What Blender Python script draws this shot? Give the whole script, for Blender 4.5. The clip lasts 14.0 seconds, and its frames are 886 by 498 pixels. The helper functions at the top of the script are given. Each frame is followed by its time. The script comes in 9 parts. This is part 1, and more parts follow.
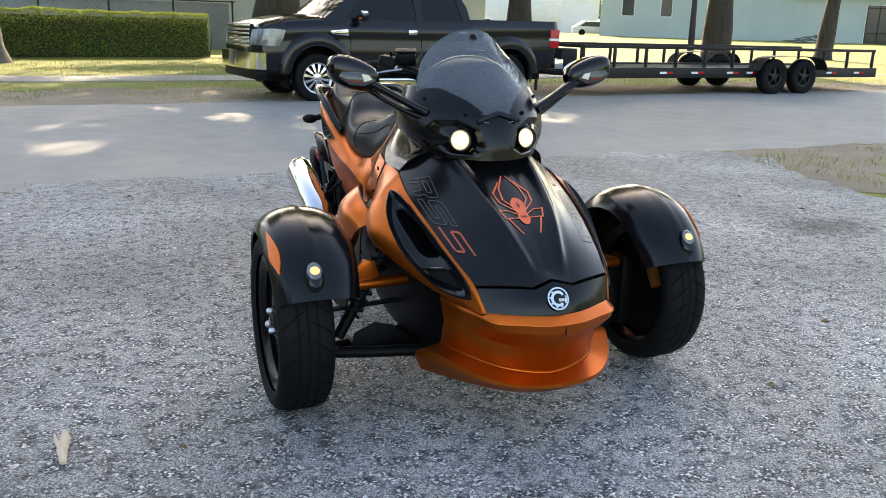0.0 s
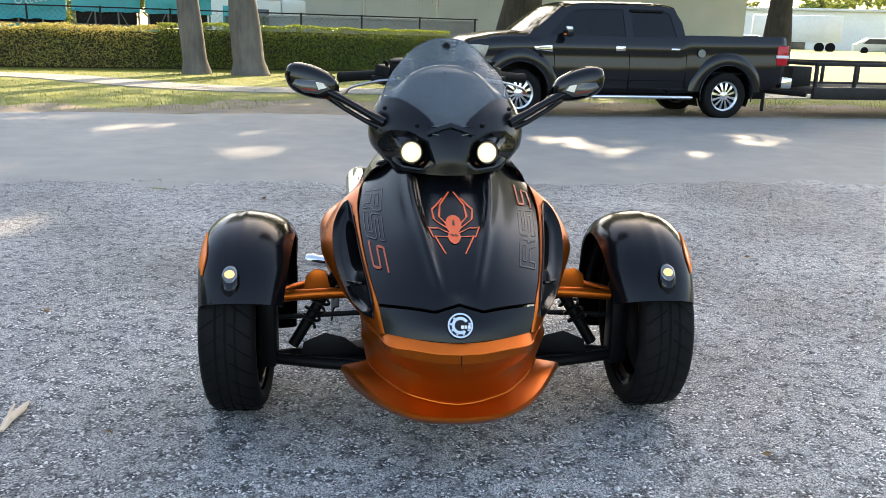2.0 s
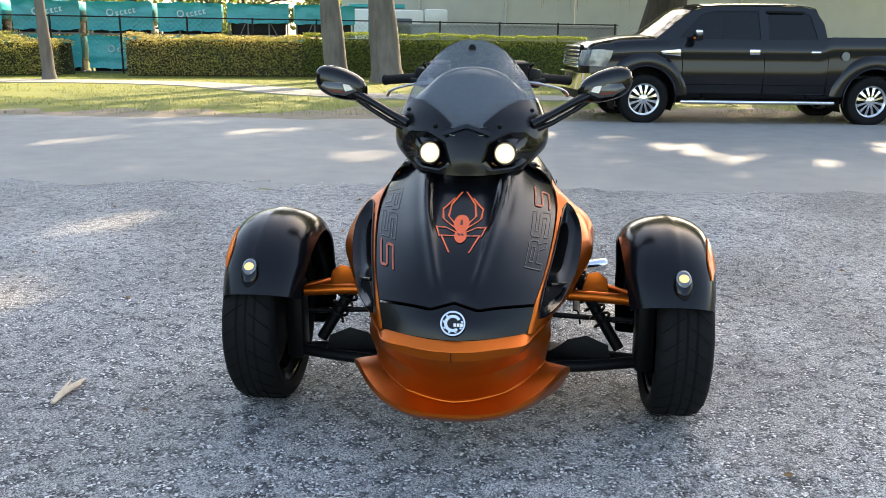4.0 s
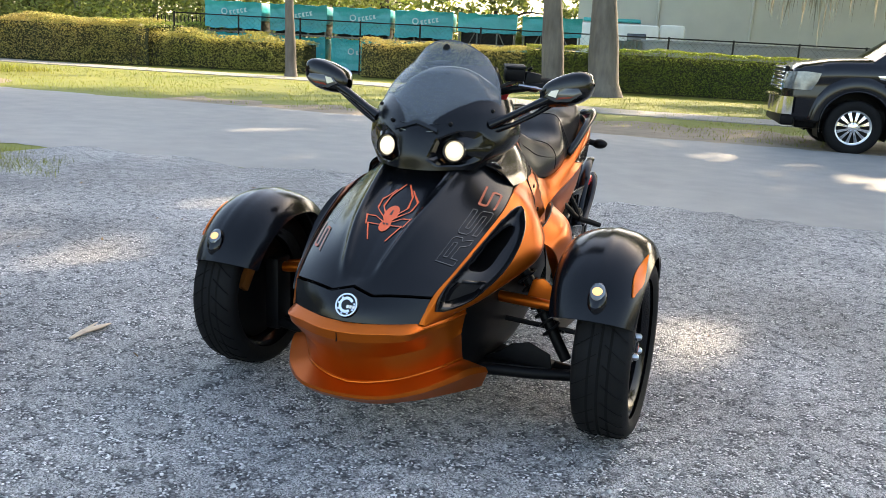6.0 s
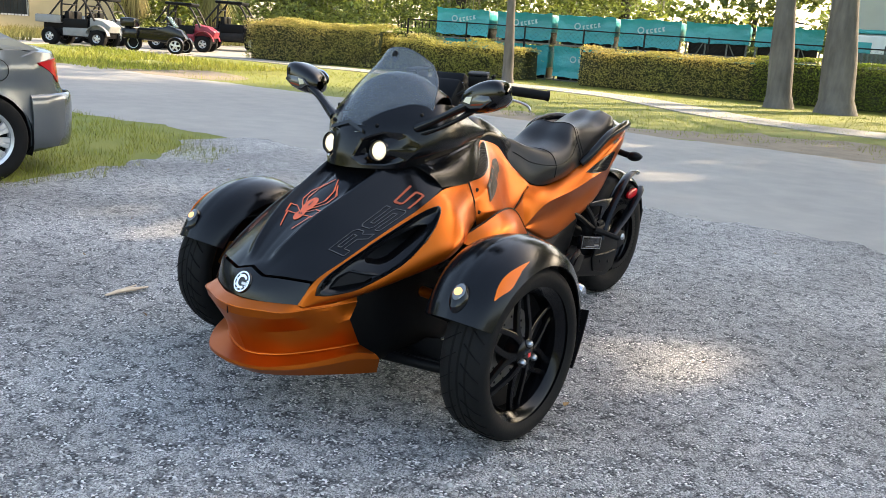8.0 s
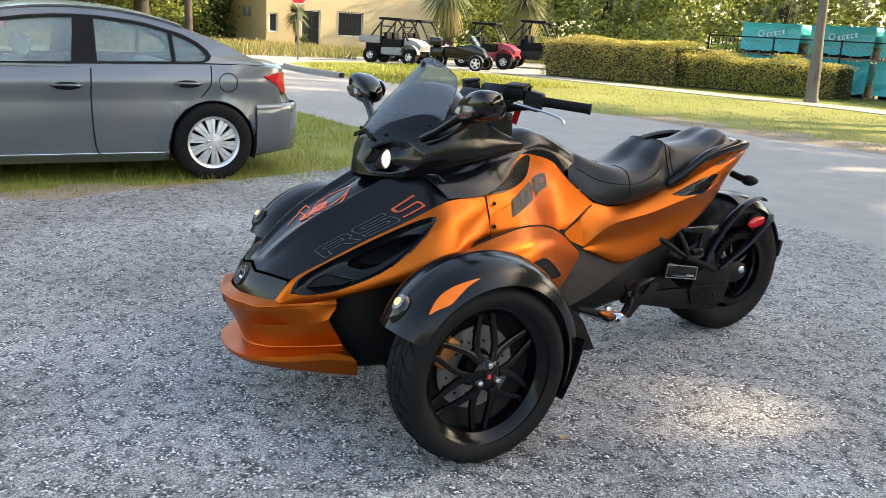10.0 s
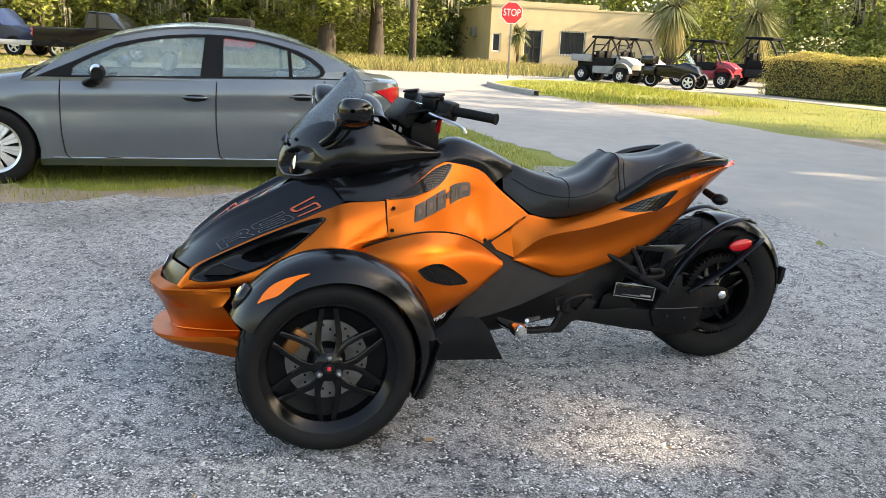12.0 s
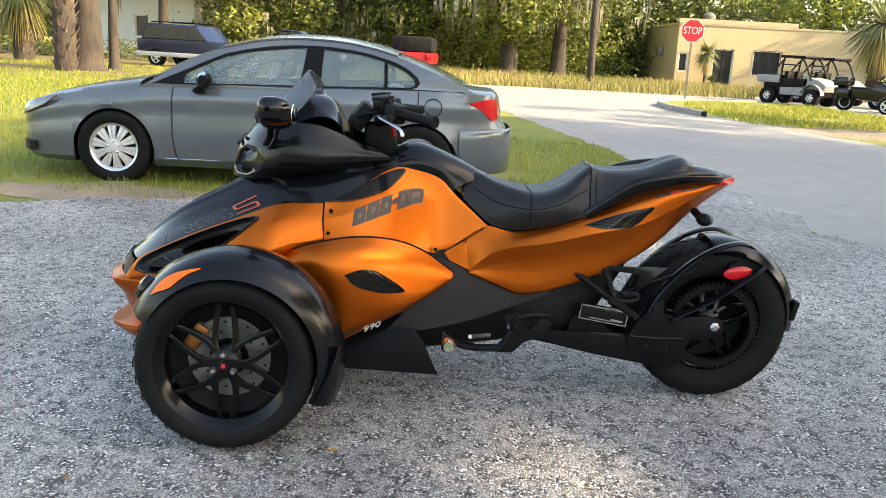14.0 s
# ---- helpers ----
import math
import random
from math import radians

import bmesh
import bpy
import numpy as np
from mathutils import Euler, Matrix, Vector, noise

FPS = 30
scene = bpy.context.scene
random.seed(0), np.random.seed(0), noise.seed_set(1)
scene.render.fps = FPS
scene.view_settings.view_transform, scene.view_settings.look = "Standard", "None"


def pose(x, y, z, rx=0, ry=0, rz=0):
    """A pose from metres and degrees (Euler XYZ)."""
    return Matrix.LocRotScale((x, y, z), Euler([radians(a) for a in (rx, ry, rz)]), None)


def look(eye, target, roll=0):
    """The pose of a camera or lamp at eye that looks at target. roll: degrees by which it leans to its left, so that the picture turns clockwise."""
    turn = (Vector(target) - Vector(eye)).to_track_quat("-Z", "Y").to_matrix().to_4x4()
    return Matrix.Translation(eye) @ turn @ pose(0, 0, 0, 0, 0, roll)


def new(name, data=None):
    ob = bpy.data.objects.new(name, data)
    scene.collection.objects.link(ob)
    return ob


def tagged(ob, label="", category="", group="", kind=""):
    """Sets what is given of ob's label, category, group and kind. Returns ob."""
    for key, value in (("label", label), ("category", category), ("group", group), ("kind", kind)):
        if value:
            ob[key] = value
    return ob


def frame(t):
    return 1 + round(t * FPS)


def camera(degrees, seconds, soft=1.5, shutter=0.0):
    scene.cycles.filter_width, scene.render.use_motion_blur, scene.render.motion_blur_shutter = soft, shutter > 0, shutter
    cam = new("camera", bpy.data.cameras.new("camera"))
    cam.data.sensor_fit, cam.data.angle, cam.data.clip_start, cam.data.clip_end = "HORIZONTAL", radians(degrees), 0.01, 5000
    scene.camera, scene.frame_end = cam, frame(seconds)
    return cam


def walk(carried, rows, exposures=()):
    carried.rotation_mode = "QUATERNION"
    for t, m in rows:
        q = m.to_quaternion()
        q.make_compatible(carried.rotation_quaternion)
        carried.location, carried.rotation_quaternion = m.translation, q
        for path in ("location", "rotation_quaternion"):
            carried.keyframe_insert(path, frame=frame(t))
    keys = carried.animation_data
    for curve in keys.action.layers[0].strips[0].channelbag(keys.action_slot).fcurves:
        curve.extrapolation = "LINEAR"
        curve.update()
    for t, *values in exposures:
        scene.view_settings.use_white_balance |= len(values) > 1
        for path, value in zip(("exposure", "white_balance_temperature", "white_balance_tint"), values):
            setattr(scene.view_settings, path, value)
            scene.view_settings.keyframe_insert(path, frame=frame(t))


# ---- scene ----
cam = camera(55.4, 14.0, 0.8)
PATH = [
    (0, (-1.163, -2.53, 1.197), (-0.444, -0.736, 0.681), 1.7),
    (0.5, (-0.901, -2.59, 1.202), (-0.346, -0.74, 0.685), 2.0),
    (1, (-0.626, -2.7, 1.207), (-0.226, -0.809, 0.694), 2.1),
    (1.5, (-0.403, -2.658, 1.191), (-0.139, -0.741, 0.686), 1.9),
    (2, (-0.216, -2.623, 1.193), (-0.069, -0.691, 0.699), 1.6),
    (2.5, (-0.012, -2.643, 1.185), (0.047, -0.703, 0.701), 1.2),
    (3, (0.024, -2.629, 1.189), (0.012, -0.688, 0.708), 0.8),
    (3.5, (0.009, -2.615, 1.182), (-0.075, -0.677, 0.699), 0.7),
    (4, (0.176, -2.649, 1.185), (-0.016, -0.718, 0.7), 0.8),
    (4.2, (0.29, -2.677, 1.19), (0.047, -0.752, 0.704), 1.0),
    (6.3, (1.19, -2.42, 1.168), (0.384, -0.654, 0.689), 3.4),
    (6.5, (1.28, -2.35, 1.18), (0.415, -0.614, 0.691), 3.5),
    (7, (1.477, -2.255, 1.187), (0.499, -0.582, 0.692), 3.6),
    (7.2, (1.581, -2.239, 1.195), (0.565, -0.588, 0.701), 3.7),
    (9.3, (2.506, -1.635, 1.263), (0.979, -0.443, 0.765), 3.8),
    (9.5, (2.536, -1.53, 1.259), (0.963, -0.4, 0.759), 3.6),
    (10, (2.654, -1.32, 1.271), (0.984, -0.338, 0.773), 3.4),
    (10.5, (2.847, -1.073, 1.286), (1.103, -0.23, 0.788), 3.2),
    (11, (2.919, -0.806, 1.265), (1.119, -0.089, 0.768), 3.1),
    (11.5, (3.022, -0.55, 1.281), (1.179, 0.048, 0.788), 3.0),
    (12, (3.191, -0.283, 1.306), (1.311, 0.197, 0.822), 2.8),
    (12.5, (3.224, -0.028, 1.293), (1.314, 0.323, 0.815), 2.6),
    (13, (3.268, 0.215, 1.306), (1.338, 0.447, 0.833), 2.7),
    (13.5, (3.296, 0.436, 1.309), (1.355, 0.563, 0.843), 2.9),
    (14, (3.196, 0.607, 1.285), (1.251, 0.651, 0.822), 3.1),
]
LIGHT = [(0, 2.05, 7600, 10), (1.5, 2.13, 7500, 10), (4, 2.18, 7500, 10), (7, 2.18, 7600, 10), (9.5, 2.25, 7900, 10), (14, 2.32, 8300, 10)]
walk(cam, [(t, look(eye, target, roll)) for t, eye, target, roll in PATH], LIGHT)

from mathutils.geometry import tessellate_polygon

# ---- light ----
SUN_AZ, SUN_EL = 17.0, 31.0
world = bpy.data.worlds.new("sky")
scene.world = world
world.use_nodes = True
wn = world.node_tree.nodes
sky = wn.new("ShaderNodeTexSky")
sky.sky_type, sky.sun_disc = "NISHITA", False
sky.sun_elevation, sky.sun_rotation = radians(SUN_EL), radians(SUN_AZ)
sky.dust_density, sky.air_density = 2.0, 1.0
wn["Background"].inputs["Strength"].default_value = 0.15
world.node_tree.links.new(sky.outputs["Color"], wn["Background"].inputs["Color"])
SUN_DIR = Vector((math.sin(radians(SUN_AZ)) * math.cos(radians(SUN_EL)), math.cos(radians(SUN_AZ)) * math.cos(radians(SUN_EL)), math.sin(radians(SUN_EL))))
sun = new("sun", bpy.data.lights.new("sun", "SUN"))
sun.data.energy, sun.data.angle, sun.data.color = 3.2, radians(0.6), (1.0, 0.86, 0.68)
sun.matrix_world = look(SUN_DIR * 60, (0, 0, 0))


# ---- materials ----
def mat(name, col, rough=0.6, metal=0.0, col2=None, scale=8.0, bump=0.0, bscale=60.0, coat=0.0, spec=0.5, island=0.0, obj=0.0, detail=6.0, mid=0.5, rvar=0.0, trans=0.0, aniso=None):
    """A procedural surface: two colours mixed by noise at two scales, fine relief, and variation by piece."""
    m = bpy.data.materials.new(name)
    m.use_nodes = True
    n, l = m.node_tree.nodes, m.node_tree.links
    b = n["Principled BSDF"]
    b.inputs["Roughness"].default_value, b.inputs["Metallic"].default_value = rough, metal
    b.inputs["Specular IOR Level"].default_value = spec
    b.inputs["Coat Weight"].default_value, b.inputs["Coat Roughness"].default_value = coat, 0.06
    col2 = col2 or tuple(c * 0.8 for c in col)
    tc = n.new("ShaderNodeTexCoord")
    mp = n.new("ShaderNodeMapping")
    if aniso:
        mp.inputs["Scale"].default_value = aniso
    l.new(tc.outputs["Object"], mp.inputs["Vector"])
    na, nb = n.new("ShaderNodeTexNoise"), n.new("ShaderNodeTexNoise")
    na.inputs["Scale"].default_value, na.inputs["Detail"].default_value = scale, detail
    nb.inputs["Scale"].default_value, nb.inputs["Detail"].default_value = scale * 0.13, 3.0
    l.new(mp.outputs["Vector"], na.inputs["Vector"])
    l.new(tc.outputs["Object"], nb.inputs["Vector"])
    add = n.new("ShaderNodeMath")
    add.operation = "ADD"
    l.new(na.outputs["Fac"], add.inputs[0])
    l.new(nb.outputs["Fac"], add.inputs[1])
    rng = n.new("ShaderNodeMapRange")
    rng.inputs["From Min"].default_value, rng.inputs["From Max"].default_value = mid * 2 - 0.3, mid * 2 + 0.3
    l.new(add.outputs[0], rng.inputs["Value"])
    mix = n.new("ShaderNodeMix")
    mix.data_type = "RGBA"
    mix.inputs["A"].default_value, mix.inputs["B"].default_value = (*col, 1), (*col2, 1)
    l.new(rng.outputs["Result"], mix.inputs["Factor"])
    out = mix.outputs["Result"]
    if island or obj:
        src = n.new("ShaderNodeNewGeometry").outputs["Random Per Island"] if island else n.new("ShaderNodeObjectInfo").outputs["Random"]
        hv = n.new("ShaderNodeHueSaturation")
        r2 = n.new("ShaderNodeMapRange")
        amount = island or obj
        r2.inputs["To Min"].default_value, r2.inputs["To Max"].default_value = 1 - amount, 1 + amount
        l.new(src, r2.inputs["Value"])
        l.new(r2.outputs["Result"], hv.inputs["Value"])
        l.new(out, hv.inputs["Color"])
        out = hv.outputs["Color"]
    l.new(out, b.inputs["Base Color"])
    if rvar:
        rr = n.new("ShaderNodeMapRange")
        rr.inputs["To Min"].default_value, rr.inputs["To Max"].default_value = max(0.02, rough - rvar), rough + rvar
        l.new(na.outputs["Fac"], rr.inputs["Value"])
        l.new(rr.outputs["Result"], b.inputs["Roughness"])
    if bump:
        nz = n.new("ShaderNodeTexNoise")
        nz.inputs["Scale"].default_value, nz.inputs["Detail"].default_value = bscale, 4.0
        l.new(mp.outputs["Vector"], nz.inputs["Vector"])
        bp = n.new("ShaderNodeBump")
        bp.inputs["Strength"].default_value, bp.inputs["Distance"].default_value = bump, 0.4 / bscale
        l.new(nz.outputs["Fac"], bp.inputs["Height"])
        l.new(bp.outputs["Normal"], b.inputs["Normal"])
    if trans:
        tr = n.new("ShaderNodeBsdfTranslucent")
        l.new(out, tr.inputs["Color"])
        ms = n.new("ShaderNodeMixShader")
        ms.inputs["Fac"].default_value = trans
        l.new(b.outputs[0], ms.inputs[1])
        l.new(tr.outputs[0], ms.inputs[2])
        l.new(ms.outputs[0], n["Material Output"].inputs["Surface"])
    return m


def glass(name, tint, clear=0.7, rough=0.02, base=(0.01, 0.012, 0.014)):
    """Thin tinted glass: clear through, glossy outside."""
    m = bpy.data.materials.new(name)
    m.use_nodes = True
    n, l = m.node_tree.nodes, m.node_tree.links
    b = n["Principled BSDF"]
    b.inputs["Base Color"].default_value, b.inputs["Roughness"].default_value = (*base, 1), rough
    t = n.new("ShaderNodeBsdfTransparent")
    t.inputs["Color"].default_value = (*tint, 1)
    ms = n.new("ShaderNodeMixShader")
    ms.inputs["Fac"].default_value = clear
    l.new(b.outputs[0], ms.inputs[1])
    l.new(t.outputs[0], ms.inputs[2])
    l.new(ms.outputs[0], n["Material Output"].inputs["Surface"])
    return m


def glow(name, col, power):
    m = bpy.data.materials.new(name)
    m.use_nodes = True
    b = m.node_tree.nodes["Principled BSDF"]
    b.inputs["Base Color"].default_value = (*col, 1)
    b.inputs["Emission Color"].default_value, b.inputs["Emission Strength"].default_value = (*col, 1), power
    return m


STAIN = (3.07, 1.48)


def gravel_mat():
    """Crushed limestone bound into old tar: pale chips in a dark bed, with worn lighter and darker stretches."""
    m = bpy.data.materials.new("gravel")
    m.use_nodes = True
    n, l = m.node_tree.nodes, m.node_tree.links
    b = n["Principled BSDF"]
    b.inputs["Roughness"].default_value = 0.62
    b.inputs["Specular IOR Level"].default_value = 0.45
    tc = n.new("ShaderNodeTexCoord")
    v1, v2 = n.new("ShaderNodeTexVoronoi"), n.new("ShaderNodeTexVoronoi")
    v1.inputs["Scale"].default_value, v2.inputs["Scale"].default_value = 138, 275
    for v in (v1, v2):
        l.new(tc.outputs["Object"], v.inputs["Vector"])
    big, mids = n.new("ShaderNodeTexNoise"), n.new("ShaderNodeTexNoise")
    big.inputs["Scale"].default_value, big.inputs["Detail"].default_value = 0.9, 5
    mids.inputs["Scale"].default_value, mids.inputs["Detail"].default_value = 15, 6
    for v in (big, mids):
        l.new(tc.outputs["Object"], v.inputs["Vector"])
    sep = n.new("ShaderNodeSeparateColor")
    l.new(v1.outputs["Color"], sep.inputs["Color"])
    ramp = n.new("ShaderNodeValToRGB")
    ramp.color_ramp.elements[0].color, ramp.color_ramp.elements[1].color = (0.018, 0.019, 0.021, 1), (0.97, 0.96, 0.93, 1)
    e = ramp.color_ramp.elements.new(0.45)
    e.color = (0.078, 0.081, 0.088, 1)
    e = ramp.color_ramp.elements.new(0.78)
    e.color = (0.30, 0.30, 0.30, 1)
    l.new(sep.outputs["Red"], ramp.inputs["Fac"])
    sep2 = n.new("ShaderNodeSeparateColor")
    l.new(v2.outputs["Color"], sep2.inputs["Color"])
    ramp2 = n.new("ShaderNodeValToRGB")
    ramp2.color_ramp.elements[0].color, ramp2.color_ramp.elements[1].color = (0.012, 0.013, 0.016, 1), (0.66, 0.65, 0.64, 1)
    l.new(sep2.outputs["Green"], ramp2.inputs["Fac"])
    mx = n.new("ShaderNodeMix")
    mx.data_type = "RGBA"
    rr = n.new("ShaderNodeMapRange")
    rr.inputs["From Min"].default_value, rr.inputs["From Max"].default_value = 0.42, 0.60
    l.new(mids.outputs["Fac"], rr.inputs["Value"])
    l.new(rr.outputs["Result"], mx.inputs["Factor"])
    l.new(ramp.outputs["Color"], mx.inputs["A"])
    l.new(ramp2.outputs["Color"], mx.inputs["B"])
    worn = n.new("ShaderNodeMapRange")
    worn.inputs["From Min"].default_value, worn.inputs["From Max"].default_value = 0.35, 0.7
    worn.inputs["To Min"].default_value, worn.inputs["To Max"].default_value = 0.72, 1.38
    l.new(big.outputs["Fac"], worn.inputs["Value"])
    hv = n.new("ShaderNodeHueSaturation")
    l.new(mx.outputs["Result"], hv.inputs["Color"])
    l.new(worn.outputs["Result"], hv.inputs["Value"])
    # an old oil stain soaked into the stones
    off = n.new("ShaderNodeVectorMath")
    off.operation = "MULTIPLY_ADD"
    off.inputs[1].default_value, off.inputs[2].default_value = (1.0, 1.9, 0), (-STAIN[0], -1.9 * STAIN[1], 0)
    l.new(tc.outputs["Object"], off.inputs[0])
    far = n.new("ShaderNodeVectorMath")
    far.operation = "LENGTH"
    l.new(off.outputs["Vector"], far.inputs[0])
    rag = n.new("ShaderNodeMath")
    rag.operation = "MULTIPLY_ADD"
    rag.inputs[1].default_value = 0.9
    l.new(mids.outputs["Fac"], rag.inputs[0])
    l.new(far.outputs["Value"], rag.inputs[2])
    oil = n.new("ShaderNodeMapRange")
    oil.inputs["From Min"].default_value, oil.inputs["From Max"].default_value = 0.62, 1.0
    oil.inputs["To Min"].default_value, oil.inputs["To Max"].default_value = 0.42, 1.0
    l.new(rag.outputs["Value"], oil.inputs["Value"])
    soak = n.new("ShaderNodeHueSaturation")
    l.new(hv.outputs["Color"], soak.inputs["Color"])
    l.new(oil.outputs["Result"], soak.inputs["Value"])
    l.new(soak.outputs["Color"], b.inputs["Base Color"])
    bp = n.new("ShaderNodeBump")
    bp.inputs["Strength"].default_value, bp.inputs["Distance"].default_value = 1.0, 0.012
    l.new(v1.outputs["Distance"], bp.inputs["Height"])
    bp.invert = True
    bp2 = n.new("ShaderNodeBump")
    bp2.inputs["Strength"].default_value, bp2.inputs["Distance"].default_value = 0.4, 0.014
    l.new(mids.outputs["Fac"], bp2.inputs["Height"])
    l.new(bp2.outputs["Normal"], bp.inputs["Normal"])
    l.new(bp.outputs["Normal"], b.inputs["Normal"])
    return m


M_GRAVEL = gravel_mat()
M_ROAD = mat("asphalt_old", (0.205, 0.200, 0.190), 0.75, 0, (0.28, 0.266, 0.244), 3.0, 0.35, 160, detail=8)
M_GRASS = mat("lawn", (0.105, 0.135, 0.011), 0.9, 0, (0.19, 0.185, 0.022), 2.2, 0.6, 45, detail=8)
M_DIRT = mat("bare_soil", (0.27, 0.21, 0.15), 0.95, 0, (0.17, 0.135, 0.09), 4.0, 0.6, 60, detail=8)
M_BLADE = mat("grass_blade", (0.15, 0.205, 0.022), 0.7, 0, (0.29, 0.275, 0.05), 1.2, island=0.45, trans=0.35)
M_WEED = mat("dry_weed", (0.32, 0.25, 0.10), 0.8, 0, (0.16, 0.18, 0.05), 0.8, island=0.45, trans=0.3)
M_WALK = mat("concrete_walk", (0.31, 0.295, 0.265), 0.85, 0, (0.23, 0.215, 0.19), 5.0, 0.3, 90)
M_HEDGE = mat("hedge_leaf", (0.14, 0.22, 0.03), 0.5, 0, (0.25, 0.28, 0.045), 0.9, island=0.55, trans=0.45)
M_SHRUB = mat("shrub_leaf", (0.34, 0.35, 0.075), 0.55, 0, (0.46, 0.37, 0.13), 0.9, island=0.5, trans=0.45)
M_LEAF = mat("tree_leaf", (0.13, 0.175, 0.035), 0.5, 0, (0.235, 0.265, 0.065), 0.4, island=0.55, trans=0.45)
M_LEAF2 = mat("dark_tree_leaf", (0.085, 0.12, 0.032), 0.55, 0, (0.17, 0.19, 0.05), 0.4, island=0.5, trans=0.4)
M_PALM = mat("palm_frond", (0.09, 0.125, 0.045), 0.5, 0, (0.20, 0.19, 0.09), 0.8, island=0.4, trans=0.25)
M_MOSS = mat("hanging_moss", (0.30, 0.285, 0.22), 0.95, 0, (0.20, 0.19, 0.15), 2, island=0.3, trans=0.3)
M_BARK = mat("bark", (0.066, 0.052, 0.041), 0.95, 0, (0.024, 0.020, 0.017), 9, 0.9, 22, aniso=(1, 1, 0.22))
M_BOOTS = mat("old_leaf_bases", (0.13, 0.085, 0.055), 0.95, 0, (0.06, 0.042, 0.03), 14, 0.5, 30, island=0.5)
M_GREYBARK = mat("grey_bark", (0.165, 0.145, 0.125), 0.95, 0, (0.085, 0.075, 0.065), 9, 0.9, 22, aniso=(1, 1, 0.22))
M_TWIG = mat("dry_wood", (0.68, 0.56, 0.42), 0.9, 0, (0.48, 0.36, 0.25), 40, 0.5, 90, aniso=(1, 6, 6))
M_TEAL = mat("teal_wrap", (0.012, 0.36, 0.37), 0.36, 0, (0.012, 0.27, 0.29), 1.3, 0.45, 5, obj=0.15)
M_WHITEMARK = mat("white_print", (0.36, 0.58, 0.58), 0.5)
M_DARKMETAL = mat("black_steel", (0.012, 0.012, 0.013), 0.5, 0.2, (0.022, 0.020, 0.019), 10, 0.1, 60, spec=0.25)
M_CONC = mat("grey_block", (0.30, 0.30, 0.30), 0.9, 0, (0.22, 0.22, 0.22), 3, 0.3, 30)
M_STUCCO = mat("yellow_stucco", (0.49, 0.40, 0.245), 0.9, 0, (0.42, 0.335, 0.20), 1.2, 0.35, 40)
M_BEIGE = mat("pale_stucco", (0.50, 0.49, 0.43), 0.9, 0, (0.42, 0.41, 0.37), 1.0, 0.2, 30)
M_MINT = mat("pale_green_wall", (0.42, 0.47, 0.44), 0.85, 0, (0.37, 0.42, 0.40), 0.6, 0.15, 12)
M_RUST = mat("rust_orange_panel", (0.42, 0.20, 0.09), 0.8, 0, (0.36, 0.17, 0.08), 2)
M_ROOFM = mat("metal_roof", (0.6, 0.61, 0.6), 0.5, 0.2, (0.5, 0.51, 0.5), 2)
M_WHITE = mat("white_paint", (0.75, 0.75, 0.73), 0.5, 0, (0.66, 0.66, 0.64), 3)
M_WINDOW = mat("dark_window", (0.025, 0.03, 0.035), 0.08, 0, (0.04, 0.045, 0.05), 2)
M_BLUE = mat("blue_trailer", (0.06, 0.16, 0.32), 0.5, 0, (0.05, 0.13, 0.27), 2)
M_RED = mat("red_paint", (0.55, 0.015, 0.02), 0.35, 0, (0.45, 0.012, 0.018), 4, coat=0.4)
M_SIGN = mat("sign_red", (0.60, 0.02, 0.03), 0.45, 0, (0.52, 0.018, 0.025), 6)
M_GALV = mat("galvanised_post", (0.20, 0.21, 0.19), 0.6, 0.5, (0.14, 0.15, 0.13), 12)
M_TYRE = mat("tyre_rubber", (0.0048, 0.0048, 0.0054), 0.66, 0, (0.009, 0.009, 0.009), 14, 0.25, 120, rvar=0.08, spec=0.11)
M_CHROME = mat("chrome", (0.75, 0.76, 0.78), 0.09, 1.0, (0.65, 0.66, 0.68), 9)
M_ALLOY = mat("silver_alloy", (0.62, 0.63, 0.64), 0.32, 0.85, (0.52, 0.53, 0.54), 12)
M_COVER = mat("silver_wheel_cover", (0.55, 0.55, 0.54), 0.35, 0.3, (0.45, 0.45, 0.45), 14)
M_SEDAN = mat("grey_car_paint", (0.112, 0.130, 0.145), 0.26, 0.45, (0.098, 0.114, 0.128), 2.0, coat=0.6, spec=0.4)
M_TRUCK = mat("black_car_paint", (0.005, 0.0055, 0.0075), 0.13, 0.0, (0.007, 0.007, 0.009), 1.5, coat=0.15, spec=0.3)
M_NAVY = mat("blue_car_paint", (0.008, 0.017, 0.06), 0.25, 0.2, (0.007, 0.014, 0.05), 2, coat=0.3)
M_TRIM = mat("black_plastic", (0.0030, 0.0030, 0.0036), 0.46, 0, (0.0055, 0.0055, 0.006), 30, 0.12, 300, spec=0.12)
M_CLOTH = mat("grey_upholstery", (0.52, 0.54, 0.54), 0.9, 0, (0.42, 0.44, 0.44), 20)
M_CARLAMP = mat("car_lamp_lens", (0.17, 0.19, 0.21), 0.12, 0.3, (0.08, 0.09, 0.10), 16, coat=0.6)
# pale blue base colour stands in for sky reflected in the glass
M_CARGLASS = glass("car_glass", (0.66, 0.78, 0.82), 0.52, 0.02, (0.20, 0.275, 0.31))
M_TRUCKGLASS = glass("dark_car_glass", (0.10, 0.11, 0.12), 0.45)
M_TAIL = mat("red_lens", (0.50, 0.008, 0.014), 0.16, 0, (0.38, 0.006, 0.012), 20, coat=0.2, spec=0.35)
M_AMBER = mat("amber_lens", (0.80, 0.15, 0.004), 0.22, 0, (0.68, 0.12, 0.004), 20, coat=0.15, spec=0.3)
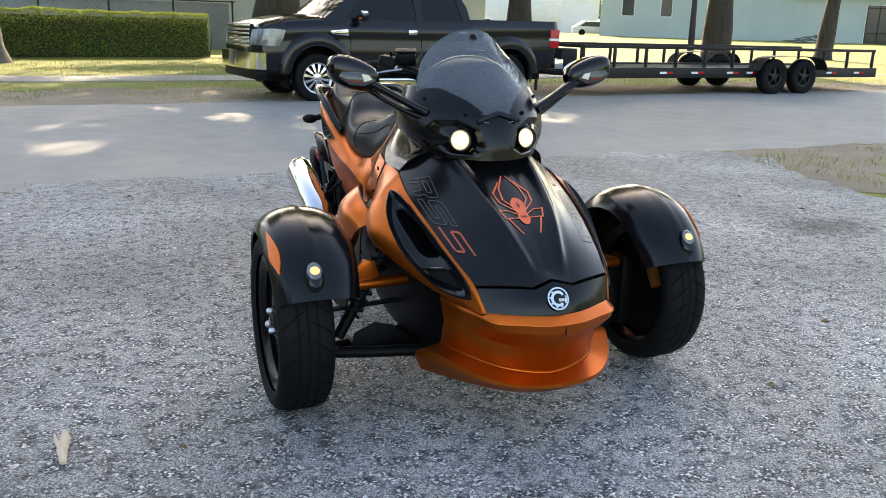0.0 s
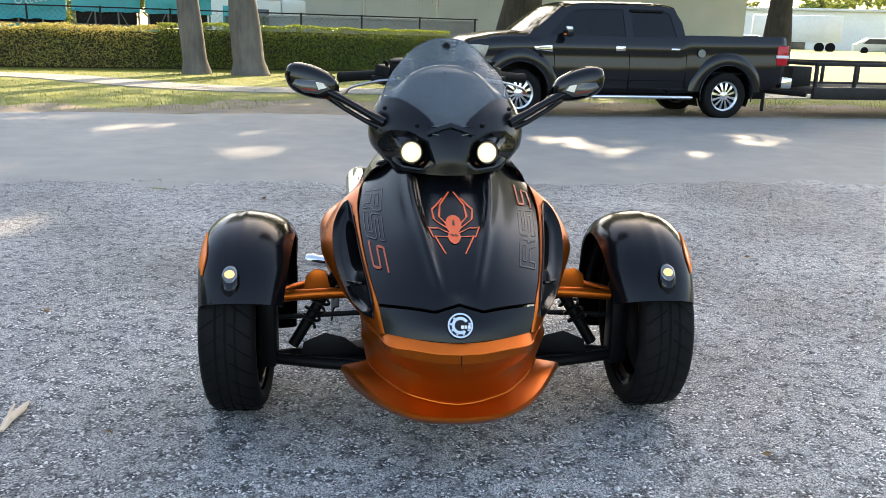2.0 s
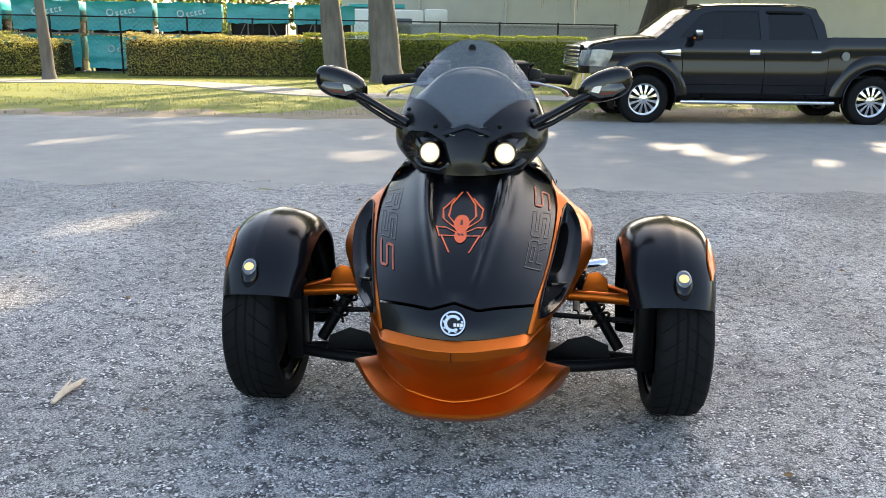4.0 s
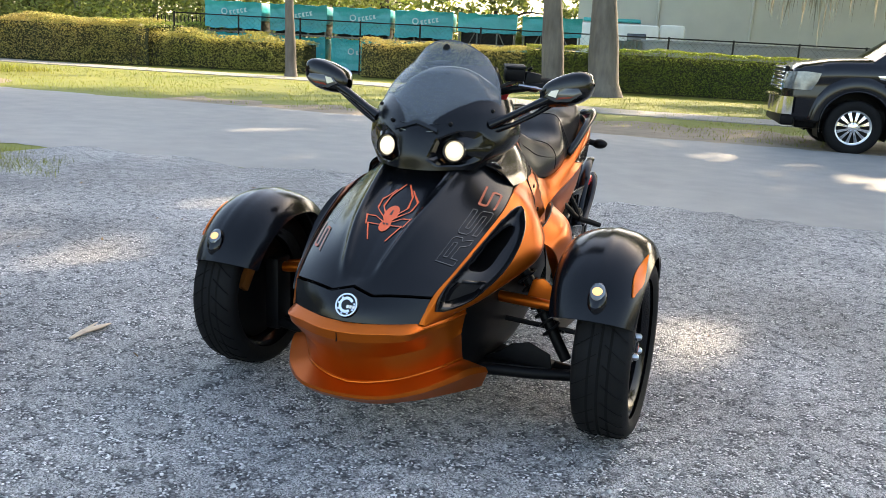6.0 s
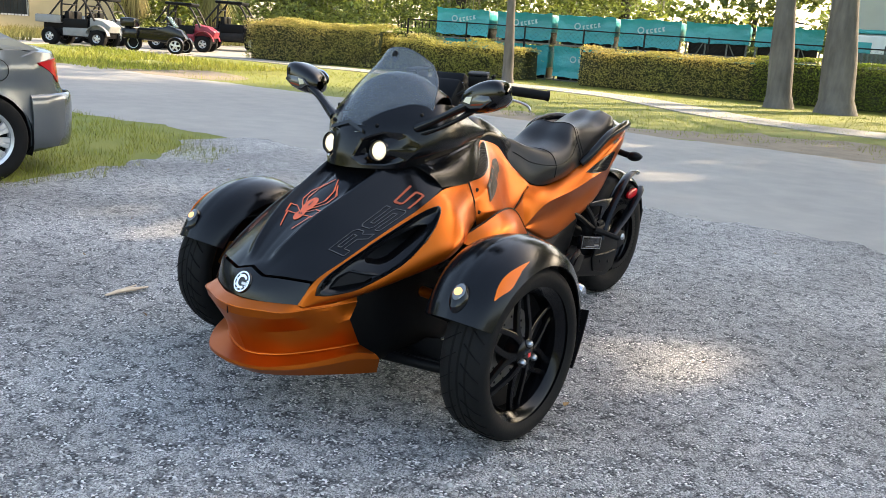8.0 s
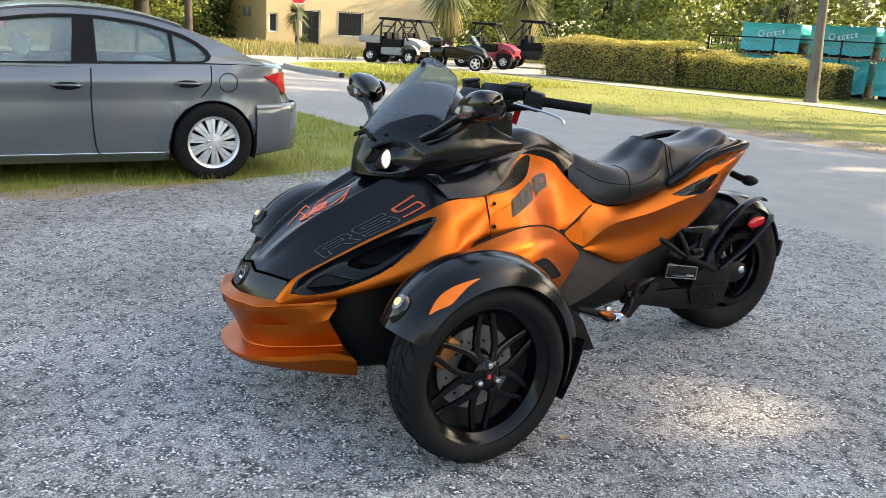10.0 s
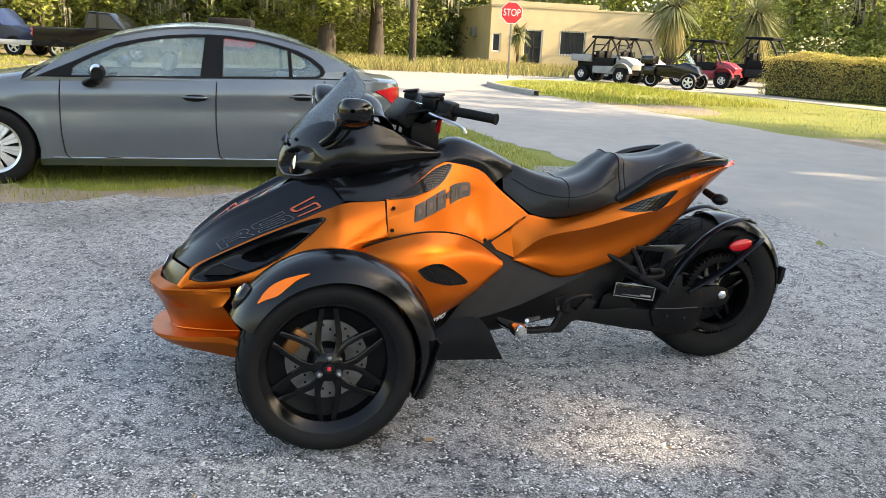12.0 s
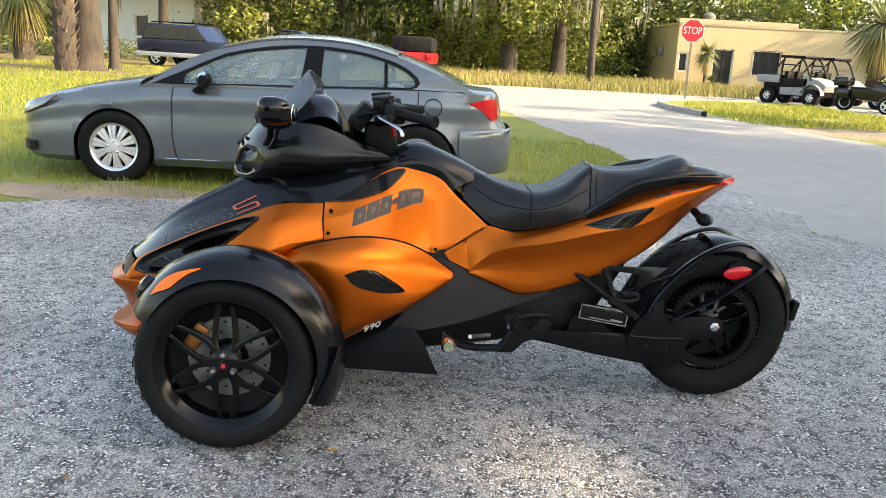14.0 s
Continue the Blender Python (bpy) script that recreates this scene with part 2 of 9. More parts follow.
M_LENS = mat("clear_lamp_lens", (0.62, 0.66, 0.68), 0.08, 0.4, (0.45, 0.48, 0.5), 14, coat=1.0)
M_UTVBODY = mat("grey_plastic_body", (0.25, 0.26, 0.26), 0.5, 0, (0.19, 0.20, 0.20), 5)
M_CRIMSON = mat("crimson_panels", (0.25, 0.008, 0.025), 0.35, 0, (0.20, 0.006, 0.02), 5)


# ---- building helpers ----
def finish(bm, name, material, smooth=True, sharp=40):
    me = bpy.data.meshes.new(name)
    bmesh.ops.recalc_face_normals(bm, faces=bm.faces)
    bm.to_mesh(me)
    bm.free()
    for m in material if isinstance(material, (list, tuple)) else (material,):
        me.materials.append(m)
    if smooth:
        me.polygons.foreach_set("use_smooth", [True] * len(me.polygons))
        me.set_sharp_from_angle(angle=radians(sharp))
    return me


def part(name, bm, material, parent, label="", smooth=True, sharp=40):
    ob = new(name, finish(bm, name, material, smooth, sharp))
    ob.parent = parent
    if label:
        tagged(ob, label)
    return ob


def thing(name, label, category, m=None, group="", kind=""):
    ob = tagged(new(name), label, category, group, kind)
    if m is not None:
        ob.matrix_basis = m
    return ob


def solo(name, bm, material, label, category, group="", kind="", smooth=True, sharp=40):
    return tagged(new(name, finish(bm, name, material, smooth, sharp)), label, category, group, kind)


def from_arrays(name, verts, faces, material, smooth=False):
    me = bpy.data.meshes.new(name)
    me.from_pydata([tuple(v) for v in verts], [], [tuple(f) for f in faces])
    me.materials.append(material)
    if smooth:
        me.polygons.foreach_set("use_smooth", [True] * len(me.polygons))
    return new(name, me)


def box(bm, x0, x1, y0, y1, z0, z1, bevel=0.0, m=None):
    vs = [bm.verts.new((x, y, z)) for x in (x0, x1) for y in (y0, y1) for z in (z0, z1)]
    fs = [bm.faces.new([vs[i] for i in q]) for q in ((0, 1, 3, 2), (4, 6, 7, 5), (0, 4, 5, 1), (2, 3, 7, 6), (0, 2, 6, 4), (1, 5, 7, 3))]
    if bevel:
        edges = list({e for f in fs for e in f.edges})
        r = bmesh.ops.bevel(bm, geom=edges, offset=bevel, segments=2, affect="EDGES", profile=0.5)
        vs = list({v for f in r["faces"] for v in f.verts} | {v for v in vs if v.is_valid})
    if m is not None:
        bmesh.ops.transform(bm, matrix=m, verts=[v for v in vs if v.is_valid])
    return bm


def boxbm(*a, **k):
    return box(bmesh.new(), *a, **k)


def tube(bm, pts, r, seg=10, caps=True, flat=1.0):
    """A round bar along points; r is one radius or one for each point."""
    pts = [Vector(p) for p in pts]
    rs = r if isinstance(r, (list, tuple)) else [r] * len(pts)
    rings, side = [], None
    for i, p in enumerate(pts):
        d = (pts[min(i + 1, len(pts) - 1)] - pts[max(i - 1, 0)]).normalized()
        ref = Vector((0, 0, 1)) if abs(d.z) < 0.9 else Vector((1, 0, 0))
        a = d.cross(ref).normalized() if side is None else (side - d * side.dot(d)).normalized()
        side = a
        b = d.cross(a)
        rings.append([bm.verts.new(p + rs[i] * (math.cos(k * math.tau / seg) * a + flat * math.sin(k * math.tau / seg) * b)) for k in range(seg)])
    for q, w in zip(rings, rings[1:]):
        for k in range(seg):
            bm.faces.new((q[k], q[(k + 1) % seg], w[(k + 1) % seg], w[k]))
    if caps:
        bm.faces.new(rings[0][::-1])
        bm.faces.new(rings[-1])
    return bm


def tubebm(*a, **k):
    return tube(bmesh.new(), *a, **k)


def crom(pts, n):
    """n points along a smooth curve through pts."""
    p = np.array(pts, float)
    e = np.vstack([2 * p[0] - p[1], p, 2 * p[-1] - p[-2]])
    out = []
    for t in np.linspace(0, len(p) - 1, n):
        i = min(int(t), len(p) - 2)
        f = t - i
        a, b, c, d = e[i], e[i + 1], e[i + 2], e[i + 3]
        out.append(0.5 * (2 * b + (c - a) * f + (2 * a - 5 * b + 4 * c - d) * f * f + (3 * b - a - 3 * c + d) * f ** 3))
    return np.array(out)


def patch(rows, nu, nv):
    """A smooth grid (nu rows of nv points) through a coarse grid of points."""
    cols = [crom(r, nv) for r in rows]
    return np.array([crom([c[j] for c in cols], nu) for j in range(nv)]).transpose(1, 0, 2)


def normals(g):
    du, dv = np.gradient(g, axis=0), np.gradient(g, axis=1)
    n = np.cross(du, dv)
    return n / (np.linalg.norm(n, axis=2, keepdims=True) + 1e-9)


def sheet(bm, g, thick=0.0, flip=False, closed=False, keep=None):
    """A grid of points as faces, with a thickness behind it (to the side against its normals)."""
    n = normals(g) * (-1 if flip else 1)
    a = [[bm.verts.new(p) for p in row] for row in g]
    nu, nv = g.shape[:2]

    def faces(q, rev):
        for i in range(nu - 1):
            for j in range(nv - (0 if closed else 1)):
                if keep is not None and not keep(i, j):
                    continue
                f = (q[i][j], q[i + 1][j], q[i + 1][(j + 1) % nv], q[i][(j + 1) % nv])
                bm.faces.new(f[::-1] if rev else f)
    faces(a, flip)
    if thick:
        b = [[bm.verts.new(p) for p in row] for row in g - n * thick]
        faces(b, not flip)
        ring = [(0, j) for j in range(nv)] + [(i, nv - 1) for i in range(1, nu)] + [(nu - 1, j) for j in range(nv - 2, -1, -1)] + [(i, 0) for i in range(nu - 2, 0, -1)]
        if keep is None:
            for (i, j), (k, m) in zip(ring, ring[1:] + ring[:1]):
                bm.faces.new((a[i][j], a[k][m], b[k][m], b[i][j]))
    return bm


def mirrored(rows):
    """Rows that begin at x = 0, carried over to the other side as well."""
    return [[(-x, y, z) for x, y, z in r[:0:-1]] + list(r) for r in rows]


def shell(name, rows, material, parent, thick=0.004, nu=20, nv=24, label="", flip=False, mirror=False, sharp=50, subrows=None):
    g = patch(mirrored(rows) if mirror else rows, nu, nv)
    return part(name, sheet(bmesh.new(), g, thick, flip), material, parent, label, sharp=sharp)


def lathe(bm, profile, seg=48, axis="x", centre=(0, 0, 0), a0=0.0, a1=math.tau):
    """A profile of (along the axis, radius) turned about the axis through centre."""
    full = abs(a1 - a0 - math.tau) < 1e-6
    n = seg if full else seg + 1
    rings = []
    for k in range(n):
        a = a0 + (a1 - a0) * k / seg
        c, s = math.cos(a), math.sin(a)
        ring = []
        for u, r in profile:
            p = {"x": (u, r * c, r * s), "y": (r * c, u, r * s), "z": (r * c, r * s, u)}[axis]
            ring.append(bm.verts.new(Vector(p) + Vector(centre)))
        rings.append(ring)
    for k in range(seg):
        q, w = rings[k], rings[(k + 1) % n]
        for i in range(len(profile) - 1):
            bm.faces.new((q[i], q[i + 1], w[i + 1], w[i]))
    return bm


def lathebm(*a, **k):
    return lathe(bmesh.new(), *a, **k)


def prism(bm, poly, axis, a, b, bevel=0.0):
    """A flat outline pushed out along an axis from a to b. The outline is given in the two other axes, in order."""
    put = {"x": lambda p, t: (t, p[0], p[1]), "y": lambda p, t: (p[0], t, p[1]), "z": lambda p, t: (p[0], p[1], t)}[axis]
    lo, hi = [bm.verts.new(put(p, a)) for p in poly], [bm.verts.new(put(p, b)) for p in poly]
    fs = [bm.faces.new(lo[::-1]), bm.faces.new(hi)]
    for i in range(len(poly)):
        j = (i + 1) % len(poly)
        fs.append(bm.faces.new((lo[i], lo[j], hi[j], hi[i])))
    if bevel:
        bmesh.ops.bevel(bm, geom=list({e for f in fs[:2] for e in f.edges}), offset=bevel, segments=2, affect="EDGES", profile=0.5)
    return bm


def prismbm(*a, **k):
    return prism(bmesh.new(), *a, **k)


def ellipsoid(bm, c, r, seg=20, rings=12, m=None):
    mm = Matrix.Translation(c) @ (m or Matrix()) @ Matrix.Diagonal((*r, 1))
    bmesh.ops.create_uvsphere(bm, u_segments=seg, v_segments=rings, radius=1, matrix=mm)
    return bm


def rings_part(name, rings, material, parent, label="", fill=True, sharp=40):
    bm = bmesh.new()
    vs = [[bm.verts.new(p) for p in r] for r in rings]
    for q, w in zip(vs, vs[1:]):
        for k in range(len(q)):
            bm.faces.new((q[k], q[(k + 1) % len(q)], w[(k + 1) % len(q)], w[k]))
    if fill:
        c = bm.verts.new(sum((v.co for v in vs[-1]), Vector()) / len(vs[-1]))
        for k in range(len(vs[-1])):
            bm.faces.new((vs[-1][k], vs[-1][(k + 1) % len(vs[-1])], c))
    return part(name, bm, material, parent, label, sharp=sharp)


def leaves(name, pts, size, material, rng, upward=0.3, aspect=0.55):
    """Many small bent leaves, one at each point."""
    n = len(pts)
    d = rng.normal(size=(n, 3))
    d[:, 2] *= 0.6
    d /= np.linalg.norm(d, axis=1, keepdims=True)
    e = rng.normal(size=(n, 3))
    e -= d * (e * d).sum(1, keepdims=True)
    e /= np.linalg.norm(e, axis=1, keepdims=True)
    s = size * rng.uniform(0.6, 1.3, (n, 1))
    up = np.cross(d, e) * s * 0.18
    v = np.stack([pts - d * s * 0.5, pts + e * s * aspect * 0.5 + up, pts + d * s * 0.5, pts - e * s * aspect * 0.5 + up], 1).reshape(-1, 3)
    k = np.arange(n)[:, None] * 4
    return from_arrays(name, v, np.hstack([k, k + 1, k + 2, k + 3]), material)


def blades(name, pts, height, width, material, rng):
    """Grass: a narrow leaning triangle at each point."""
    n = len(pts)
    a = rng.uniform(0, math.tau, n)
    h = height * rng.uniform(0.45, 1.3, n)
    side = np.stack([np.cos(a), np.sin(a), np.zeros(n)], 1) * width * 0.5
    lean = np.stack([rng.normal(size=n), rng.normal(size=n), np.zeros(n)], 1) * h[:, None] * 0.4
    tip = pts + lean + np.stack([np.zeros(n), np.zeros(n), h], 1)
    v = np.stack([pts - side, pts + side, tip], 1).reshape(-1, 3)
    k = np.arange(n)[:, None] * 3
    return from_arrays(name, v, np.hstack([k, k + 1, k + 2]), material)


# ---- ground ----
def ragged(v, k=1.0, amp=0.12):
    return amp * (noise.noise((v * 1.3 * k, 3.1, 0)) + 0.6 * noise.noise((v * 4.1 * k, 7.7, 0)) + 0.35 * noise.noise((v * 13 * k, 1.7, 0)))


def road_near(x):
    return 4.08 + 0.09 * x - 0.012 * max(0, -x - 4) ** 1.5


def road_far(x):
    return 10.15 + 0.13 * x


def slab(name, outline, z, material, label, category):
    bm = bmesh.new()
    vs = [bm.verts.new((x, y, z)) for x, y in outline]
    for t in tessellate_polygon([[Vector((x, y, 0)) for x, y in outline]]):
        bm.faces.new([vs[i] for i in t])
    bmesh.ops.recalc_face_normals(bm, faces=bm.faces)
    me = finish(bm, name, material, False)
    if me.polygons[0].normal.z < 0:
        me.flip_normals()
    return tagged(new(name, me), label, category, kind="structure")


rng = np.random.default_rng(4)
bm = bmesh.new()
bmesh.ops.create_grid(bm, x_segments=60, y_segments=60, size=420)
for v in bm.verts:
    r = math.hypot(v.co.x, v.co.y)
    v.co.z = -0.010 + (0.55 * min(1, max(0, (r - 35) / 40)) if v.co.y > 20 and v.co.x > 5 else 0)
solo("ground", bm, M_GRASS, "wide mown lawn with dry yellow patches", "ground", kind="structure")

# the road: a straight stretch past the lot and a crossing street at its end
xs = np.linspace(-21, 70, 700)
near = [(x, road_near(x) + ragged(x, 1.1, 0.16)) for x in xs]
far = [(x, road_far(x) + ragged(x, 0.6, 0.18)) for x in xs]
corner = [(-22.5, 7.4), (-24.2, 9.0), (-25.4, 12.0), (-27.0, 20.0), (-34, 60), (-40, 60), (-33.5, 20), (-31.0, 9.0), (-29.0, 1.0), (-28.6, -5.0), (-27.0, -6.2), (-23.0, -6.0), (-21.3, -3.0), (-20.9, 1.0)]
slab("road", near + far[::-1] + corner, -0.005, M_ROAD, "worn pale grey asphalt street", "road")

# the gravel lot, rolled into old tar, ragged where it meets the road and the grass
edge_w = [(-3.2, -14), (-3.0, -6), (-3.1, -2.7), (-3.5, -1.6), (-3.75, -0.4), (-4.1, 0.8), (-4.6, 1.9), (-4.9, 2.5), (-5.5, 2.95)]
edge_w = [(p[0] + ragged(p[1], 1.7, 0.2), p[1]) for p in crom(edge_w, 90)]
edge_n = [(x, road_near(x) + 0.12 + ragged(x, 1.0, 0.3)) for x in np.linspace(-5.4, 4.7, 120)]
edge_e = [(p[0] + ragged(p[1], 1.9, 0.2), p[1]) for p in crom([(4.9, 4.1), (4.55, 3.4), (4.35, 2.5), (4.6, 1.4), (5.6, 0.2), (8, -3), (9, -14)], 60)]
slab("gravel_lot", edge_w + edge_n + edge_e, 0.0, M_GRAVEL, "grey crushed-stone parking lot with worn pale patches", "gravel")


def strip(name, centre, width, z, material, label, category, thick=0.06):
    c = crom(centre, 80)
    d = np.gradient(c, axis=0)
    n = np.stack([-d[:, 1], d[:, 0]], 1) / np.linalg.norm(d, axis=1, keepdims=True)
    bm = bmesh.new()
    w = np.array([width / 2 * (1 + 0.05 * noise.noise((i * 0.4, 0, 0))) for i in range(80)])[:, None]
    l, r = c + n * w, c - n * w
    rows = np.array([[(*p, z - thick), (*p, z), (*q, z), (*q, z - thick)] for p, q in zip(l, r)])
    sheet(bm, rows)
    return solo(name, bm, material, label, category, kind="structure", smooth=False)


strip("pavement", [(30, 20), (14, 17.6), (5, 16.0), (0.5, 15.3), (-2.5, 14.9), (-4.5, 15.4), (-6.2, 16.6), (-8.2, 17.9), (-11, 18.1), (-15, 17.2), (-20, 16.2), (-25, 15.6)], 1.5, 0.01, M_WALK, "pale concrete footpath winding along a hedge", "footpath")
slab("paved_forecourt", [(-25.6, 13.0), (-22, 14.2), (-21.5, 18.5), (-24, 24), (-29, 26)], -0.004, M_WALK, "pale concrete forecourt for parked buggies", "forecourt")
slab("bare_verge", [(x, road_far(x) - 0.1 + ragged(x, 1, 0.3)) for x in np.linspace(-9, 20, 90)] + [(x, road_far(x) + 1.1 + ragged(x, 0.8, 0.9) + (1.6 if x > -3 else 0)) for x in np.linspace(20, -9, 90)], -0.007, M_DIRT, "bare sandy soil and leaf litter beside the road", "soil")
slab("bare_corner", [(p[0], p[1]) for p in crom([(-19.5, 8.2), (-16.5, 8.0), (-13, 8.7), (-13.6, 10.2), (-16.8, 10.6), (-19.6, 9.8)], 40)], -0.007, M_DIRT, "trodden bare soil at the street corner", "soil")
slab("sand_edge", [(-3.3 + ragged(y, 1.2, 0.2), y) for y in np.linspace(-4.5, 2.6, 50)] + [(-3.95 + ragged(y, 0.9, 0.35) - 0.06 * (y + 2.5) ** 1 * (y > -2.5), y) for y in np.linspace(2.6, -4.5, 50)], -0.004, M_DIRT, "sandy soil between grass and gravel", "soil")

# brown leaf litter; its colour is also darkened in place of tree shade
M_SHADESOIL = mat("shaded_leafy_soil", (0.15, 0.11, 0.055), 0.95, 0, (0.085, 0.075, 0.03), 1.2, 0.6, 30, detail=8)
slab("shaded_leafy_ground", [(p[0] + ragged(p[1], 0.7, 0.9), p[1] + ragged(p[0], 0.9, 0.9)) for p in crom([(-20.5, -8.5), (-22.5, -5.6), (-28, -5.4), (-36, -4.0), (-44, -6), (-44, -24), (-30, -26), (-21.5, -20), (-20.5, -8.5)], 120)[:-1]], -0.0075, M_SHADESOIL, "brown leafy soil below the old trees, darkened in place of shade", "soil")
slab("roadside_soil", [(x, road_near(x) + 0.05 + ragged(x + 9, 1.3, 0.22)) for x in np.linspace(4.3, 24, 120)] + [(x, road_near(x) - 1.9 + ragged(x, 0.9, 1.1)) for x in np.linspace(24, 4.3, 120)], -0.0035, M_DIRT, "sandy soil along the road edge", "soil")

# the raised kerb round the corner island
kerb = crom([(-17.4, 7.15), (-19.6, 6.95), (-21.4, 7.1), (-22.7, 7.7), (-23.9, 8.9), (-24.9, 11.2)], 40)
bm = bmesh.new()
d = np.gradient(kerb, axis=0)
nn = np.stack([-d[:, 1], d[:, 0]], 1) / np.linalg.norm(d, axis=1, keepdims=True)
prof = [(0.0, -0.03), (0.0, 0.10), (0.03, 0.13), (0.15, 0.13), (0.15, -0.03)]
sheet(bm, np.array([[(*(p - q * u), z) for u, z in prof] for p, q in zip(kerb, nn)]))
solo("kerb", bm, M_WALK, "low concrete kerb round the grassy corner island", "kerb", kind="structure")
island = [(p[0], p[1]) for p in kerb - nn * 0.1] + [(-24.5, 13.2), (-20, 13.0), (-15.5, 11.5), (-15.0, 9.0)]
isl = slab("island_lawn", island, 0.09, M_GRASS, "mown green grass on the corner island", "grass")
for v in isl.data.vertices[40:]:
    v.co.z = -0.012
for k in range(8):
    isl.data.vertices[k].co.z = -0.012 + 0.012 * k


# ---- grass and weeds ----
def scatter(n, x0, x1, y0, y1, ok, z=0.0):
    p = rng.uniform((x0, y0), (x1, y1), (n, 2))
    p = p[[ok(a, b) for a, b in p]]
    return np.column_stack([p, np.full(len(p), z)])


def clumpy(x, y, k, lim):
    return noise.noise((x * k, y * k, 2.2)) > lim


def lawn_w(x, y):
    e = -3.55 - 0.055 * max(0, y + 2.6) ** 1.6
    return x < e + 0.3 * noise.noise((x, y * 2, 0)) and clumpy(x, y, 1.7, -0.35) and y < road_near(x) + 0.02


def stuff(ob, label, category):
    return tagged(ob, label, category, kind="stuff")


stuff(blades("lawn_grass", scatter(52000, -9.5, -3.0, -6, 3.2, lawn_w, -0.03), 0.085, 0.007, M_BLADE, rng), "short uneven green grass with yellow tips", "grass")
stuff(blades("lawn_grass", scatter(52000, -31, -9.5, -18, 1.9, lambda x, y: clumpy(x, y, 0.5, -0.4 if x > -23 else -0.1) and (x > -22 or y < -4 - 0.35 * (-22 - x)), -0.03), 0.10, 0.03, M_BLADE, rng), "short sunlit lawn grass", "grass")
stuff(blades("roadside_grass", scatter(7000, 4.2, 7.4, 1.2, 4.7, lambda x, y: x > 4.6 + 0.2 * noise.noise((y * 2, x, 0)) and y < road_near(x) - 0.25 and clumpy(x, y, 1.8, -0.1), -0.03), 0.07, 0.007, M_BLADE, rng), "thin grass in sandy soil", "grass")
stuff(blades("verge_grass", scatter(90000, -20, 20, 6.5, 25, lambda x, y: y > road_far(x) + 0.3 + 0.5 * noise.noise((x, y, 0)) and clumpy(x, y, 0.55, 0.05 if x > -3 and y < 14 else -0.45), -0.03), 0.06, 0.016, M_BLADE, rng), "sparse verge grass over soil and leaves", "grass")
stuff(blades("island_grass", scatter(9000, -24.5, -15, 7, 13, lambda x, y: y > 7.5 + 0.25 * max(0, -x - 20) ** 1.3 and clumpy(x, y, 0.6, -0.4), 0.03), 0.11, 0.03, M_BLADE, rng), "mown grass on the island", "grass")
stuff(blades("dry_weeds", scatter(16000, -40, -27.5, -6, 13, lambda x, y: x < -29.6 - 0.25 * (y - 1) * (1 if y < 1 else -0.12) and clumpy(x, y, 0.4, -0.5), -0.03), 0.42, 0.05, M_WEED, rng), "tall dry yellow weeds before the trees", "weeds")
stuff(blades("dry_weeds", scatter(9000, -40.5, -31.2, 10, 26, lambda x, y: x < -31.6 - 0.12 * y * 0.3 and clumpy(x, y, 0.4, -0.4), -0.03), 0.34, 0.05, M_WEED, rng), "tall dry yellow weeds before the yellow house", "weeds")

# loose stones on the lot
n = 16000
pp = rng.uniform((-3.2, -3.6), (4.3, 4.2), (n, 2))
sz = rng.gamma(2.4, 0.0022, n).clip(0.002, 0.011)
octv = np.array([(1, 0, 0), (0, 1, 0), (-1, 0, 0), (0, -1, 0), (0, 0, 0.8), (0, 0, -0.5)], float)
vv = (octv[None] * rng.uniform(0.6, 1.2, (n, 6, 1))) * sz[:, None, None] + np.column_stack([pp, sz * 0.2])[:, None]
octf = np.array([(0, 1, 4), (1, 2, 4), (2, 3, 4), (3, 0, 4), (1, 0, 5), (2, 1, 5), (3, 2, 5), (0, 3, 5)])
M_CHIP = mat("stone_chip", (0.42, 0.415, 0.40), 0.8, 0, (0.26, 0.26, 0.26), 30, island=0.65)
stuff(from_arrays("loose_gravel", vv.reshape(-1, 3), (octf[None] + 6 * np.arange(n)[:, None, None]).reshape(-1, 3), M_CHIP), "small pale loose stone chips", "gravel")

# a split stick lying on the gravel, and leaf litter
bm = bmesh.new()
tube(bm, [(-0.085, 0, 0.008), (-0.03, 0.004, 0.012), (0.03, -0.002, 0.011), (0.085, 0.004, 0.006)], [0.006, 0.012, 0.011, 0.004], 7, flat=0.6)
tube(bm, [(-0.03, 0.006, 0.012), (0.02, 0.018, 0.014), (0.05, 0.022, 0.016)], [0.006, 0.004, 0.002], 5)
stick = solo("stick", bm, M_TWIG, "short split piece of pale bare wood on the gravel", "stick")
stick.matrix_basis = pose(-1.34, -0.13, 0.0, 0, 0, 90) @ Matrix.Diagonal((1.25, 1.3, 1.3, 1))
M_LITTER = mat("dead_leaf", (0.30, 0.19, 0.09), 0.9, 0, (0.20, 0.12, 0.06), 20, island=0.4)
lp = np.vstack([scatter(45, -4, 4.4, -3, 4, lambda x, y: True, 0.006), scatter(2600, -4, 9, 10.2, 14.4, lambda x, y: clumpy(x, y, 0.8, -0.1), -0.012)])
stuff(leaves("leaf_litter", lp, 0.035, M_LITTER, rng), "scattered dead brown leaves", "leaves")


# ---- trees ----
def trunk_pts(x, y, h, lean=(0, 0), wob=0.15, n=8):
    return [(x + lean[0] * t + wob * noise.noise((x, t * 3, 1)) * t, y + lean[1] * t + wob * noise.noise((y, t * 3, 5)) * t, -0.05 + h * t) for t in np.linspace(0, 1, n)]


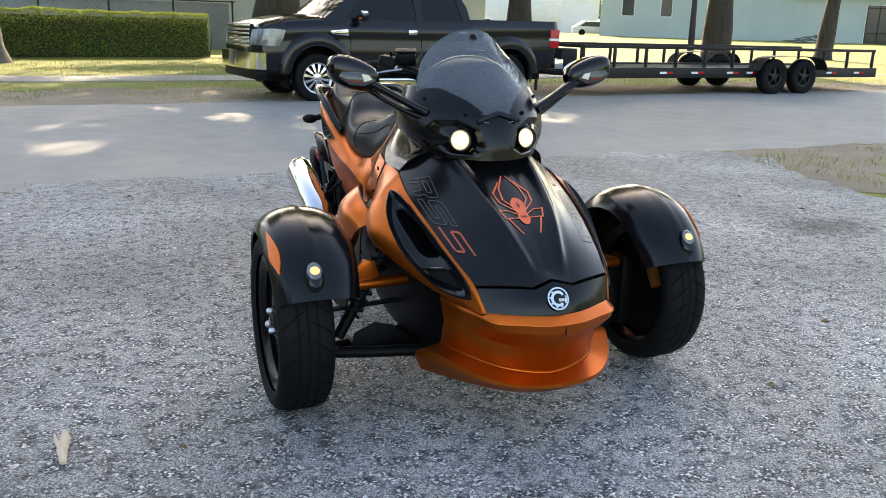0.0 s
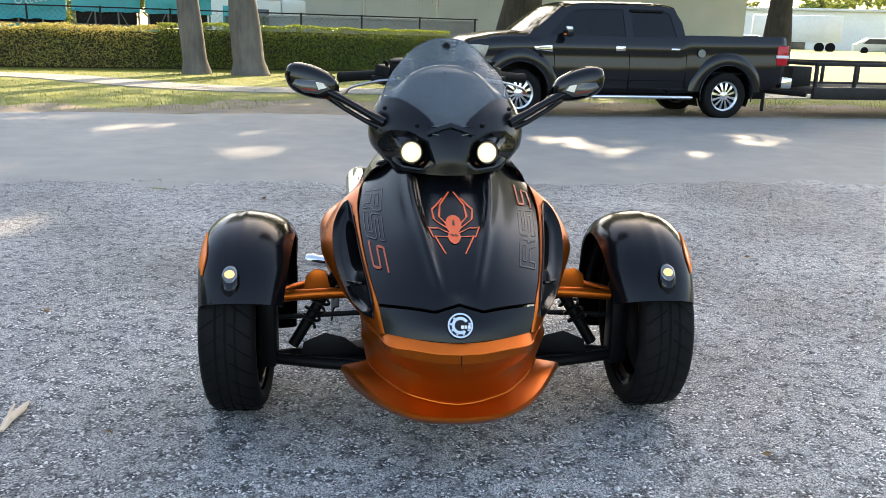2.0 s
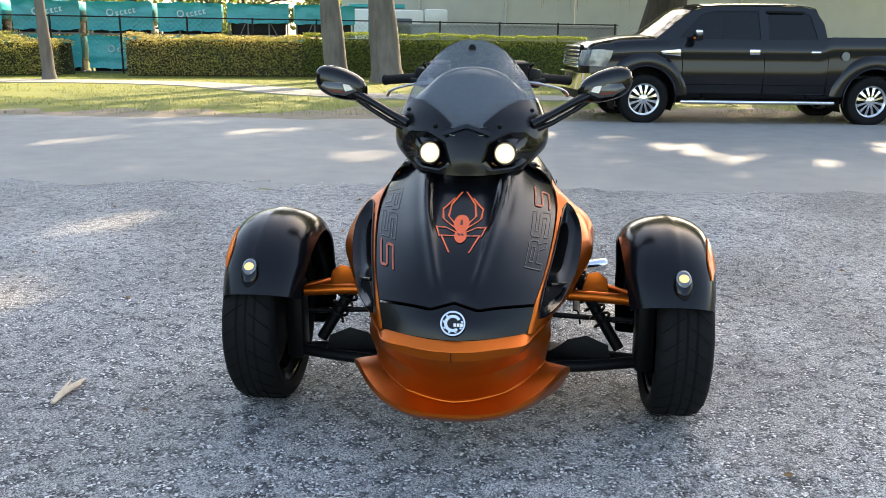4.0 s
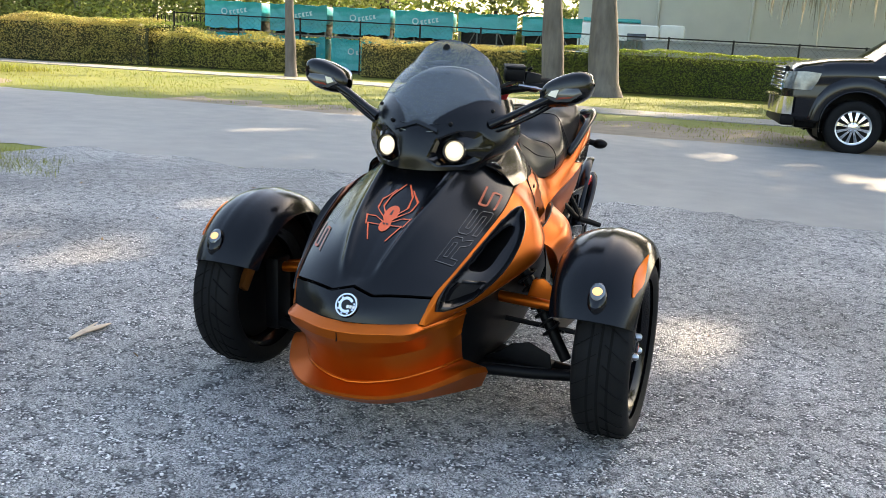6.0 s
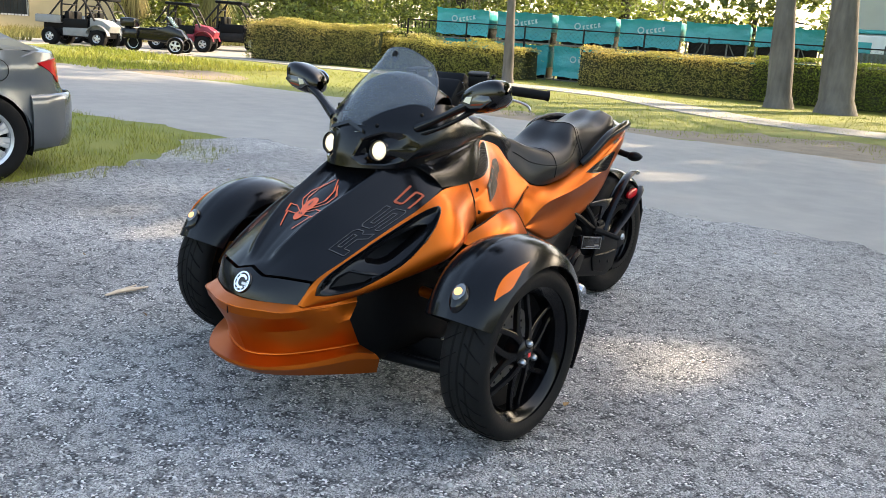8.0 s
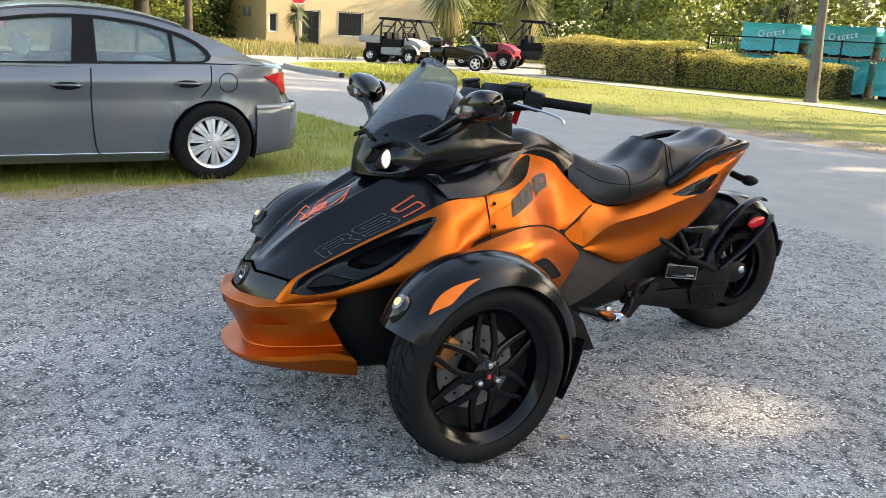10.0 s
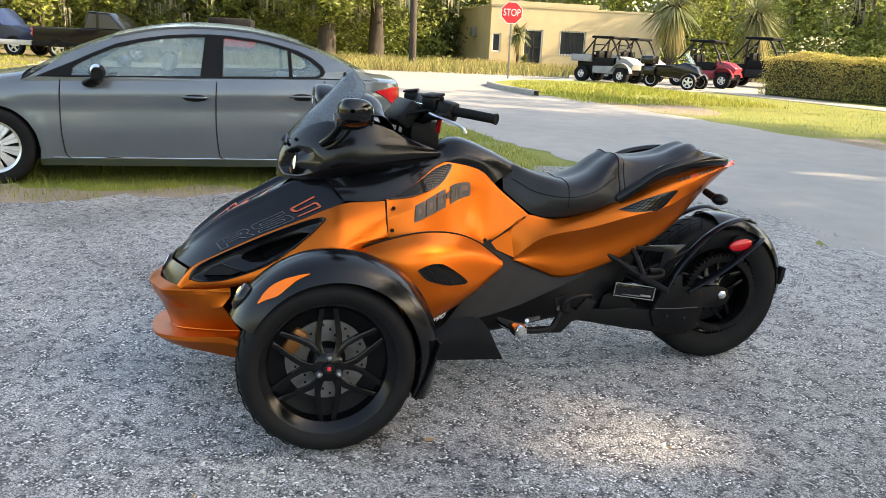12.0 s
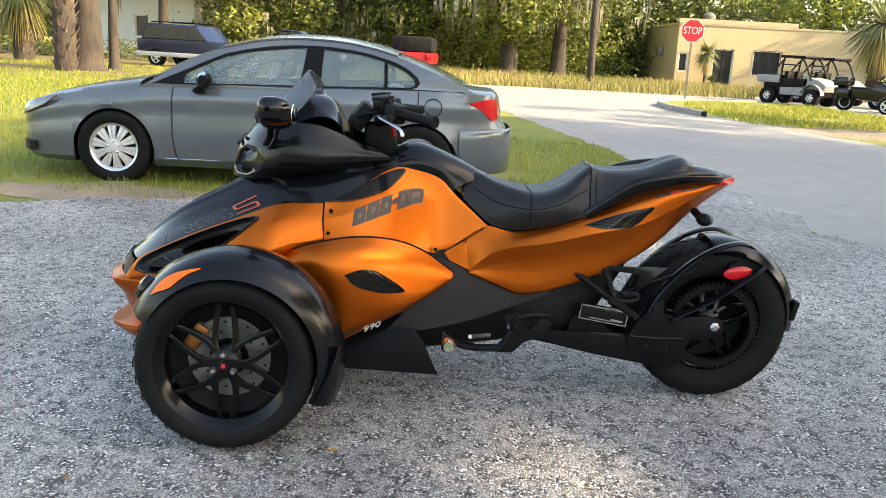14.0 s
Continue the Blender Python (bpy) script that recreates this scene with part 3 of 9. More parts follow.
# gaps cut in the unseen canopy so sun patches reach the lot and road
CROWN_GAPS = [(0.67, 1.03, 0.31), (-2.5, 2.4, 0.28), (-1.55, 5.9, 0.32), (-3.2, 7.8, 0.36), (2.3, 6.6, 0.30), (4.6, 7.9, 0.40), (3.2, 6.3, 0.26), (1.9, 7.2, 0.27), (-2.2, 0.85, 0.26), (0.3, 8.3, 0.3), (-5.0, 6.6, 0.34)]


def crown_points(centres, per, spread):
    c = np.repeat(np.array(centres), per, axis=0)
    d = rng.normal(size=c.shape)
    d /= np.linalg.norm(d, axis=1, keepdims=True)
    p = c + d * (rng.uniform(0.25, 1, (len(c), 1)) ** 0.5) * np.array(spread)
    if p[:, 1].mean() > 8 and abs(p[:, 0].mean()) < 40:
        s = np.array(SUN_DIR)
        for x, y, r in CROWN_GAPS:
            q = p - np.array((x, y, 0))
            p = p[(np.linalg.norm(q - np.outer(q @ s, s), axis=1) > r) | (np.arange(len(p)) % 11 == 0)]
    return p


def tree(label, x, y, h, r0, crown, clumps, per, leaf, material=None, lean=(0, 0), limbs=5, moss=0, low=0.35, bark=None, thin=None):
    """A trunk that flares at the foot, limbs, and a crown of leafy clumps. crown: radius across, half height, height of its middle."""
    root = thing("tree", label, "tree", pose(0, 0, 0))
    rad, half, mid = crown
    pts = trunk_pts(x, y, h, lean)
    rs = [r0 * (1.5 if i == 0 else 1.12 if i == 1 else 1 - 0.06 * i) for i in range(len(pts))]
    bm = bmesh.new()
    tube(bm, [pts[0]] + [tuple(np.array(pts[0]) * 0.7 + np.array(pts[1]) * 0.3)] + pts[1:], [rs[0], r0 * 1.15] + rs[1:], 14)
    part("trunk", bm, bark or M_BARK, root)
    top = np.array(pts[-1])
    cents = []
    bm = bmesh.new()
    for k in range(limbs):
        a = k * math.tau / limbs + rng.uniform(-0.4, 0.4)
        s = np.array(pts[int(len(pts) * rng.uniform(0.55, 0.9))])
        e = np.array([x + lean[0] + rad * 0.7 * math.cos(a), y + lean[1] + rad * 0.7 * math.sin(a), mid + rng.uniform(-0.3, 0.5) * half])
        mids = (s + e) / 2 + np.array([0, 0, 0.12 * rad])
        tube(bm, crom([s, mids, e], 7).tolist(), np.linspace(r0 * 0.5, r0 * 0.1, 7).tolist(), 7)
    part("limbs", bm, M_BARK, root)
    for k in range(clumps):
        a, q, zz = rng.uniform(0, math.tau), math.sqrt(rng.uniform(0, 1)), rng.uniform(-1, 1)
        w = math.sqrt(max(0.05, 1 - zz * zz))
        cents.append((x + lean[0] + rad * q * w * math.cos(a), y + lean[1] + rad * q * w * math.sin(a), mid + half * zz))
    if thin:
        # fewer clumps beyond this y let sun through to the road
        cents = [c for k, c in enumerate(cents) if c[1] < thin or k % 5 < 2]
        # added unseen clumps towards the lot, placed to shade gravel and bike
        cents += [(x + 4.0 + 3.6 * rng.normal(), thin - 4.6 + 1.6 * rng.normal(), mid + rng.uniform(-2, 2)) for k in range(34)]
    cr = leaves("crown", crown_points(cents, per, (rad * 0.26, rad * 0.26, rad * 0.17)), leaf, material or M_LEAF, rng)
    cr.parent = root
    if moss:
        ms, fs = [], []
        for k in range(moss):
            a, q = rng.uniform(0, math.tau), rng.uniform(0.1, 0.95)
            px, py, pz = x + rad * q * math.cos(a), y + rad * q * math.sin(a), mid - half * rng.uniform(0.35, 0.95)
            ln, wd, b = rng.uniform(0.5, 1.6), rng.uniform(0.02, 0.07), rng.uniform(0, math.tau)
            for s in range(4):
                ox, oy, wob = 0.12 * rng.normal(), 0.12 * rng.normal(), 0.1 * rng.normal()
                i = len(ms)
                ms += [(px + ox - wd * math.cos(b), py + oy - wd * math.sin(b), pz), (px + ox + wd * math.cos(b), py + oy + wd * math.sin(b), pz), (px + ox + wob, py + oy, pz - ln * rng.uniform(0.6, 1))]
                fs.append((i, i + 1, i + 2))
        mo = from_arrays("moss", ms, fs, M_MOSS)
        mo.parent = root
        tagged(mo, "grey hanging moss", kind="stuff")
    return root


# the two verge trees and the slim one in the hedge gap
tree("broad grey-barked tree with a flared foot on the verge", -5.12, 20.6, 9.5, 0.27, (5.2, 3.2, 11.5), 46, 120, 0.34, lean=(-0.8, 0.1), limbs=6, bark=M_GREYBARK)
tree("straight smooth grey tree trunk on the verge", -3.72, 20.6, 9.0, 0.36, (5.0, 3.0, 11.0), 40, 120, 0.34, lean=(-0.8, 0.3), limbs=6, bark=M_GREYBARK)
tree("slim young tree in a gap of the hedge", -12.3, 18.6, 6.0, 0.14, (2.6, 1.8, 7.4), 20, 90, 0.25, lean=(-0.25, 0.0), limbs=4, bark=M_GREYBARK)
# the old oak behind the pickup, hung with moss, and those further along the lawn
tree("old oak with spreading limbs and hanging grey moss", 4.5, 28.5, 8.5, 0.75, (11.0, 3.4, 12.6), 150, 150, 0.45, limbs=9, moss=420, lean=(0.6, -2.4), thin=26.0)
tree("broad oak trunk beside the lawn", 15.2, 30.5, 9, 0.5, (8.0, 3.2, 12.5), 80, 130, 0.42, limbs=6)
tree("thick pale oak trunk behind the trailer", 19.6, 23.2, 9, 0.46, (7.5, 3.0, 12.0), 80, 130, 0.42, limbs=6)
tree("thin dark tree behind the trailer", 13.3, 16.4, 7, 0.075, (2.4, 2.0, 9.0), 12, 90, 0.3, limbs=3)
tree("leaning lawn tree with pale bark", 30.0, 28.5, 9, 0.34, (5, 3, 11), 26, 100, 0.4, lean=(0.9, 0), limbs=5)
# the wood behind the crossing street
for k, (x, y, h, r, cr, lab) in enumerate([(-43, 4.6, 8, 0.42, (5.5, 4.2, 6.5), "mossy oak at the edge of the wood"), (-44, 7.4, 8, 0.38, (5, 4.2, 7.0), "mossy oak at the edge of the wood"),
                                          (-47, 0.5, 8, 0.35, (5.5, 4.5, 6.0), "leafy oak in the wood"), (-50, 5, 9, 0.4, (6, 5, 6.5), "leafy oak in the wood"), (-47, -5, 8, 0.35, (5.5, 4.2, 5.6), "leafy oak in the wood"),
                                          (-56, -1, 9, 0.4, (7, 5.5, 7), "leafy oak in the wood"), (-58, 9, 9, 0.4, (7, 5.5, 7.5), "leafy oak behind the yellow house"), (-55, 18, 9, 0.4, (7, 5, 8), "leafy oak behind the yellow house"),
                                          (-43, -9.5, 7, 0.3, (5, 3.6, 5.0), "leafy oak over the parked cars"), (-51, 25, 8, 0.4, (6, 4.5, 6.4), "leafy oak beside the yellow house"), (-50, 33, 9, 0.4, (6.5, 5, 7), "leafy oak beside the yellow house"),
                                          (-38, 33, 8, 0.35, (5, 4, 6.2), "leafy oak behind the fence"), (-49, -15, 8, 0.4, (6.5, 4.5, 6.4), "leafy oak behind the house"), (-31, 40, 9, 0.35, (5.5, 4.2, 7.2), "leafy oak behind the fence"),
                                          (-22, 44, 9, 0.35, (6, 4.2, 7.8), "leafy oak behind the stacked crates")]):
    tree(lab, x, y, h, r, cr, 46, 150, 0.31, M_LEAF2 if k % 3 == 1 else M_LEAF, limbs=6, moss=80 if k < 5 else 30)
for x, y, h, r, cr in ((-37.2, -11.9, 7, 0.26, (5, 2.6, 6.6)), (-41, -19.5, 7, 0.3, (5.5, 3.0, 7.2)), (-36.5, -19.4, 6, 0.25, (4.2, 2.8, 6.8))):
    tree("leafy oak shading the parked cars", x, y, h, r, cr, 44, 100, 0.34, M_LEAF, limbs=5, moss=80)
tree("old tree with a thick dark trunk on the lawn", -24.6, -10.45, 7, 0.42, (4.5, 2.4, 7.2), 26, 110, 0.3, limbs=5, moss=60)
tree("slim mossy tree beside the thick trunk", -25.4, -9.9, 7, 0.15, (4.0, 2.2, 7.2), 26, 110, 0.3, limbs=5, moss=60)
# far trees that close the view all round
for k in range(26):
    a = radians(-35 + k * 9.6)
    d = rng.uniform(105, 135)
    if 45 < math.degrees(a) < 78:
        d += 45
    tree("far leafy tree at the edge of the lawn", d * math.cos(a), d * math.sin(a), 6, 0.5, (11, 5.5, 6.5), 40, 60, 1.3, M_LEAF2 if k % 2 else M_LEAF, limbs=3)


def palm(label, x, y, h, r, fronds=26, length=1.7, skirt=10):
    root = thing("palm_tree", label, "palm tree", pose(0, 0, 0))
    bm = bmesh.new()
    pts = [(x + 0.04 * noise.noise((t * 9, x, 0)), y, -0.05 + h * t) for t in np.linspace(0, 1, 14)]
    tube(bm, pts, [r * (1 + 0.16 * (i % 2)) for i in range(14)], 10)
    part("trunk", bm, M_BARK, root)
    if r > 0.15:
        bm = bmesh.new()
        for k in range(int(h * 26)):
            a, z = k * 2.4, h * (k + 0.5) / int(h * 26)
            o = np.array((x + r * 0.9 * math.cos(a), y + r * 0.9 * math.sin(a), z))
            tube(bm, [tuple(o), tuple(o + np.array((0.07 * math.cos(a), 0.07 * math.sin(a), 0.10))), tuple(o + np.array((0.17 * math.cos(a + 0.3), 0.17 * math.sin(a + 0.3), 0.24)))], [0.075, 0.055, 0.02], 4, flat=0.5)
        tagged(part("trunk_growth", bm, M_BOOTS, root, "crossed old leaf bases"), kind="stuff")
    for k in range(fronds + skirt):
        a, e = rng.uniform(0, math.tau), (rng.uniform(-0.5, 1.1) if k < fronds else rng.uniform(-1.4, -0.8))
        vs, fs = [], []
        o = np.array((x, y, h))
        for s in range(11):
            b = (s - 5) * 0.23
            dirn = np.array((math.cos(a + b) * math.cos(e), math.sin(a + b) * math.cos(e), math.sin(e) - 0.1 * abs(s - 5)))
            base, tip = o + dirn * length * 0.45, o + dirn * length * (1 - 0.05 * abs(s - 5)) + np.array((0, 0, -0.16 * length))
            w = np.array((-math.sin(a + b), math.cos(a + b), 0)) * 0.035
            i = len(vs)
            vs += [o, base - w, base + w, tip]
            fs += [(i, i + 1, i + 2), (i + 1, i + 3, i + 2)]
        f = from_arrays("frond", vs, fs, M_PALM if k < fronds else M_WEED)
        f.parent = root
    return root


palm("cabbage palm with a skirt of dead fronds by the buggies", -33.5, 19.5, 3.3, 0.24, 34, 2.0, 26)
palm("cabbage palm with a skirt of dead fronds by the buggies", -32.6, 23.2, 3.0, 0.22, 30, 1.9, 22)
palm("cabbage palm with rough boots on its trunk", -23.3, -10.6, 4.2, 0.30, 24, 1.8, 14)
palm("cabbage palm with rough boots on its trunk", -30.0, -15.0, 2.9, 0.34, 26, 2.0, 18)
palm("small palm by the house wall", -39.8, 14.2, 1.75, 0.07, 18, 1.0, 3)
palm("small palm by the house wall", -40.0, 14.6, 0.35, 0.06, 10, 0.8, 0)


# a mossy bough that hangs low in front of the hall
bough = thing("oak_bough", "low oak bough hung with grey moss and small leaves", "branch")
part("limb", tubebm(crom([(4.4, 28.2, 5.6), (3.4, 26.6, 5.0), (2.2, 25.2, 4.2), (0.6, 24.2, 3.7)], 14).tolist(), np.linspace(0.2, 0.04, 14).tolist(), 8), M_BARK, bough)
ms, fs, lf = [], [], []
for k in range(300):
    q = rng.uniform(0.1, 1)
    px, py, pz = 4.4 - 3.9 * q + 0.5 * rng.normal(), 28.0 - 4.0 * q + 0.4 * rng.normal(), 5.4 - 1.9 * q + 0.25 * rng.normal()
    ln, wd, b = rng.uniform(0.5, 1.9), rng.uniform(0.02, 0.06), rng.uniform(0, math.tau)
    i = len(ms)
    ms += [(px - wd * math.cos(b), py - wd * math.sin(b), pz), (px + wd * math.cos(b), py + wd * math.sin(b), pz), (px + 0.08 * rng.normal(), py, pz - ln)]
    fs.append((i, i + 1, i + 2))
    if k % 2:
        lf.append((px, py, pz + 0.2))
mo = from_arrays("moss", ms, fs, M_MOSS)
mo.parent = bough
tagged(mo, "grey hanging moss", kind="stuff")
cr = leaves("foliage", crown_points(lf, 14, (0.5, 0.5, 0.3)), 0.12, M_LEAF, rng)
cr.parent = bough

# low growth under the wood
def thicket(label, spots, n, size, material):
    root = thing("thicket", label, "bushes")
    pts = np.vstack([np.array((x, y, h * 0.45)) + np.clip(rng.normal(size=(n, 3)), -2, 2) * np.array((r * 0.5, r * 0.5, h * 0.28)) for x, y, r, h in spots])
    pts[:, 2] = np.abs(pts[:, 2])
    lv = leaves("foliage", pts, size, material, rng)
    lv.parent = root
    return root


thicket("tangled green bushes below the oaks", [(-46 + 1.5 * noise.noise((k, 0, 0)), -13 + 1.9 * k, 2.0, 2.6 + 1.2 * noise.noise((k * 1.7, 3, 0))) for k in range(13)], 900, 0.24, M_LEAF)
thicket("darker bushes deep in the wood", [(-53 + 2 * noise.noise((k, 5, 0)), -16 + 2.4 * k, 2.6, 4.5) for k in range(15)], 900, 0.36, M_LEAF2)
# low dark bushes added to stand in for tree shade on the lawn
thicket("dark bushes behind the parked cars, added in place of shade", [(-37 - 3 * abs(noise.noise((k, 9, 0))), -23 + 2.0 * k, 1.6, 0.9 + 0.5 * noise.noise((k * 1.3, 8, 0))) for k in range(9)], 500, 0.16, M_LEAF2)
thicket("tall dark growth closing the wood", [(-50 + 2 * noise.noise((k, 11, 0)), -24 + 2.6 * k, 3.0, 7.5) for k in range(17)], 1100, 0.42, M_LEAF2)
thicket("tall leafy growth behind the palms", [(-38, 28.5, 2.6, 6.5), (-39.5, 31, 2.6, 7), (-38.5, 33.5, 2.6, 6.5), (-36.5, 36, 2.6, 6.5)] + [(-48 + 1.5 * noise.noise((k, 13, 0)), 22 + 2.1 * k, 2.6, 6.5) for k in range(7)] + [(-40 + 2.6 * k, 38 + k, 2.6, 6.0) for k in range(7)], 1000, 0.34, M_LEAF)
thicket("bushes between the palms and the fence", [(-37, 27, 2, 2.6), (-35, 30, 2, 2.8), (-33, 33, 2.2, 3), (-29, 36, 2.4, 3), (-25, 37, 2.4, 3), (-20, 38, 2.4, 3.2), (-15, 39, 2.4, 3.2)], 900, 0.26, M_LEAF)


# ---- hedge and shrubs ----
def hedge_y(x):
    return 24.3 + 0.27 * x - (0.018 * (x + 12) ** 2 if x < -12 else 0)


def hedge(label, x0, x1, height, depth, material, n, size, loose=0.08, off=0.0, waves=0.06):
    xs = rng.uniform(x0, x1, n)
    face = rng.uniform(0, 1, n)
    z, q = rng.uniform(0.04, height, n), rng.uniform(0, depth, n)
    top = face > 0.62
    z[top] = height
    q[~top & (face < 0.5)] = 0
    wav = np.array([waves * (noise.noise((x * 1.1, zz * 2, 4)) + 0.7 * noise.noise((x * 3.3, zz * 4, 9))) for x, zz in zip(xs, z)])
    z = np.where(top, z + wav * 1.5 - abs(rng.normal(0, loose, n)) * 0.4, z)
    y = np.array([hedge_y(x) for x in xs]) + off + q + np.where(top, 0, wav * 1.2) + rng.normal(0, loose, n) * 0.5
    root = thing("hedge", label, "hedge", pose(0, 0, 0))
    lv = leaves("foliage", np.column_stack([xs, y, z]), size, material, rng)
    lv.parent = root
    # dark sheet inside the leaves: twigs with the hedge's inner shade painted in
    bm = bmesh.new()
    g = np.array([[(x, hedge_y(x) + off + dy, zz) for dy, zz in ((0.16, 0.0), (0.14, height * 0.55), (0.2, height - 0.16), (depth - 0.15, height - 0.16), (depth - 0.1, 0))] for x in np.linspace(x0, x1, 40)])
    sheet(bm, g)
    part("shaded_twig_core", bm, M_CORE, root)
    bm = bmesh.new()
    for k in range(int((x1 - x0) * 3)):
        x = rng.uniform(x0, x1)
        tube(bm, [(x, hedge_y(x) + off + 0.1, -0.03), (x + rng.normal() * 0.08, hedge_y(x) + off + 0.06, height * 0.35), (x + rng.normal() * 0.2, hedge_y(x) + off + 0.05, height * 0.7)], [0.02, 0.014, 0.006], 5)
    tagged(part("stem_growth", bm, M_BARK, root), kind="stuff")
    return root


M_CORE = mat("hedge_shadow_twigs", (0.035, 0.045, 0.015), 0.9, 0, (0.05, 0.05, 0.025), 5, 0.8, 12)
hedge("long clipped dark green hedge with a flat sunlit top", -6.6, 1.9, 1.28, 1.2, M_HEDGE, 30000, 0.055)
hedge("clipped hedge turning yellow and thin at its foot", -11.5, -6.6, 1.18, 1.1, M_SHRUB, 15000, 0.06, 0.16, 0, 0.12)
hedge("loose yellow-green shrubs before the stacked crates", -17.8, -13.3, 1.05, 1.0, M_SHRUB, 15000, 0.06, 0.22, 0.1, 0.2)
hedge("leafy green-yellow hedge end by the buggies", -21.6, -17.6, 1.3, 1.0, M_SHRUB, 17000, 0.058, 0.17, -0.3, 0.16)
hedge("clipped green hedge running back to the fence", -20.5, -16.5, 1.35, 0.8, M_HEDGE, 8000, 0.055, 0.1, 2.4, 0.08)


# ---- behind the hedge: wrapped crates, fence, wall, camper ----
def crate_face(bm, w, z0, h, px=0.0):
    g = np.array([[(w * (i / 14 - 0.5), 0.06 * noise.noise((i * 0.6 + w * 7 + px, j * 0.5 + z0, 2)) - (0.05 if j in (0, 7) else 0), z0 + h * j / 7 + (0.07 * noise.noise((i * 0.45 + px, z0, 6)) if j in (0, 7) else 0)) for j in range(8)] for i in range(15)])
    return sheet(bm, g)


def stacked_crate(x, y, w, z0, h, torn=False):
    root = thing("wrapped_crate", "vehicle crate wrapped in torn teal plastic sheet" if torn else "vehicle crate wrapped in printed teal plastic sheet", "crate", pose(x, y, 0, 0, 0, 17), "stacked teal crates")
    bm = bmesh.new()
    crate_face(bm, w, z0 + (0.16 if not torn else 0.42), h - (0.16 if not torn else 0.42), x)
    box(bm, -w / 2 + 0.01, w / 2 - 0.01, 0.09, 1.5, z0 + 0.42, z0 + h - 0.02, 0.03)
    part("wrap", bm, M_TEAL, root)
    bm = bmesh.new()
    for px in (-w / 2 + 0.05, -w * 0.17, w * 0.17, w / 2 - 0.05):
        box(bm, px - 0.025, px + 0.025, 0.05, 0.1, z0, z0 + h - 0.03)
    box(bm, -w / 2, w / 2, 0.04, 1.5, z0, z0 + 0.06)
    if torn:
        tube(bm, [(-w * 0.3, 0.04, z0 + 0.05), (-w * 0.12, 0.04, z0 + h * 0.75)], 0.02, 6)
        tube(bm, [(w * 0.3, 0.04, z0 + 0.05), (w * 0.1, 0.04, z0 + h * 0.75)], 0.02, 6)
    part("steel_frame", bm, M_GALV, root)
    part("load", boxbm(-w / 2 + 0.1, w / 2 - 0.1, 0.25, 1.4, z0 + 0.06, z0 + h * 0.7, 0.05), M_DARKMETAL, root)
    if not torn:
        bm = bmesh.new()
        s = w / 2.2
        lathe(bm, [(-0.06, 0.07), (-0.068, 0.11), (-0.06, 0.11)], 20, "y", (-0.32 * s, 0, z0 + h * 0.66))
        for k, px in enumerate(np.linspace(0.0, 0.6, 5)):
            mm = Matrix.Translation((px * s * 0.95 - 0.06, -0.068, z0 + h * 0.63 + px * 0.17)) @ pose(0, 0, 0, 0, -14, 0) @ Matrix.Scale(0.68, 4)
            box(bm, -0.06, 0.06, 0, 0.006, -0.10, -0.05, m=mm)
            box(bm, -0.06, 0.06, 0, 0.006, 0.05, 0.10, m=mm)
            box(bm, -0.06, -0.02 if k % 2 else 0.02, 0, 0.006, -0.05, 0.05, m=mm)
        part("print", bm, M_WHITEMARK, root, "white printed emblem and blocks")
    return root


for k in range(6):
    x = -16.6 + k * 2.02
    y = hedge_y(x) + 2.3
    stacked_crate(x, y, 1.92, -0.03, 1.15, False)
    stacked_crate(x + 0.03, y + 0.02, 1.92, 1.14, 1.02, k in (4, 5))

fence = thing("chain_fence", "low black chain-link fence in front of the crates", "fence")
for k in range(12):
    x = -18 + k * 1.9
    part("post", tubebm([(x, hedge_y(x) + 1.75, -0.05), (x, hedge_y(x) + 1.75, 1.72)], 0.03, 8), M_DARKMETAL, fence)
part("top_rail", tubebm([(x, hedge_y(x) + 1.75, 1.68) for x in np.linspace(-18, 3, 24)], 0.022, 6), M_DARKMETAL, fence)
bm = bmesh.new()
for x in np.arange(-18, 3, 0.16):
    for s in (0.55, -0.55):
        tube(bm, [(x, hedge_y(x) + 1.75, 0.9), (x + s * 1.4, hedge_y(x + s * 1.4) + 1.75, 1.67)], 0.0025, 3, False)
tagged(part("mesh_wire", bm, M_DARKMETAL, fence), kind="stuff")

picket = thing("picket_fence", "black steel picket fence with rails", "fence")
bm = bmesh.new()
for k, q in enumerate(np.linspace(0, 1, 64)):
    x, y = -27 + 12 * q, 30 + 2.5 * q
    tube(bm, [(x, y, 0), (x, y, 1.7), (x, y, 1.8)], [0.03, 0.03, 0.004], 4)
part("pickets", bm, M_DARKMETAL, picket)
bm = bmesh.new()
for z in (0.4, 1.4):
    box(bm, -27, -15, 0, 0.04, z, z + 0.06)
for v in bm.verts:
    v.co.y += 30.03 + 2.5 * (v.co.x + 27) / 12
part("rails", bm, M_DARKMETAL, picket)

block_wall = thing("block_wall", "low grey block wall behind the hedge", "wall", pose(-1.2, 31.0, 0, 0, 0, 4), kind="structure")
part("blocks", boxbm(-3.4, 4.6, 0, 0.2, -0.05, 1.62, 0.01), M_CONC, block_wall)
part("coping", boxbm(-3.4, 4.6, -0.03, 0.23, 1.62, 1.7, 0.01), M_CONC, block_wall)
corr = thing("corrugated_fence", "grey corrugated metal fence panel", "fence", pose(-4.7, 30.6, 0, 0, 0, 6))
part("sheet_metal", sheet(bmesh.new(), np.array([[(x, 0.03 * math.sin(x * 42), z) for z in (-0.05, 1.62)] for x in np.linspace(-1.4, 0.2, 90)]), 0.003), M_GALV, corr)

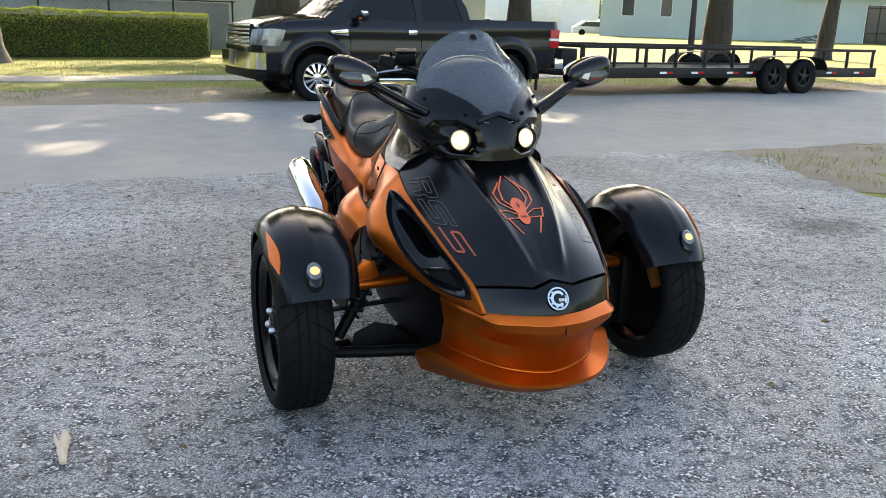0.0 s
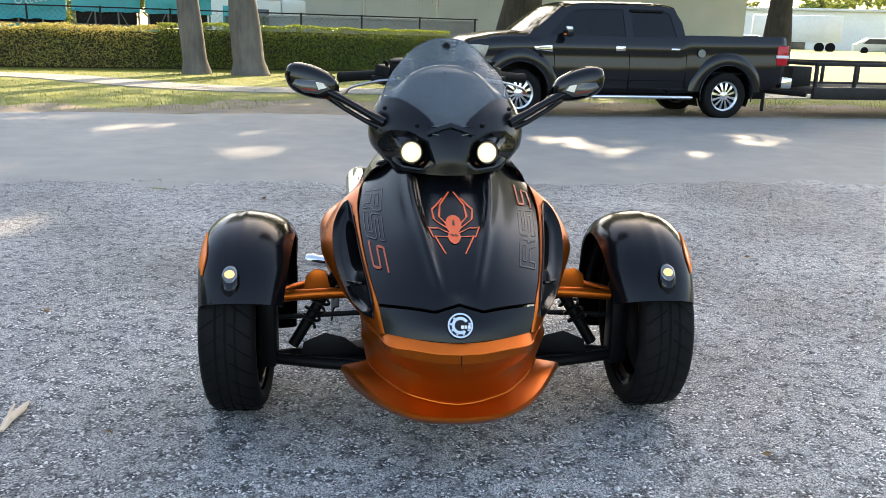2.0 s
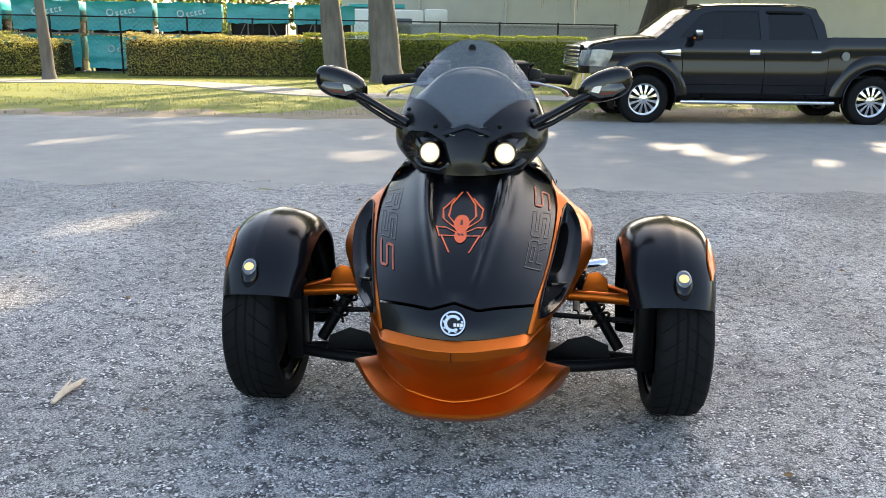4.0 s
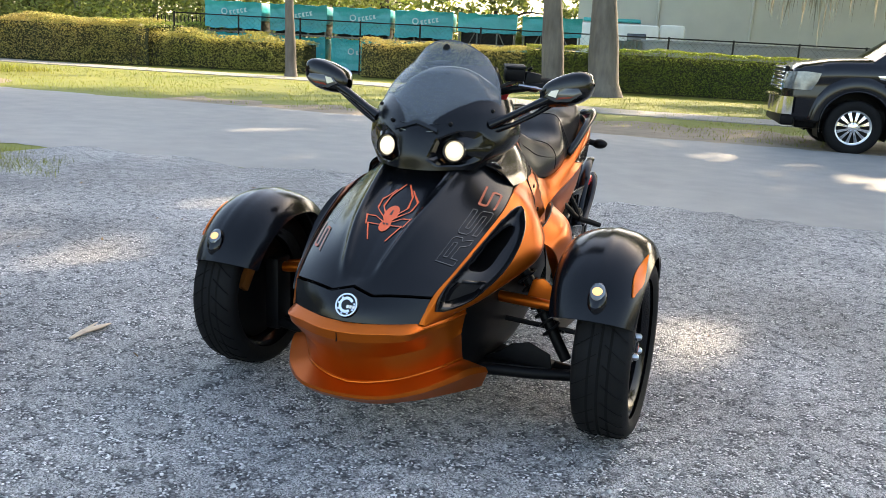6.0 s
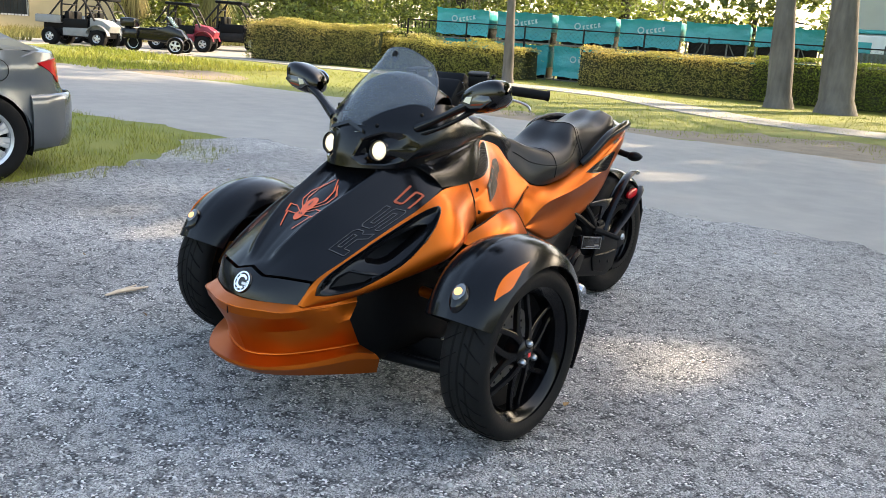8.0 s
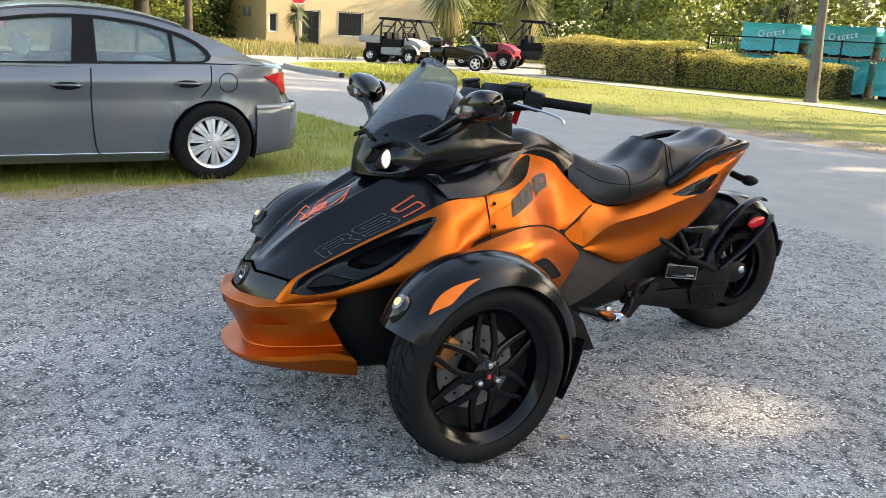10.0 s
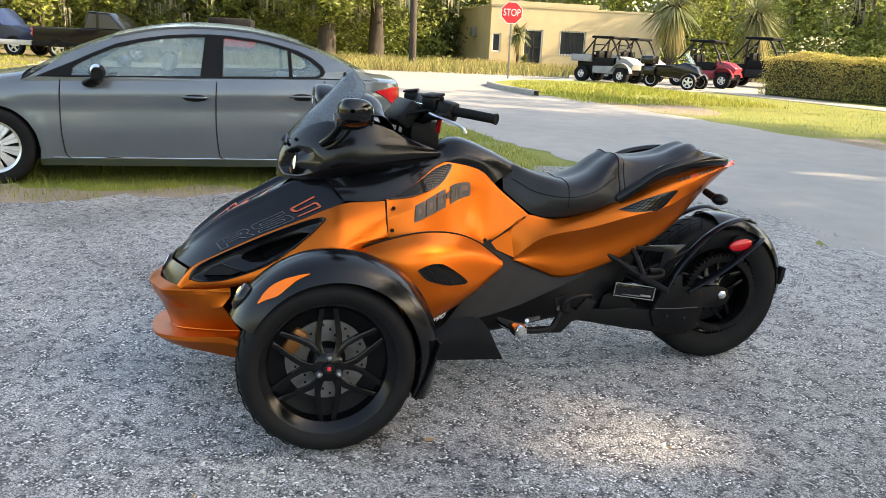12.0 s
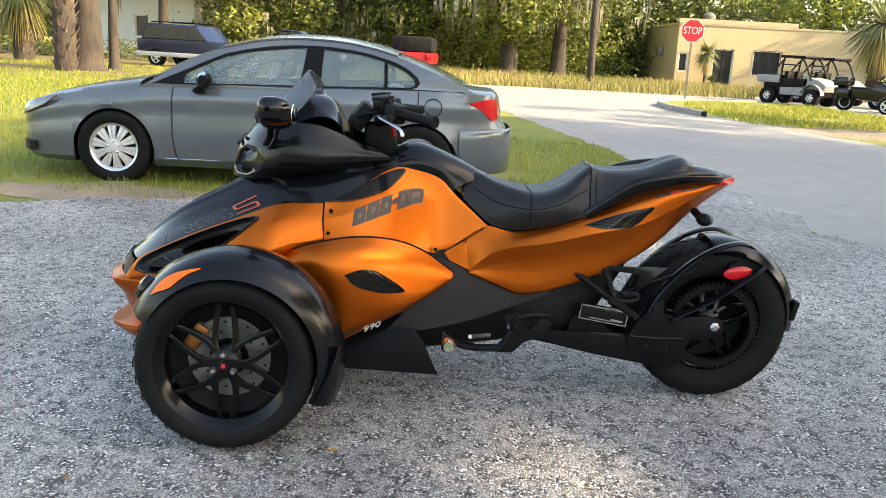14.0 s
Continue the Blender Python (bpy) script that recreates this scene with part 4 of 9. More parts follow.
pale_hall = thing("pale_hall", "large plain pale stucco building behind the trees", "building", pose(3.5, 37.5, 0, 0, 0, 6))
part("wall", boxbm(-12, 14, 0, 0.3, -0.1, 6.5), M_BEIGE, pale_hall)
part("side_wall", boxbm(-12, -11.7, 0.3, 14, -0.1, 6.5), M_BEIGE, pale_hall)
part("roof", boxbm(-12.3, 14.3, -0.3, 14, 6.5, 6.7), M_ROOFM, pale_hall)
for x in (-8.5, -4.6, 6.0):
    part("downpipe", tubebm([(x, -0.06, 0), (x, -0.06, 6.4)], 0.06, 8), M_BEIGE, pale_hall)

camper = thing("camper", "white camper with a teal door and roof rack", "camper van", pose(-5.9, 33.0, 0, 0, 0, 8))
part("body", boxbm(-1.7, 1.6, 0, 2, 0.5, 2.3, 0.12), M_WHITE, camper)
part("cab_over", boxbm(1.6, 2.6, 0.1, 1.9, 1.7, 2.35, 0.12), M_WHITE, camper)
dd = part("door", boxbm(-0.7, -0.1, -0.02, 0.02, 0.75, 2.05, 0.02), M_TEAL, camper)
part("window", boxbm(0.35, 1.1, -0.02, 0.02, 1.35, 1.95, 0.02), M_WINDOW, camper)
part("roof_rack", boxbm(-1.5, 0.8, 0.3, 1.7, 2.38, 2.52, 0.02), M_TEAL, camper)
for x in (-1.0, 1.3):
    part("wheel", lathebm([(-0.1, 0.2), (-0.12, 0.36), (0.1, 0.36), (0.1, 0)], 20, "y", (x, 0.1, 0.33)), M_TYRE, camper)


# ---- far buildings across the lawn ----
def house_box(name, label, m, w, d, h, wall, roof, openings, over=0.25, roofh=0.18):
    """A block with a front wall that has real openings. openings: (x0, x1, z0, z1, what)."""
    root = thing(name, label, "building", m)
    xs = sorted({0.0, w, *[o[0] for o in openings], *[o[1] for o in openings]})
    zs = sorted({-0.2, h, *[o[2] for o in openings], *[o[3] for o in openings]})
    bm = bmesh.new()
    for a, b in zip(xs, xs[1:]):
        for c, e in zip(zs, zs[1:]):
            if not any(o[0] <= a and b <= o[1] and o[2] <= c and e <= o[3] for o in openings):
                box(bm, a, b, 0, 0.22, c, e)
    bmesh.ops.remove_doubles(bm, verts=bm.verts, dist=1e-5)
    part("front_wall", bm, wall, root, smooth=False)
    part("side_wall", boxbm(0, 0.22, 0.222, d, -0.2, h), wall, root)
    part("side_wall", boxbm(w - 0.22, w, 0.222, d, -0.2, h), wall, root)
    part("back_wall", boxbm(0.222, w - 0.222, d - 0.22, d, -0.2, h), wall, root)
    part("roof", boxbm(-over, w + over, -over, d + over, h, h + roofh, 0.02), roof, root)
    for x0, x1, z0, z1, what in openings:
        win = part("door" if what == "door" else "window", boxbm(x0, x1, 0.12, 0.15, z0, z1), M_WINDOW, root)
        bm = bmesh.new()
        for q in ((x0, x0 + 0.07, z0, z1), (x1 - 0.07, x1, z0, z1), (x0, x1, z1 - 0.07, z1), (x0, x1, z0, z0 + 0.07)):
            box(bm, q[0], q[1], 0.06, 0.118, q[2], q[3])
        part("frame_trim", bm, M_WHITE, win)
        if what == "bars":
            for x in np.arange(x0 + 0.1, x1 - 0.02, 0.16):
                part("bar", tubebm([(x, -0.03, z0), (x, -0.03, z1)], 0.014, 6), M_DARKMETAL, win)
        elif what == "door":
            bm = bmesh.new()
            for x in (x0 + 0.12, (x0 + x1) / 2, x1 - 0.12):
                tube(bm, [(x, 0.02, z0), (x, 0.02, z1)], 0.02, 6)
            for z in (z0 + 0.3, z0 + 1.0, z1 - 0.3):
                tube(bm, [(x0 + 0.1, 0.02, z), (x1 - 0.1, 0.02, z)], 0.02, 6)
            part("security_grille", bm, M_DARKMETAL, win)
    return root


yellow = house_box("yellow_house", "flat-roofed yellow stucco building with barred windows", pose(-41, 13, 0, 0, 0, 86), 9.6, 11, 3.05, M_STUCCO, M_STUCCO, [(0.12, 0.60, 0.75, 1.72, "window"), (1.85, 2.90, 0.05, 1.98, "door"), (3.85, 5.30, 0.72, 2.0, "bars")], 0.03, 0.12)
part("parapet", boxbm(-0.04, 5.9, -0.04, 0.3, 3.17, 3.4), M_STUCCO, yellow)
bm = bmesh.new()
box(bm, -0.3, -0.02, 3.4, 4.1, 1.5, 2.0, 0.02)
part("air_conditioner", bm, M_GALV, yellow, "small grey wall air conditioner")
bm = bmesh.new()
lathe(bm, [(3.15, 0.22), (3.5, 0.22), (3.55, 0.34), (3.8, 0.36), (3.95, 0.18), (4.0, 0)], 16, "z", (2.5, 4.5, 0))
part("roof_vent", bm, M_GALV, yellow, "round galvanised roof ventilator")

mint = house_box("green_hall", "long pale green block hall with a metal roof", pose(42.5, 68.5, 0.45, 0, 0, -37), 17, 10, 5.2, M_MINT, M_ROOFM, [(1.9, 3.1, 1.9, 3.9, "window"), (5.4, 6.5, 1.9, 3.9, "window")], 0.6, 0.3)
mint2 = house_box("green_hall", "lower wing of the green hall with a rust-coloured panel", pose(56.0, 58.5, 0.45, 0, 0, -37), 24, 8, 4.0, M_MINT, M_ROOFM, [(6.0, 8.2, 0, 3.4, "door")], 0.8, 0.3)
part("rust_panel", boxbm(8.6, 10.2, -0.05, 0.0, 0, 3.9), M_RUST, mint2)
logs = thing("timber_pile", "loose pile of grey boards on the lawn", "boards", pose(53, 54, 0.42))
for k in range(9):
    part("board", boxbm(-3 + 0.3 * k, 2.5, -0.1, 0.1, 0.08 * k, 0.08 * k + 0.06, m=pose(0.2 * k, 0, 0, 0, 3 * (k % 3), 14 * k % 40)), M_GALV, logs)

shop = house_box("white_shop", "long white industrial building across the far road", pose(26, 104, 0.4, 0, 0, -14), 34, 12, 4.6, M_WHITE, M_ROOFM, [(4, 7, 0, 3, "window"), (12, 15, 0, 3, "window"), (21, 25, 0, 3.2, "window")], 0.5, 0.3)
for k, (x, y, mt, lab) in enumerate([(29, 84, M_BLUE, "blue box trailer parked far off"), (40, 80, M_WHITE, "white box trailer parked far off"), (16.5, 88, M_BLUE, "blue box trailer parked far off")]):
    tr = thing("box_trailer", lab, "trailer", pose(x, y, 0.45, 0, 0, -20))
    part("body", boxbm(-4, 4, -1.2, 1.2, 0.9, 3.4, 0.05), mt, tr)
    for wx in (2.2, 3.2, -3.0):
        part("wheel", lathebm([(-0.15, 0), (-0.15, 0.45), (0.15, 0.45), (0.15, 0)], 16, "y", (wx, -1.0, 0.45)), M_TYRE, tr)
for k, (x, y, c) in enumerate([(34, 76, M_WHITE), (23, 79, M_SEDAN), (44, 72, M_WHITE), (19.5, 78, M_NAVY)]):
    ca = thing("far_car", "small car parked far across the lawn", "car", pose(x, y, 0.45, 0, 0, -20))
    part("body", prismbm([(-2.1, 0.25), (2.1, 0.25), (2.1, 0.75), (1.1, 0.85), (0.5, 1.4), (-1.1, 1.4), (-1.8, 0.9), (-2.1, 0.85)], "y", -0.8, 0.8, 0.06), c, ca)
    part("side_glass", prismbm([(0.9, 0.88), (0.45, 1.32), (-1.0, 1.32), (-1.5, 0.9)], "y", -0.815, 0.815), M_WINDOW, ca)
    for wx in (-1.3, 1.3):
        part("wheel", lathebm([(-0.85, 0), (-0.85, 0.31), (-0.65, 0.31), (-0.65, 0)], 16, "y", (wx, 0, 0.31)), M_TYRE, ca)

white_house = house_box("white_cottage", "small white wooden cottage behind the trees", pose(-47, -21, 0, 0, 0, 72), 9, 7, 3.2, M_WHITE, M_CONC, [(5.2, 6.1, 1.0, 2.2, "window"), (2.0, 2.9, 1.0, 2.2, "window")], 0.4, 0.25)

# poles and the stop sign
pole = thing("utility_pole", "brown weathered wooden utility pole", "pole")
part("shaft", tubebm([(-34.2, 7.45, -0.05), (-34.22, 7.35, 9)], [0.17, 0.12], 12), M_BARK, pole)
stop = thing("stop_sign", "red octagonal stop sign on a green steel post", "road sign", pose(-26.5, 9.4, 0.05, 0, 0, 78))
part("post", boxbm(-0.03, 0.03, 0.012, 0.05, -0.05, 2.62, 0.004), M_GALV, stop)
octo = [(0.375 / math.cos(math.pi / 8) * math.cos(math.pi / 8 + k * math.pi / 4), 2.25 + 0.375 / math.cos(math.pi / 8) * math.sin(math.pi / 8 + k * math.pi / 4)) for k in range(8)]
plate = part("plate", prismbm(octo, "y", 0.0, 0.008), M_WHITE, stop, "white-edged plate")
octr = [(x * 0.94, 2.25 + (z - 2.25) * 0.94) for x, z in octo]
part("red_face", prismbm(octr, "y", -0.004, -0.0005), M_SIGN, plate)


def lettering(name, body, size, m, material, parent, extrude=0.001, shear=0.0, spacing=1.0, label=""):
    cu = bpy.data.curves.new(name, "FONT")
    cu.body, cu.size, cu.align_x, cu.align_y, cu.extrude, cu.shear, cu.space_character = body, size, "CENTER", "CENTER", extrude, shear, spacing
    cu.materials.append(material)
    ob = new(name, cu)
    ob.parent, ob.matrix_basis = parent, m
    if label:
        tagged(ob, label)
    return ob


st = lettering("letters", "STOP", 0.30, pose(0, -0.006, 2.25, 90, 0, 0) @ Matrix.Diagonal((0.86, 1.15, 1, 1)), M_WHITE, plate, 0.002)


# ---- parked vehicles ----
def tyre_profile(hw, r, rr):
    return [(-hw * 0.86, rr), (-hw * 0.98, rr + (r - rr) * 0.25), (-hw, rr + (r - rr) * 0.5), (-hw * 0.96, r - 0.022), (-hw * 0.82, r - 0.007), (-hw * 0.45, r), (hw * 0.45, r), (hw * 0.82, r - 0.007), (hw * 0.96, r - 0.022), (hw, rr + (r - rr) * 0.5), (hw * 0.98, rr + (r - rr) * 0.25), (hw * 0.86, rr)]


def car_wheel(parent, c, r, hw, rr, side, style, label):
    """A road wheel on the y axis; side: +1 when its face looks to +y."""
    w = part("wheel", lathebm([(u, q) for u, q in tyre_profile(hw, r, rr)], 48, "y", c), M_TYRE, parent, label, sharp=60)
    part("rim", lathebm([(-hw * 0.8, rr), (hw * 0.8, rr), (hw * 0.7, rr - 0.02), (-hw * 0.7, rr - 0.02), (-hw * 0.8, rr)], 40, "y", c), M_ALLOY if style != "dark" else M_RIM_D, w)
    f = c[1] + side * hw * 0.55
    # black disc behind the spokes stands in for shade inside the wheel
    part("shade_disc", lathebm([(f - c[1] - side * 0.03, rr - 0.01), (f - c[1] - side * 0.03, 0.0001)], 32, "y", c), M_TRIM, w)
    n = {"cover": 10, "chrome": 12, "dark": 5, "suv": 5}[style]
    mt = {"cover": M_COVER, "chrome": M_CHROME, "dark": M_RIM_D, "suv": M_ALLOY}[style]
    for k in range(n):
        a = math.tau * k / n + 0.2
        bm = bmesh.new()
        wd0, wd1 = {"cover": (0.020, 0.050), "chrome": (0.016, 0.034), "dark": (0.03, 0.03), "suv": (0.035, 0.055)}[style]
        rows = []
        for t in np.linspace(0, 1, 6):
            q = 0.045 + (rr - 0.055) * t
            wd = (wd0 + (wd1 - wd0) * t) * (1 - (0.08 if style == "cover" else 0.25) * math.sin(math.pi * t))
            e = np.array((math.cos(a), 0, math.sin(a)))
            tn = np.array((-math.sin(a), 0, math.cos(a)))
            o = np.array((c[0], f + side * 0.018 * math.sin(math.pi * (1 - t) * 0.6), c[2])) + e * q
            rows.append([o - tn * wd - (0, side * 0.018, 0), o - tn * wd * 0.85, o - tn * wd * 0.12, o - (0, side * 0.006, 0), o + tn * wd * 0.12, o + tn * wd * 0.85, o + tn * wd - (0, side * 0.018, 0)])
        sheet(bm, np.array(rows))
        part("spoke", bm, mt, w)
    part("centre_cap", lathebm([(f - c[1] - side * 0.01, 0.075), (f - c[1] + side * 0.018, 0.068), (f - c[1] + side * 0.026, 0.03), (f - c[1] + side * 0.026, 0.0001)], 24, "y", c), mt, w)
    if style in ("cover", "chrome", "suv"):
        part("outer_ring", lathebm([(f - c[1] - side * 0.02, rr), (f - c[1] + side * 0.004, rr - 0.004), (f - c[1] + side * 0.002, rr - 0.024), (f - c[1] - side * 0.02, rr - 0.028)], 40, "y", c), mt, w)
        for k in range(5):
            a = math.tau * k / 5 + 0.3
            bm = bmesh.new()
            ellipsoid(bm, (c[0] + 0.05 * math.cos(a), f + side * 0.024, c[2] + 0.05 * math.sin(a)), (0.013, 0.012, 0.013), 8, 6)
            part("nut", bm, M_CHROME, w)
    return w


M_RIM_D = mat("dark_wheel", (0.010, 0.010, 0.011), 0.4, 0.3)


def lerp_curve(pts):
    xs, zs = [p[0] for p in pts], [p[1] for p in pts]
    return lambda x: float(np.interp(x, xs, zs))


def lower_body(root, xs, width, z_bot, z_edge, z_mid, arches, ra, paint, label, open_from=None, open_to=None, flare=0.012):
    """The painted tub: sides with wheel arches, hood and deck; open on top between two stations."""
    bm = bmesh.new()
    rows = []
    for x in xs:
        w, zb, ze, zm = width(x), z_bot(x), z_edge(x), z_mid(x)
        h = ze - zb
        side = [(0.90 * w, zb), (0.972 * w, zb + 0.09 * h), (0.978 * w, zb + 0.20 * h), (1.0 * w, zb + 0.36 * h), (0.998 * w, zb + 0.5 * h), (0.986 * w, zb + 0.62 * h), (0.981 * w, zb + 0.73 * h), (0.996 * w, zb + 0.80 * h), (0.976 * w, zb + 0.90 * h), (0.945 * w, ze)]
        top = [(0.88 * w, ze + (zm - ze) * 0.45), (0.66 * w, ze + (zm - ze) * 0.75), (0.35 * w, ze + (zm - ze) * 0.95), (0, zm)]
        rows.append([(x, y, z) for y, z in side + top])
    g = np.array(rows)
    full = np.concatenate([g, (g * np.array((1, -1, 1)))[:, -2::-1]], axis=1)
    ns, n = g.shape[1], full.shape[1]
    hit = np.zeros(full.shape[:2], bool)
    for cx, cz in arches:
        for i in range(full.shape[0]):
            for j in list(range(10)) + list(range(n - 10, n)):
                dx, dz = full[i, j, 0] - cx, full[i, j, 2] - cz
                d = math.hypot(dx, dz)
                if d < ra:
                    hit[i, j] = True
                    if dz < -0.02:
                        a = math.atan2(max(dz, -0.12), dx)
                    else:
                        a = math.atan2(dz, dx)
                    full[i, j, 0], full[i, j, 2] = cx + ra * math.cos(a), cz + ra * math.sin(a)
                elif d < ra + 0.07:
                    full[i, j, 1] += math.copysign(flare, full[i, j, 1]) * (1 - (d - ra) / 0.07)

    def keep(i, j):
        if all(hit[a, b] for a in (i, i + 1) for b in (j, j + 1)):
            return False
        if open_from is not None and open_from > xs[i] > open_to and 9 <= j < n - 10:
            return False
        return True
    sheet(bm, full, keep=keep)
    for k in (0, len(xs) - 1):
        bm.verts.ensure_lookup_table()
        ring = [bm.verts[k * n + j] for j in range(n)]
        try:
            bm.faces.new(ring)
        except ValueError:
            pass
    return part("body", bm, paint, root, label, sharp=38)


def flat_holes(outer, holes, y_of, side, lift=0.0, thick=0.02):
    """A side panel from an outline in x and z with openings, bent inwards as y_of(z) says."""
    bm = bmesh.new()
    loops = [outer] + holes
    pts = [p for l in loops for p in l]
    for off in (0.0, -thick):
        vs = [bm.verts.new((x, side * (y_of(z) + lift + off), z)) for x, z in pts]
        for t in tessellate_polygon([[Vector((x, z, 0)) for x, z in l] for l in loops]):
            try:
                bm.faces.new([vs[i] for i in t])
            except ValueError:
                pass
    return bm


def pane(root, poly, y_of, side, material, lift, name="side_window", label=""):
    bm = bmesh.new()
    vs = [bm.verts.new((x, side * (y_of(z) + lift), z)) for x, z in poly]
    for t in tessellate_polygon([[Vector((x, z, 0)) for x, z in poly]]):
        bm.faces.new([vs[i] for i in t])
    ob = part(name, bm, material, root, label, smooth=False)
    return ob


def seam(root, pts, material, r=0.004, name="panel_gap"):
    return part(name, tubebm(pts, r, 4, False), material, root)


# the grey sedan beside the lot
sedan = thing("sedan", "dark grey four-door sedan with silver wheel covers on grass", "car", pose(-5.03, -0.825, -0.025, 0, 0, -90))
XS = np.concatenate([np.linspace(-2.16, -2.0, 8), np.linspace(-1.95, 2.0, 92), np.linspace(2.04, 2.20, 6)])
SW = lerp_curve([(-2.16, 0.28), (-2.13, 0.42), (-2.06, 0.565), (-1.95, 0.670), (-1.75, 0.762), (-1.5, 0.814), (-0.8, 0.84), (0.6, 0.84), (1.4, 0.835), (1.8, 0.795), (2.0, 0.74), (2.1, 0.68), (2.17, 0.60), (2.2, 0.55)])
SB = lerp_curve([(-2.16, 0.30), (-2.08, 0.24), (-1.9, 0.20), (-1.5, 0.17), (1.6, 0.165), (2.0, 0.17), (2.2, 0.20)])
SE = lerp_curve([(-2.16, 0.855), (-2.06, 0.905), (-1.95, 0.917), (-1.6, 0.936), (-1.29, 0.935), (-0.43, 0.912), (0.70, 0.876), (0.95, 0.870), (1.2, 0.842), (1.6, 0.785), (1.95, 0.705), (2.1, 0.64), (2.2, 0.56)])
SM = lerp_curve([(-2.16, 0.90), (-2.10, 0.945), (-2.04, 0.958), (-1.95, 0.955), (-1.6, 0.985), (-1.4, 0.99), (0.9, 0.97), (1.15, 0.932), (1.5, 0.872), (1.9, 0.775), (2.1, 0.695), (2.2, 0.60)])
ARCH = [(1.325, 0.300), (-1.325, 0.300)]
sedan_body = lower_body(sedan, XS, SW, SB, SE, SM, ARCH, 0.355, M_SEDAN, "dark grey metallic body", 1.05, -1.55)


def tuck(x, z):
    """The tail leans forward above the bumper."""
    return -1.88 + (x + 1.88) * (1 - 0.36 * min(1.0, max(0.0, (z - 0.58) / 0.16))) if x < -1.88 else x


for v in sedan_body.data.vertices:
    v.co.x = tuck(v.co.x, v.co.z)


def sy(z):
    return 0.800 - 0.45 * max(0, z - 0.90) - 0.22 * max(0, z - 1.12)


def flank_y(x, z):
    """Half width of the sedan's painted side at a height."""
    f = (z - SB(x)) / (SE(x) - SB(x))
    return SW(x) * float(np.interp(f, (0, 0.09, 0.20, 0.36, 0.5, 0.62, 0.73, 0.80, 0.90, 1), (0.90, 0.972, 0.978, 1.0, 0.998, 0.986, 0.981, 0.996, 0.976, 0.945)))


OUT = [(1.10, 0.850), (1.02, 0.888), (0.77, 1.055), (0.58, 1.143), (0.39, 1.214), (0.10, 1.283), (-0.22, 1.318), (-0.59, 1.312), (-0.89, 1.270), (-1.19, 1.188), (-1.45, 1.088), (-1.60, 1.020), (-1.80, 0.940), (-1.66, 0.895), (-1.0, 0.895), (0.0, 0.880), (0.8, 0.850)]
DLO = [(0.985, 0.884), (0.71, 1.008), (0.55, 1.086), (0.37, 1.166), (0.18, 1.213), (-0.02, 1.247), (-0.20, 1.263), (-0.36, 1.269), (-0.51, 1.266), (-0.70, 1.250), (-0.855, 1.228), (-1.10, 1.166), (-1.22, 1.108), (-1.30, 1.045), (-1.325, 0.998), (-1.305, 0.965), (-1.26, 0.946), (-1.0, 0.940), (-0.43, 0.922), (0.2, 0.903), (0.70, 0.888)]
for side in (1, -1):
    bm = flat_holes(OUT, [DLO], sy, side)
    for v in bm.verts:
        if v.co.x < -1.3:
            most = 0.95 * SW(v.co.x) + 0.012 - 0.45 * max(0, v.co.z - 0.93)
            v.co.y = side * min(abs(v.co.y), most)
    part("cabin_side", bm, M_SEDAN, sedan, smooth=False)
    bm = flat_holes(DLO, [[(0.715, 0.900), (0.700, 0.975), (0.55, 1.058), (0.36, 1.142), (0.17, 1.189), (-0.02, 1.222), (-0.20, 1.239), (-0.325, 1.246), (-0.285, 0.928), (0.2, 0.914)],
                          [(-0.465, 0.934), (-0.47, 1.246), (-0.69, 1.228), (-0.84, 1.207), (-1.005, 1.166), (-1.015, 0.950), (-0.8, 0.944)], [(-1.045, 0.952), (-1.035, 1.158), (-1.19, 1.090), (-1.262, 1.035), (-1.285, 1.000), (-1.275, 0.975), (-1.24, 0.958)]], sy, side, 0.003)
    part("window_frame", bm, M_TRIM, sedan, "black window frame", smooth=False)
    pane(sedan, DLO, sy, side, M_CARGLASS, -0.012)
    for x0, x1 in ((0.80, 0.745), (-0.415, -0.44), (-1.19, -1.13)):
        if x0 > -1:
            path = [(x0, 0.885), (x0 + 0.004, 0.80), (x0 + 0.008, 0.70), (x0 + 0.008, 0.55), (x0, 0.40), (x0 - 0.02, 0.27), (x0 - 0.06, 0.235)]
        else:
            path = [(-1.315, 0.925), (-1.315, 0.84), (-1.295, 0.76), (-1.22, 0.67), (-1.10, 0.58), (-1.0, 0.46), (-0.985, 0.36), (-0.96, 0.26)]
        pts = [(x, side * (flank_y(x, z) + 0.001), z) for x, z in crom(path, 26)]
        seam(sedan, pts, M_TRIM, 0.005)
    seam(sedan, [(x, side * (SW(x) * 0.975), SB(x) + 0.075) for x in np.linspace(0.88, -0.95, 20)], M_CHROME, 0.004, "sill_trim")
    for x, z in ((-0.24, 0.755), (-1.12, 0.785)):
        h = part("door_handle", tubebm(crom([(x + 0.10, side * (SW(x) * 0.995), z), (x + 0.06, side * (SW(x) + 0.022), z + 0.003), (x - 0.06, side * (SW(x) + 0.022), z + 0.003), (x - 0.10, side * (SW(x) * 0.995), z)], 12).tolist(), 0.014, 8, flat=0.7), M_SEDAN, sedan)
        bm = bmesh.new()
        ellipsoid(bm, (x, side * SW(x) * 0.992, z - 0.004), (0.10, 0.006, 0.030), 20, 8)
        part("handle_cup", bm, M_TRIM, h)
    mir = part("wing_mirror", tubebm([(0.60, side * 0.78, 0.840), (0.57, side * 0.85, 0.845), (0.50, side * 0.91, 0.885)], [0.045, 0.05, 0.055], 10, flat=0.6), M_TRIM, sedan, "chrome-capped wing mirror on a black foot")
    rows = []
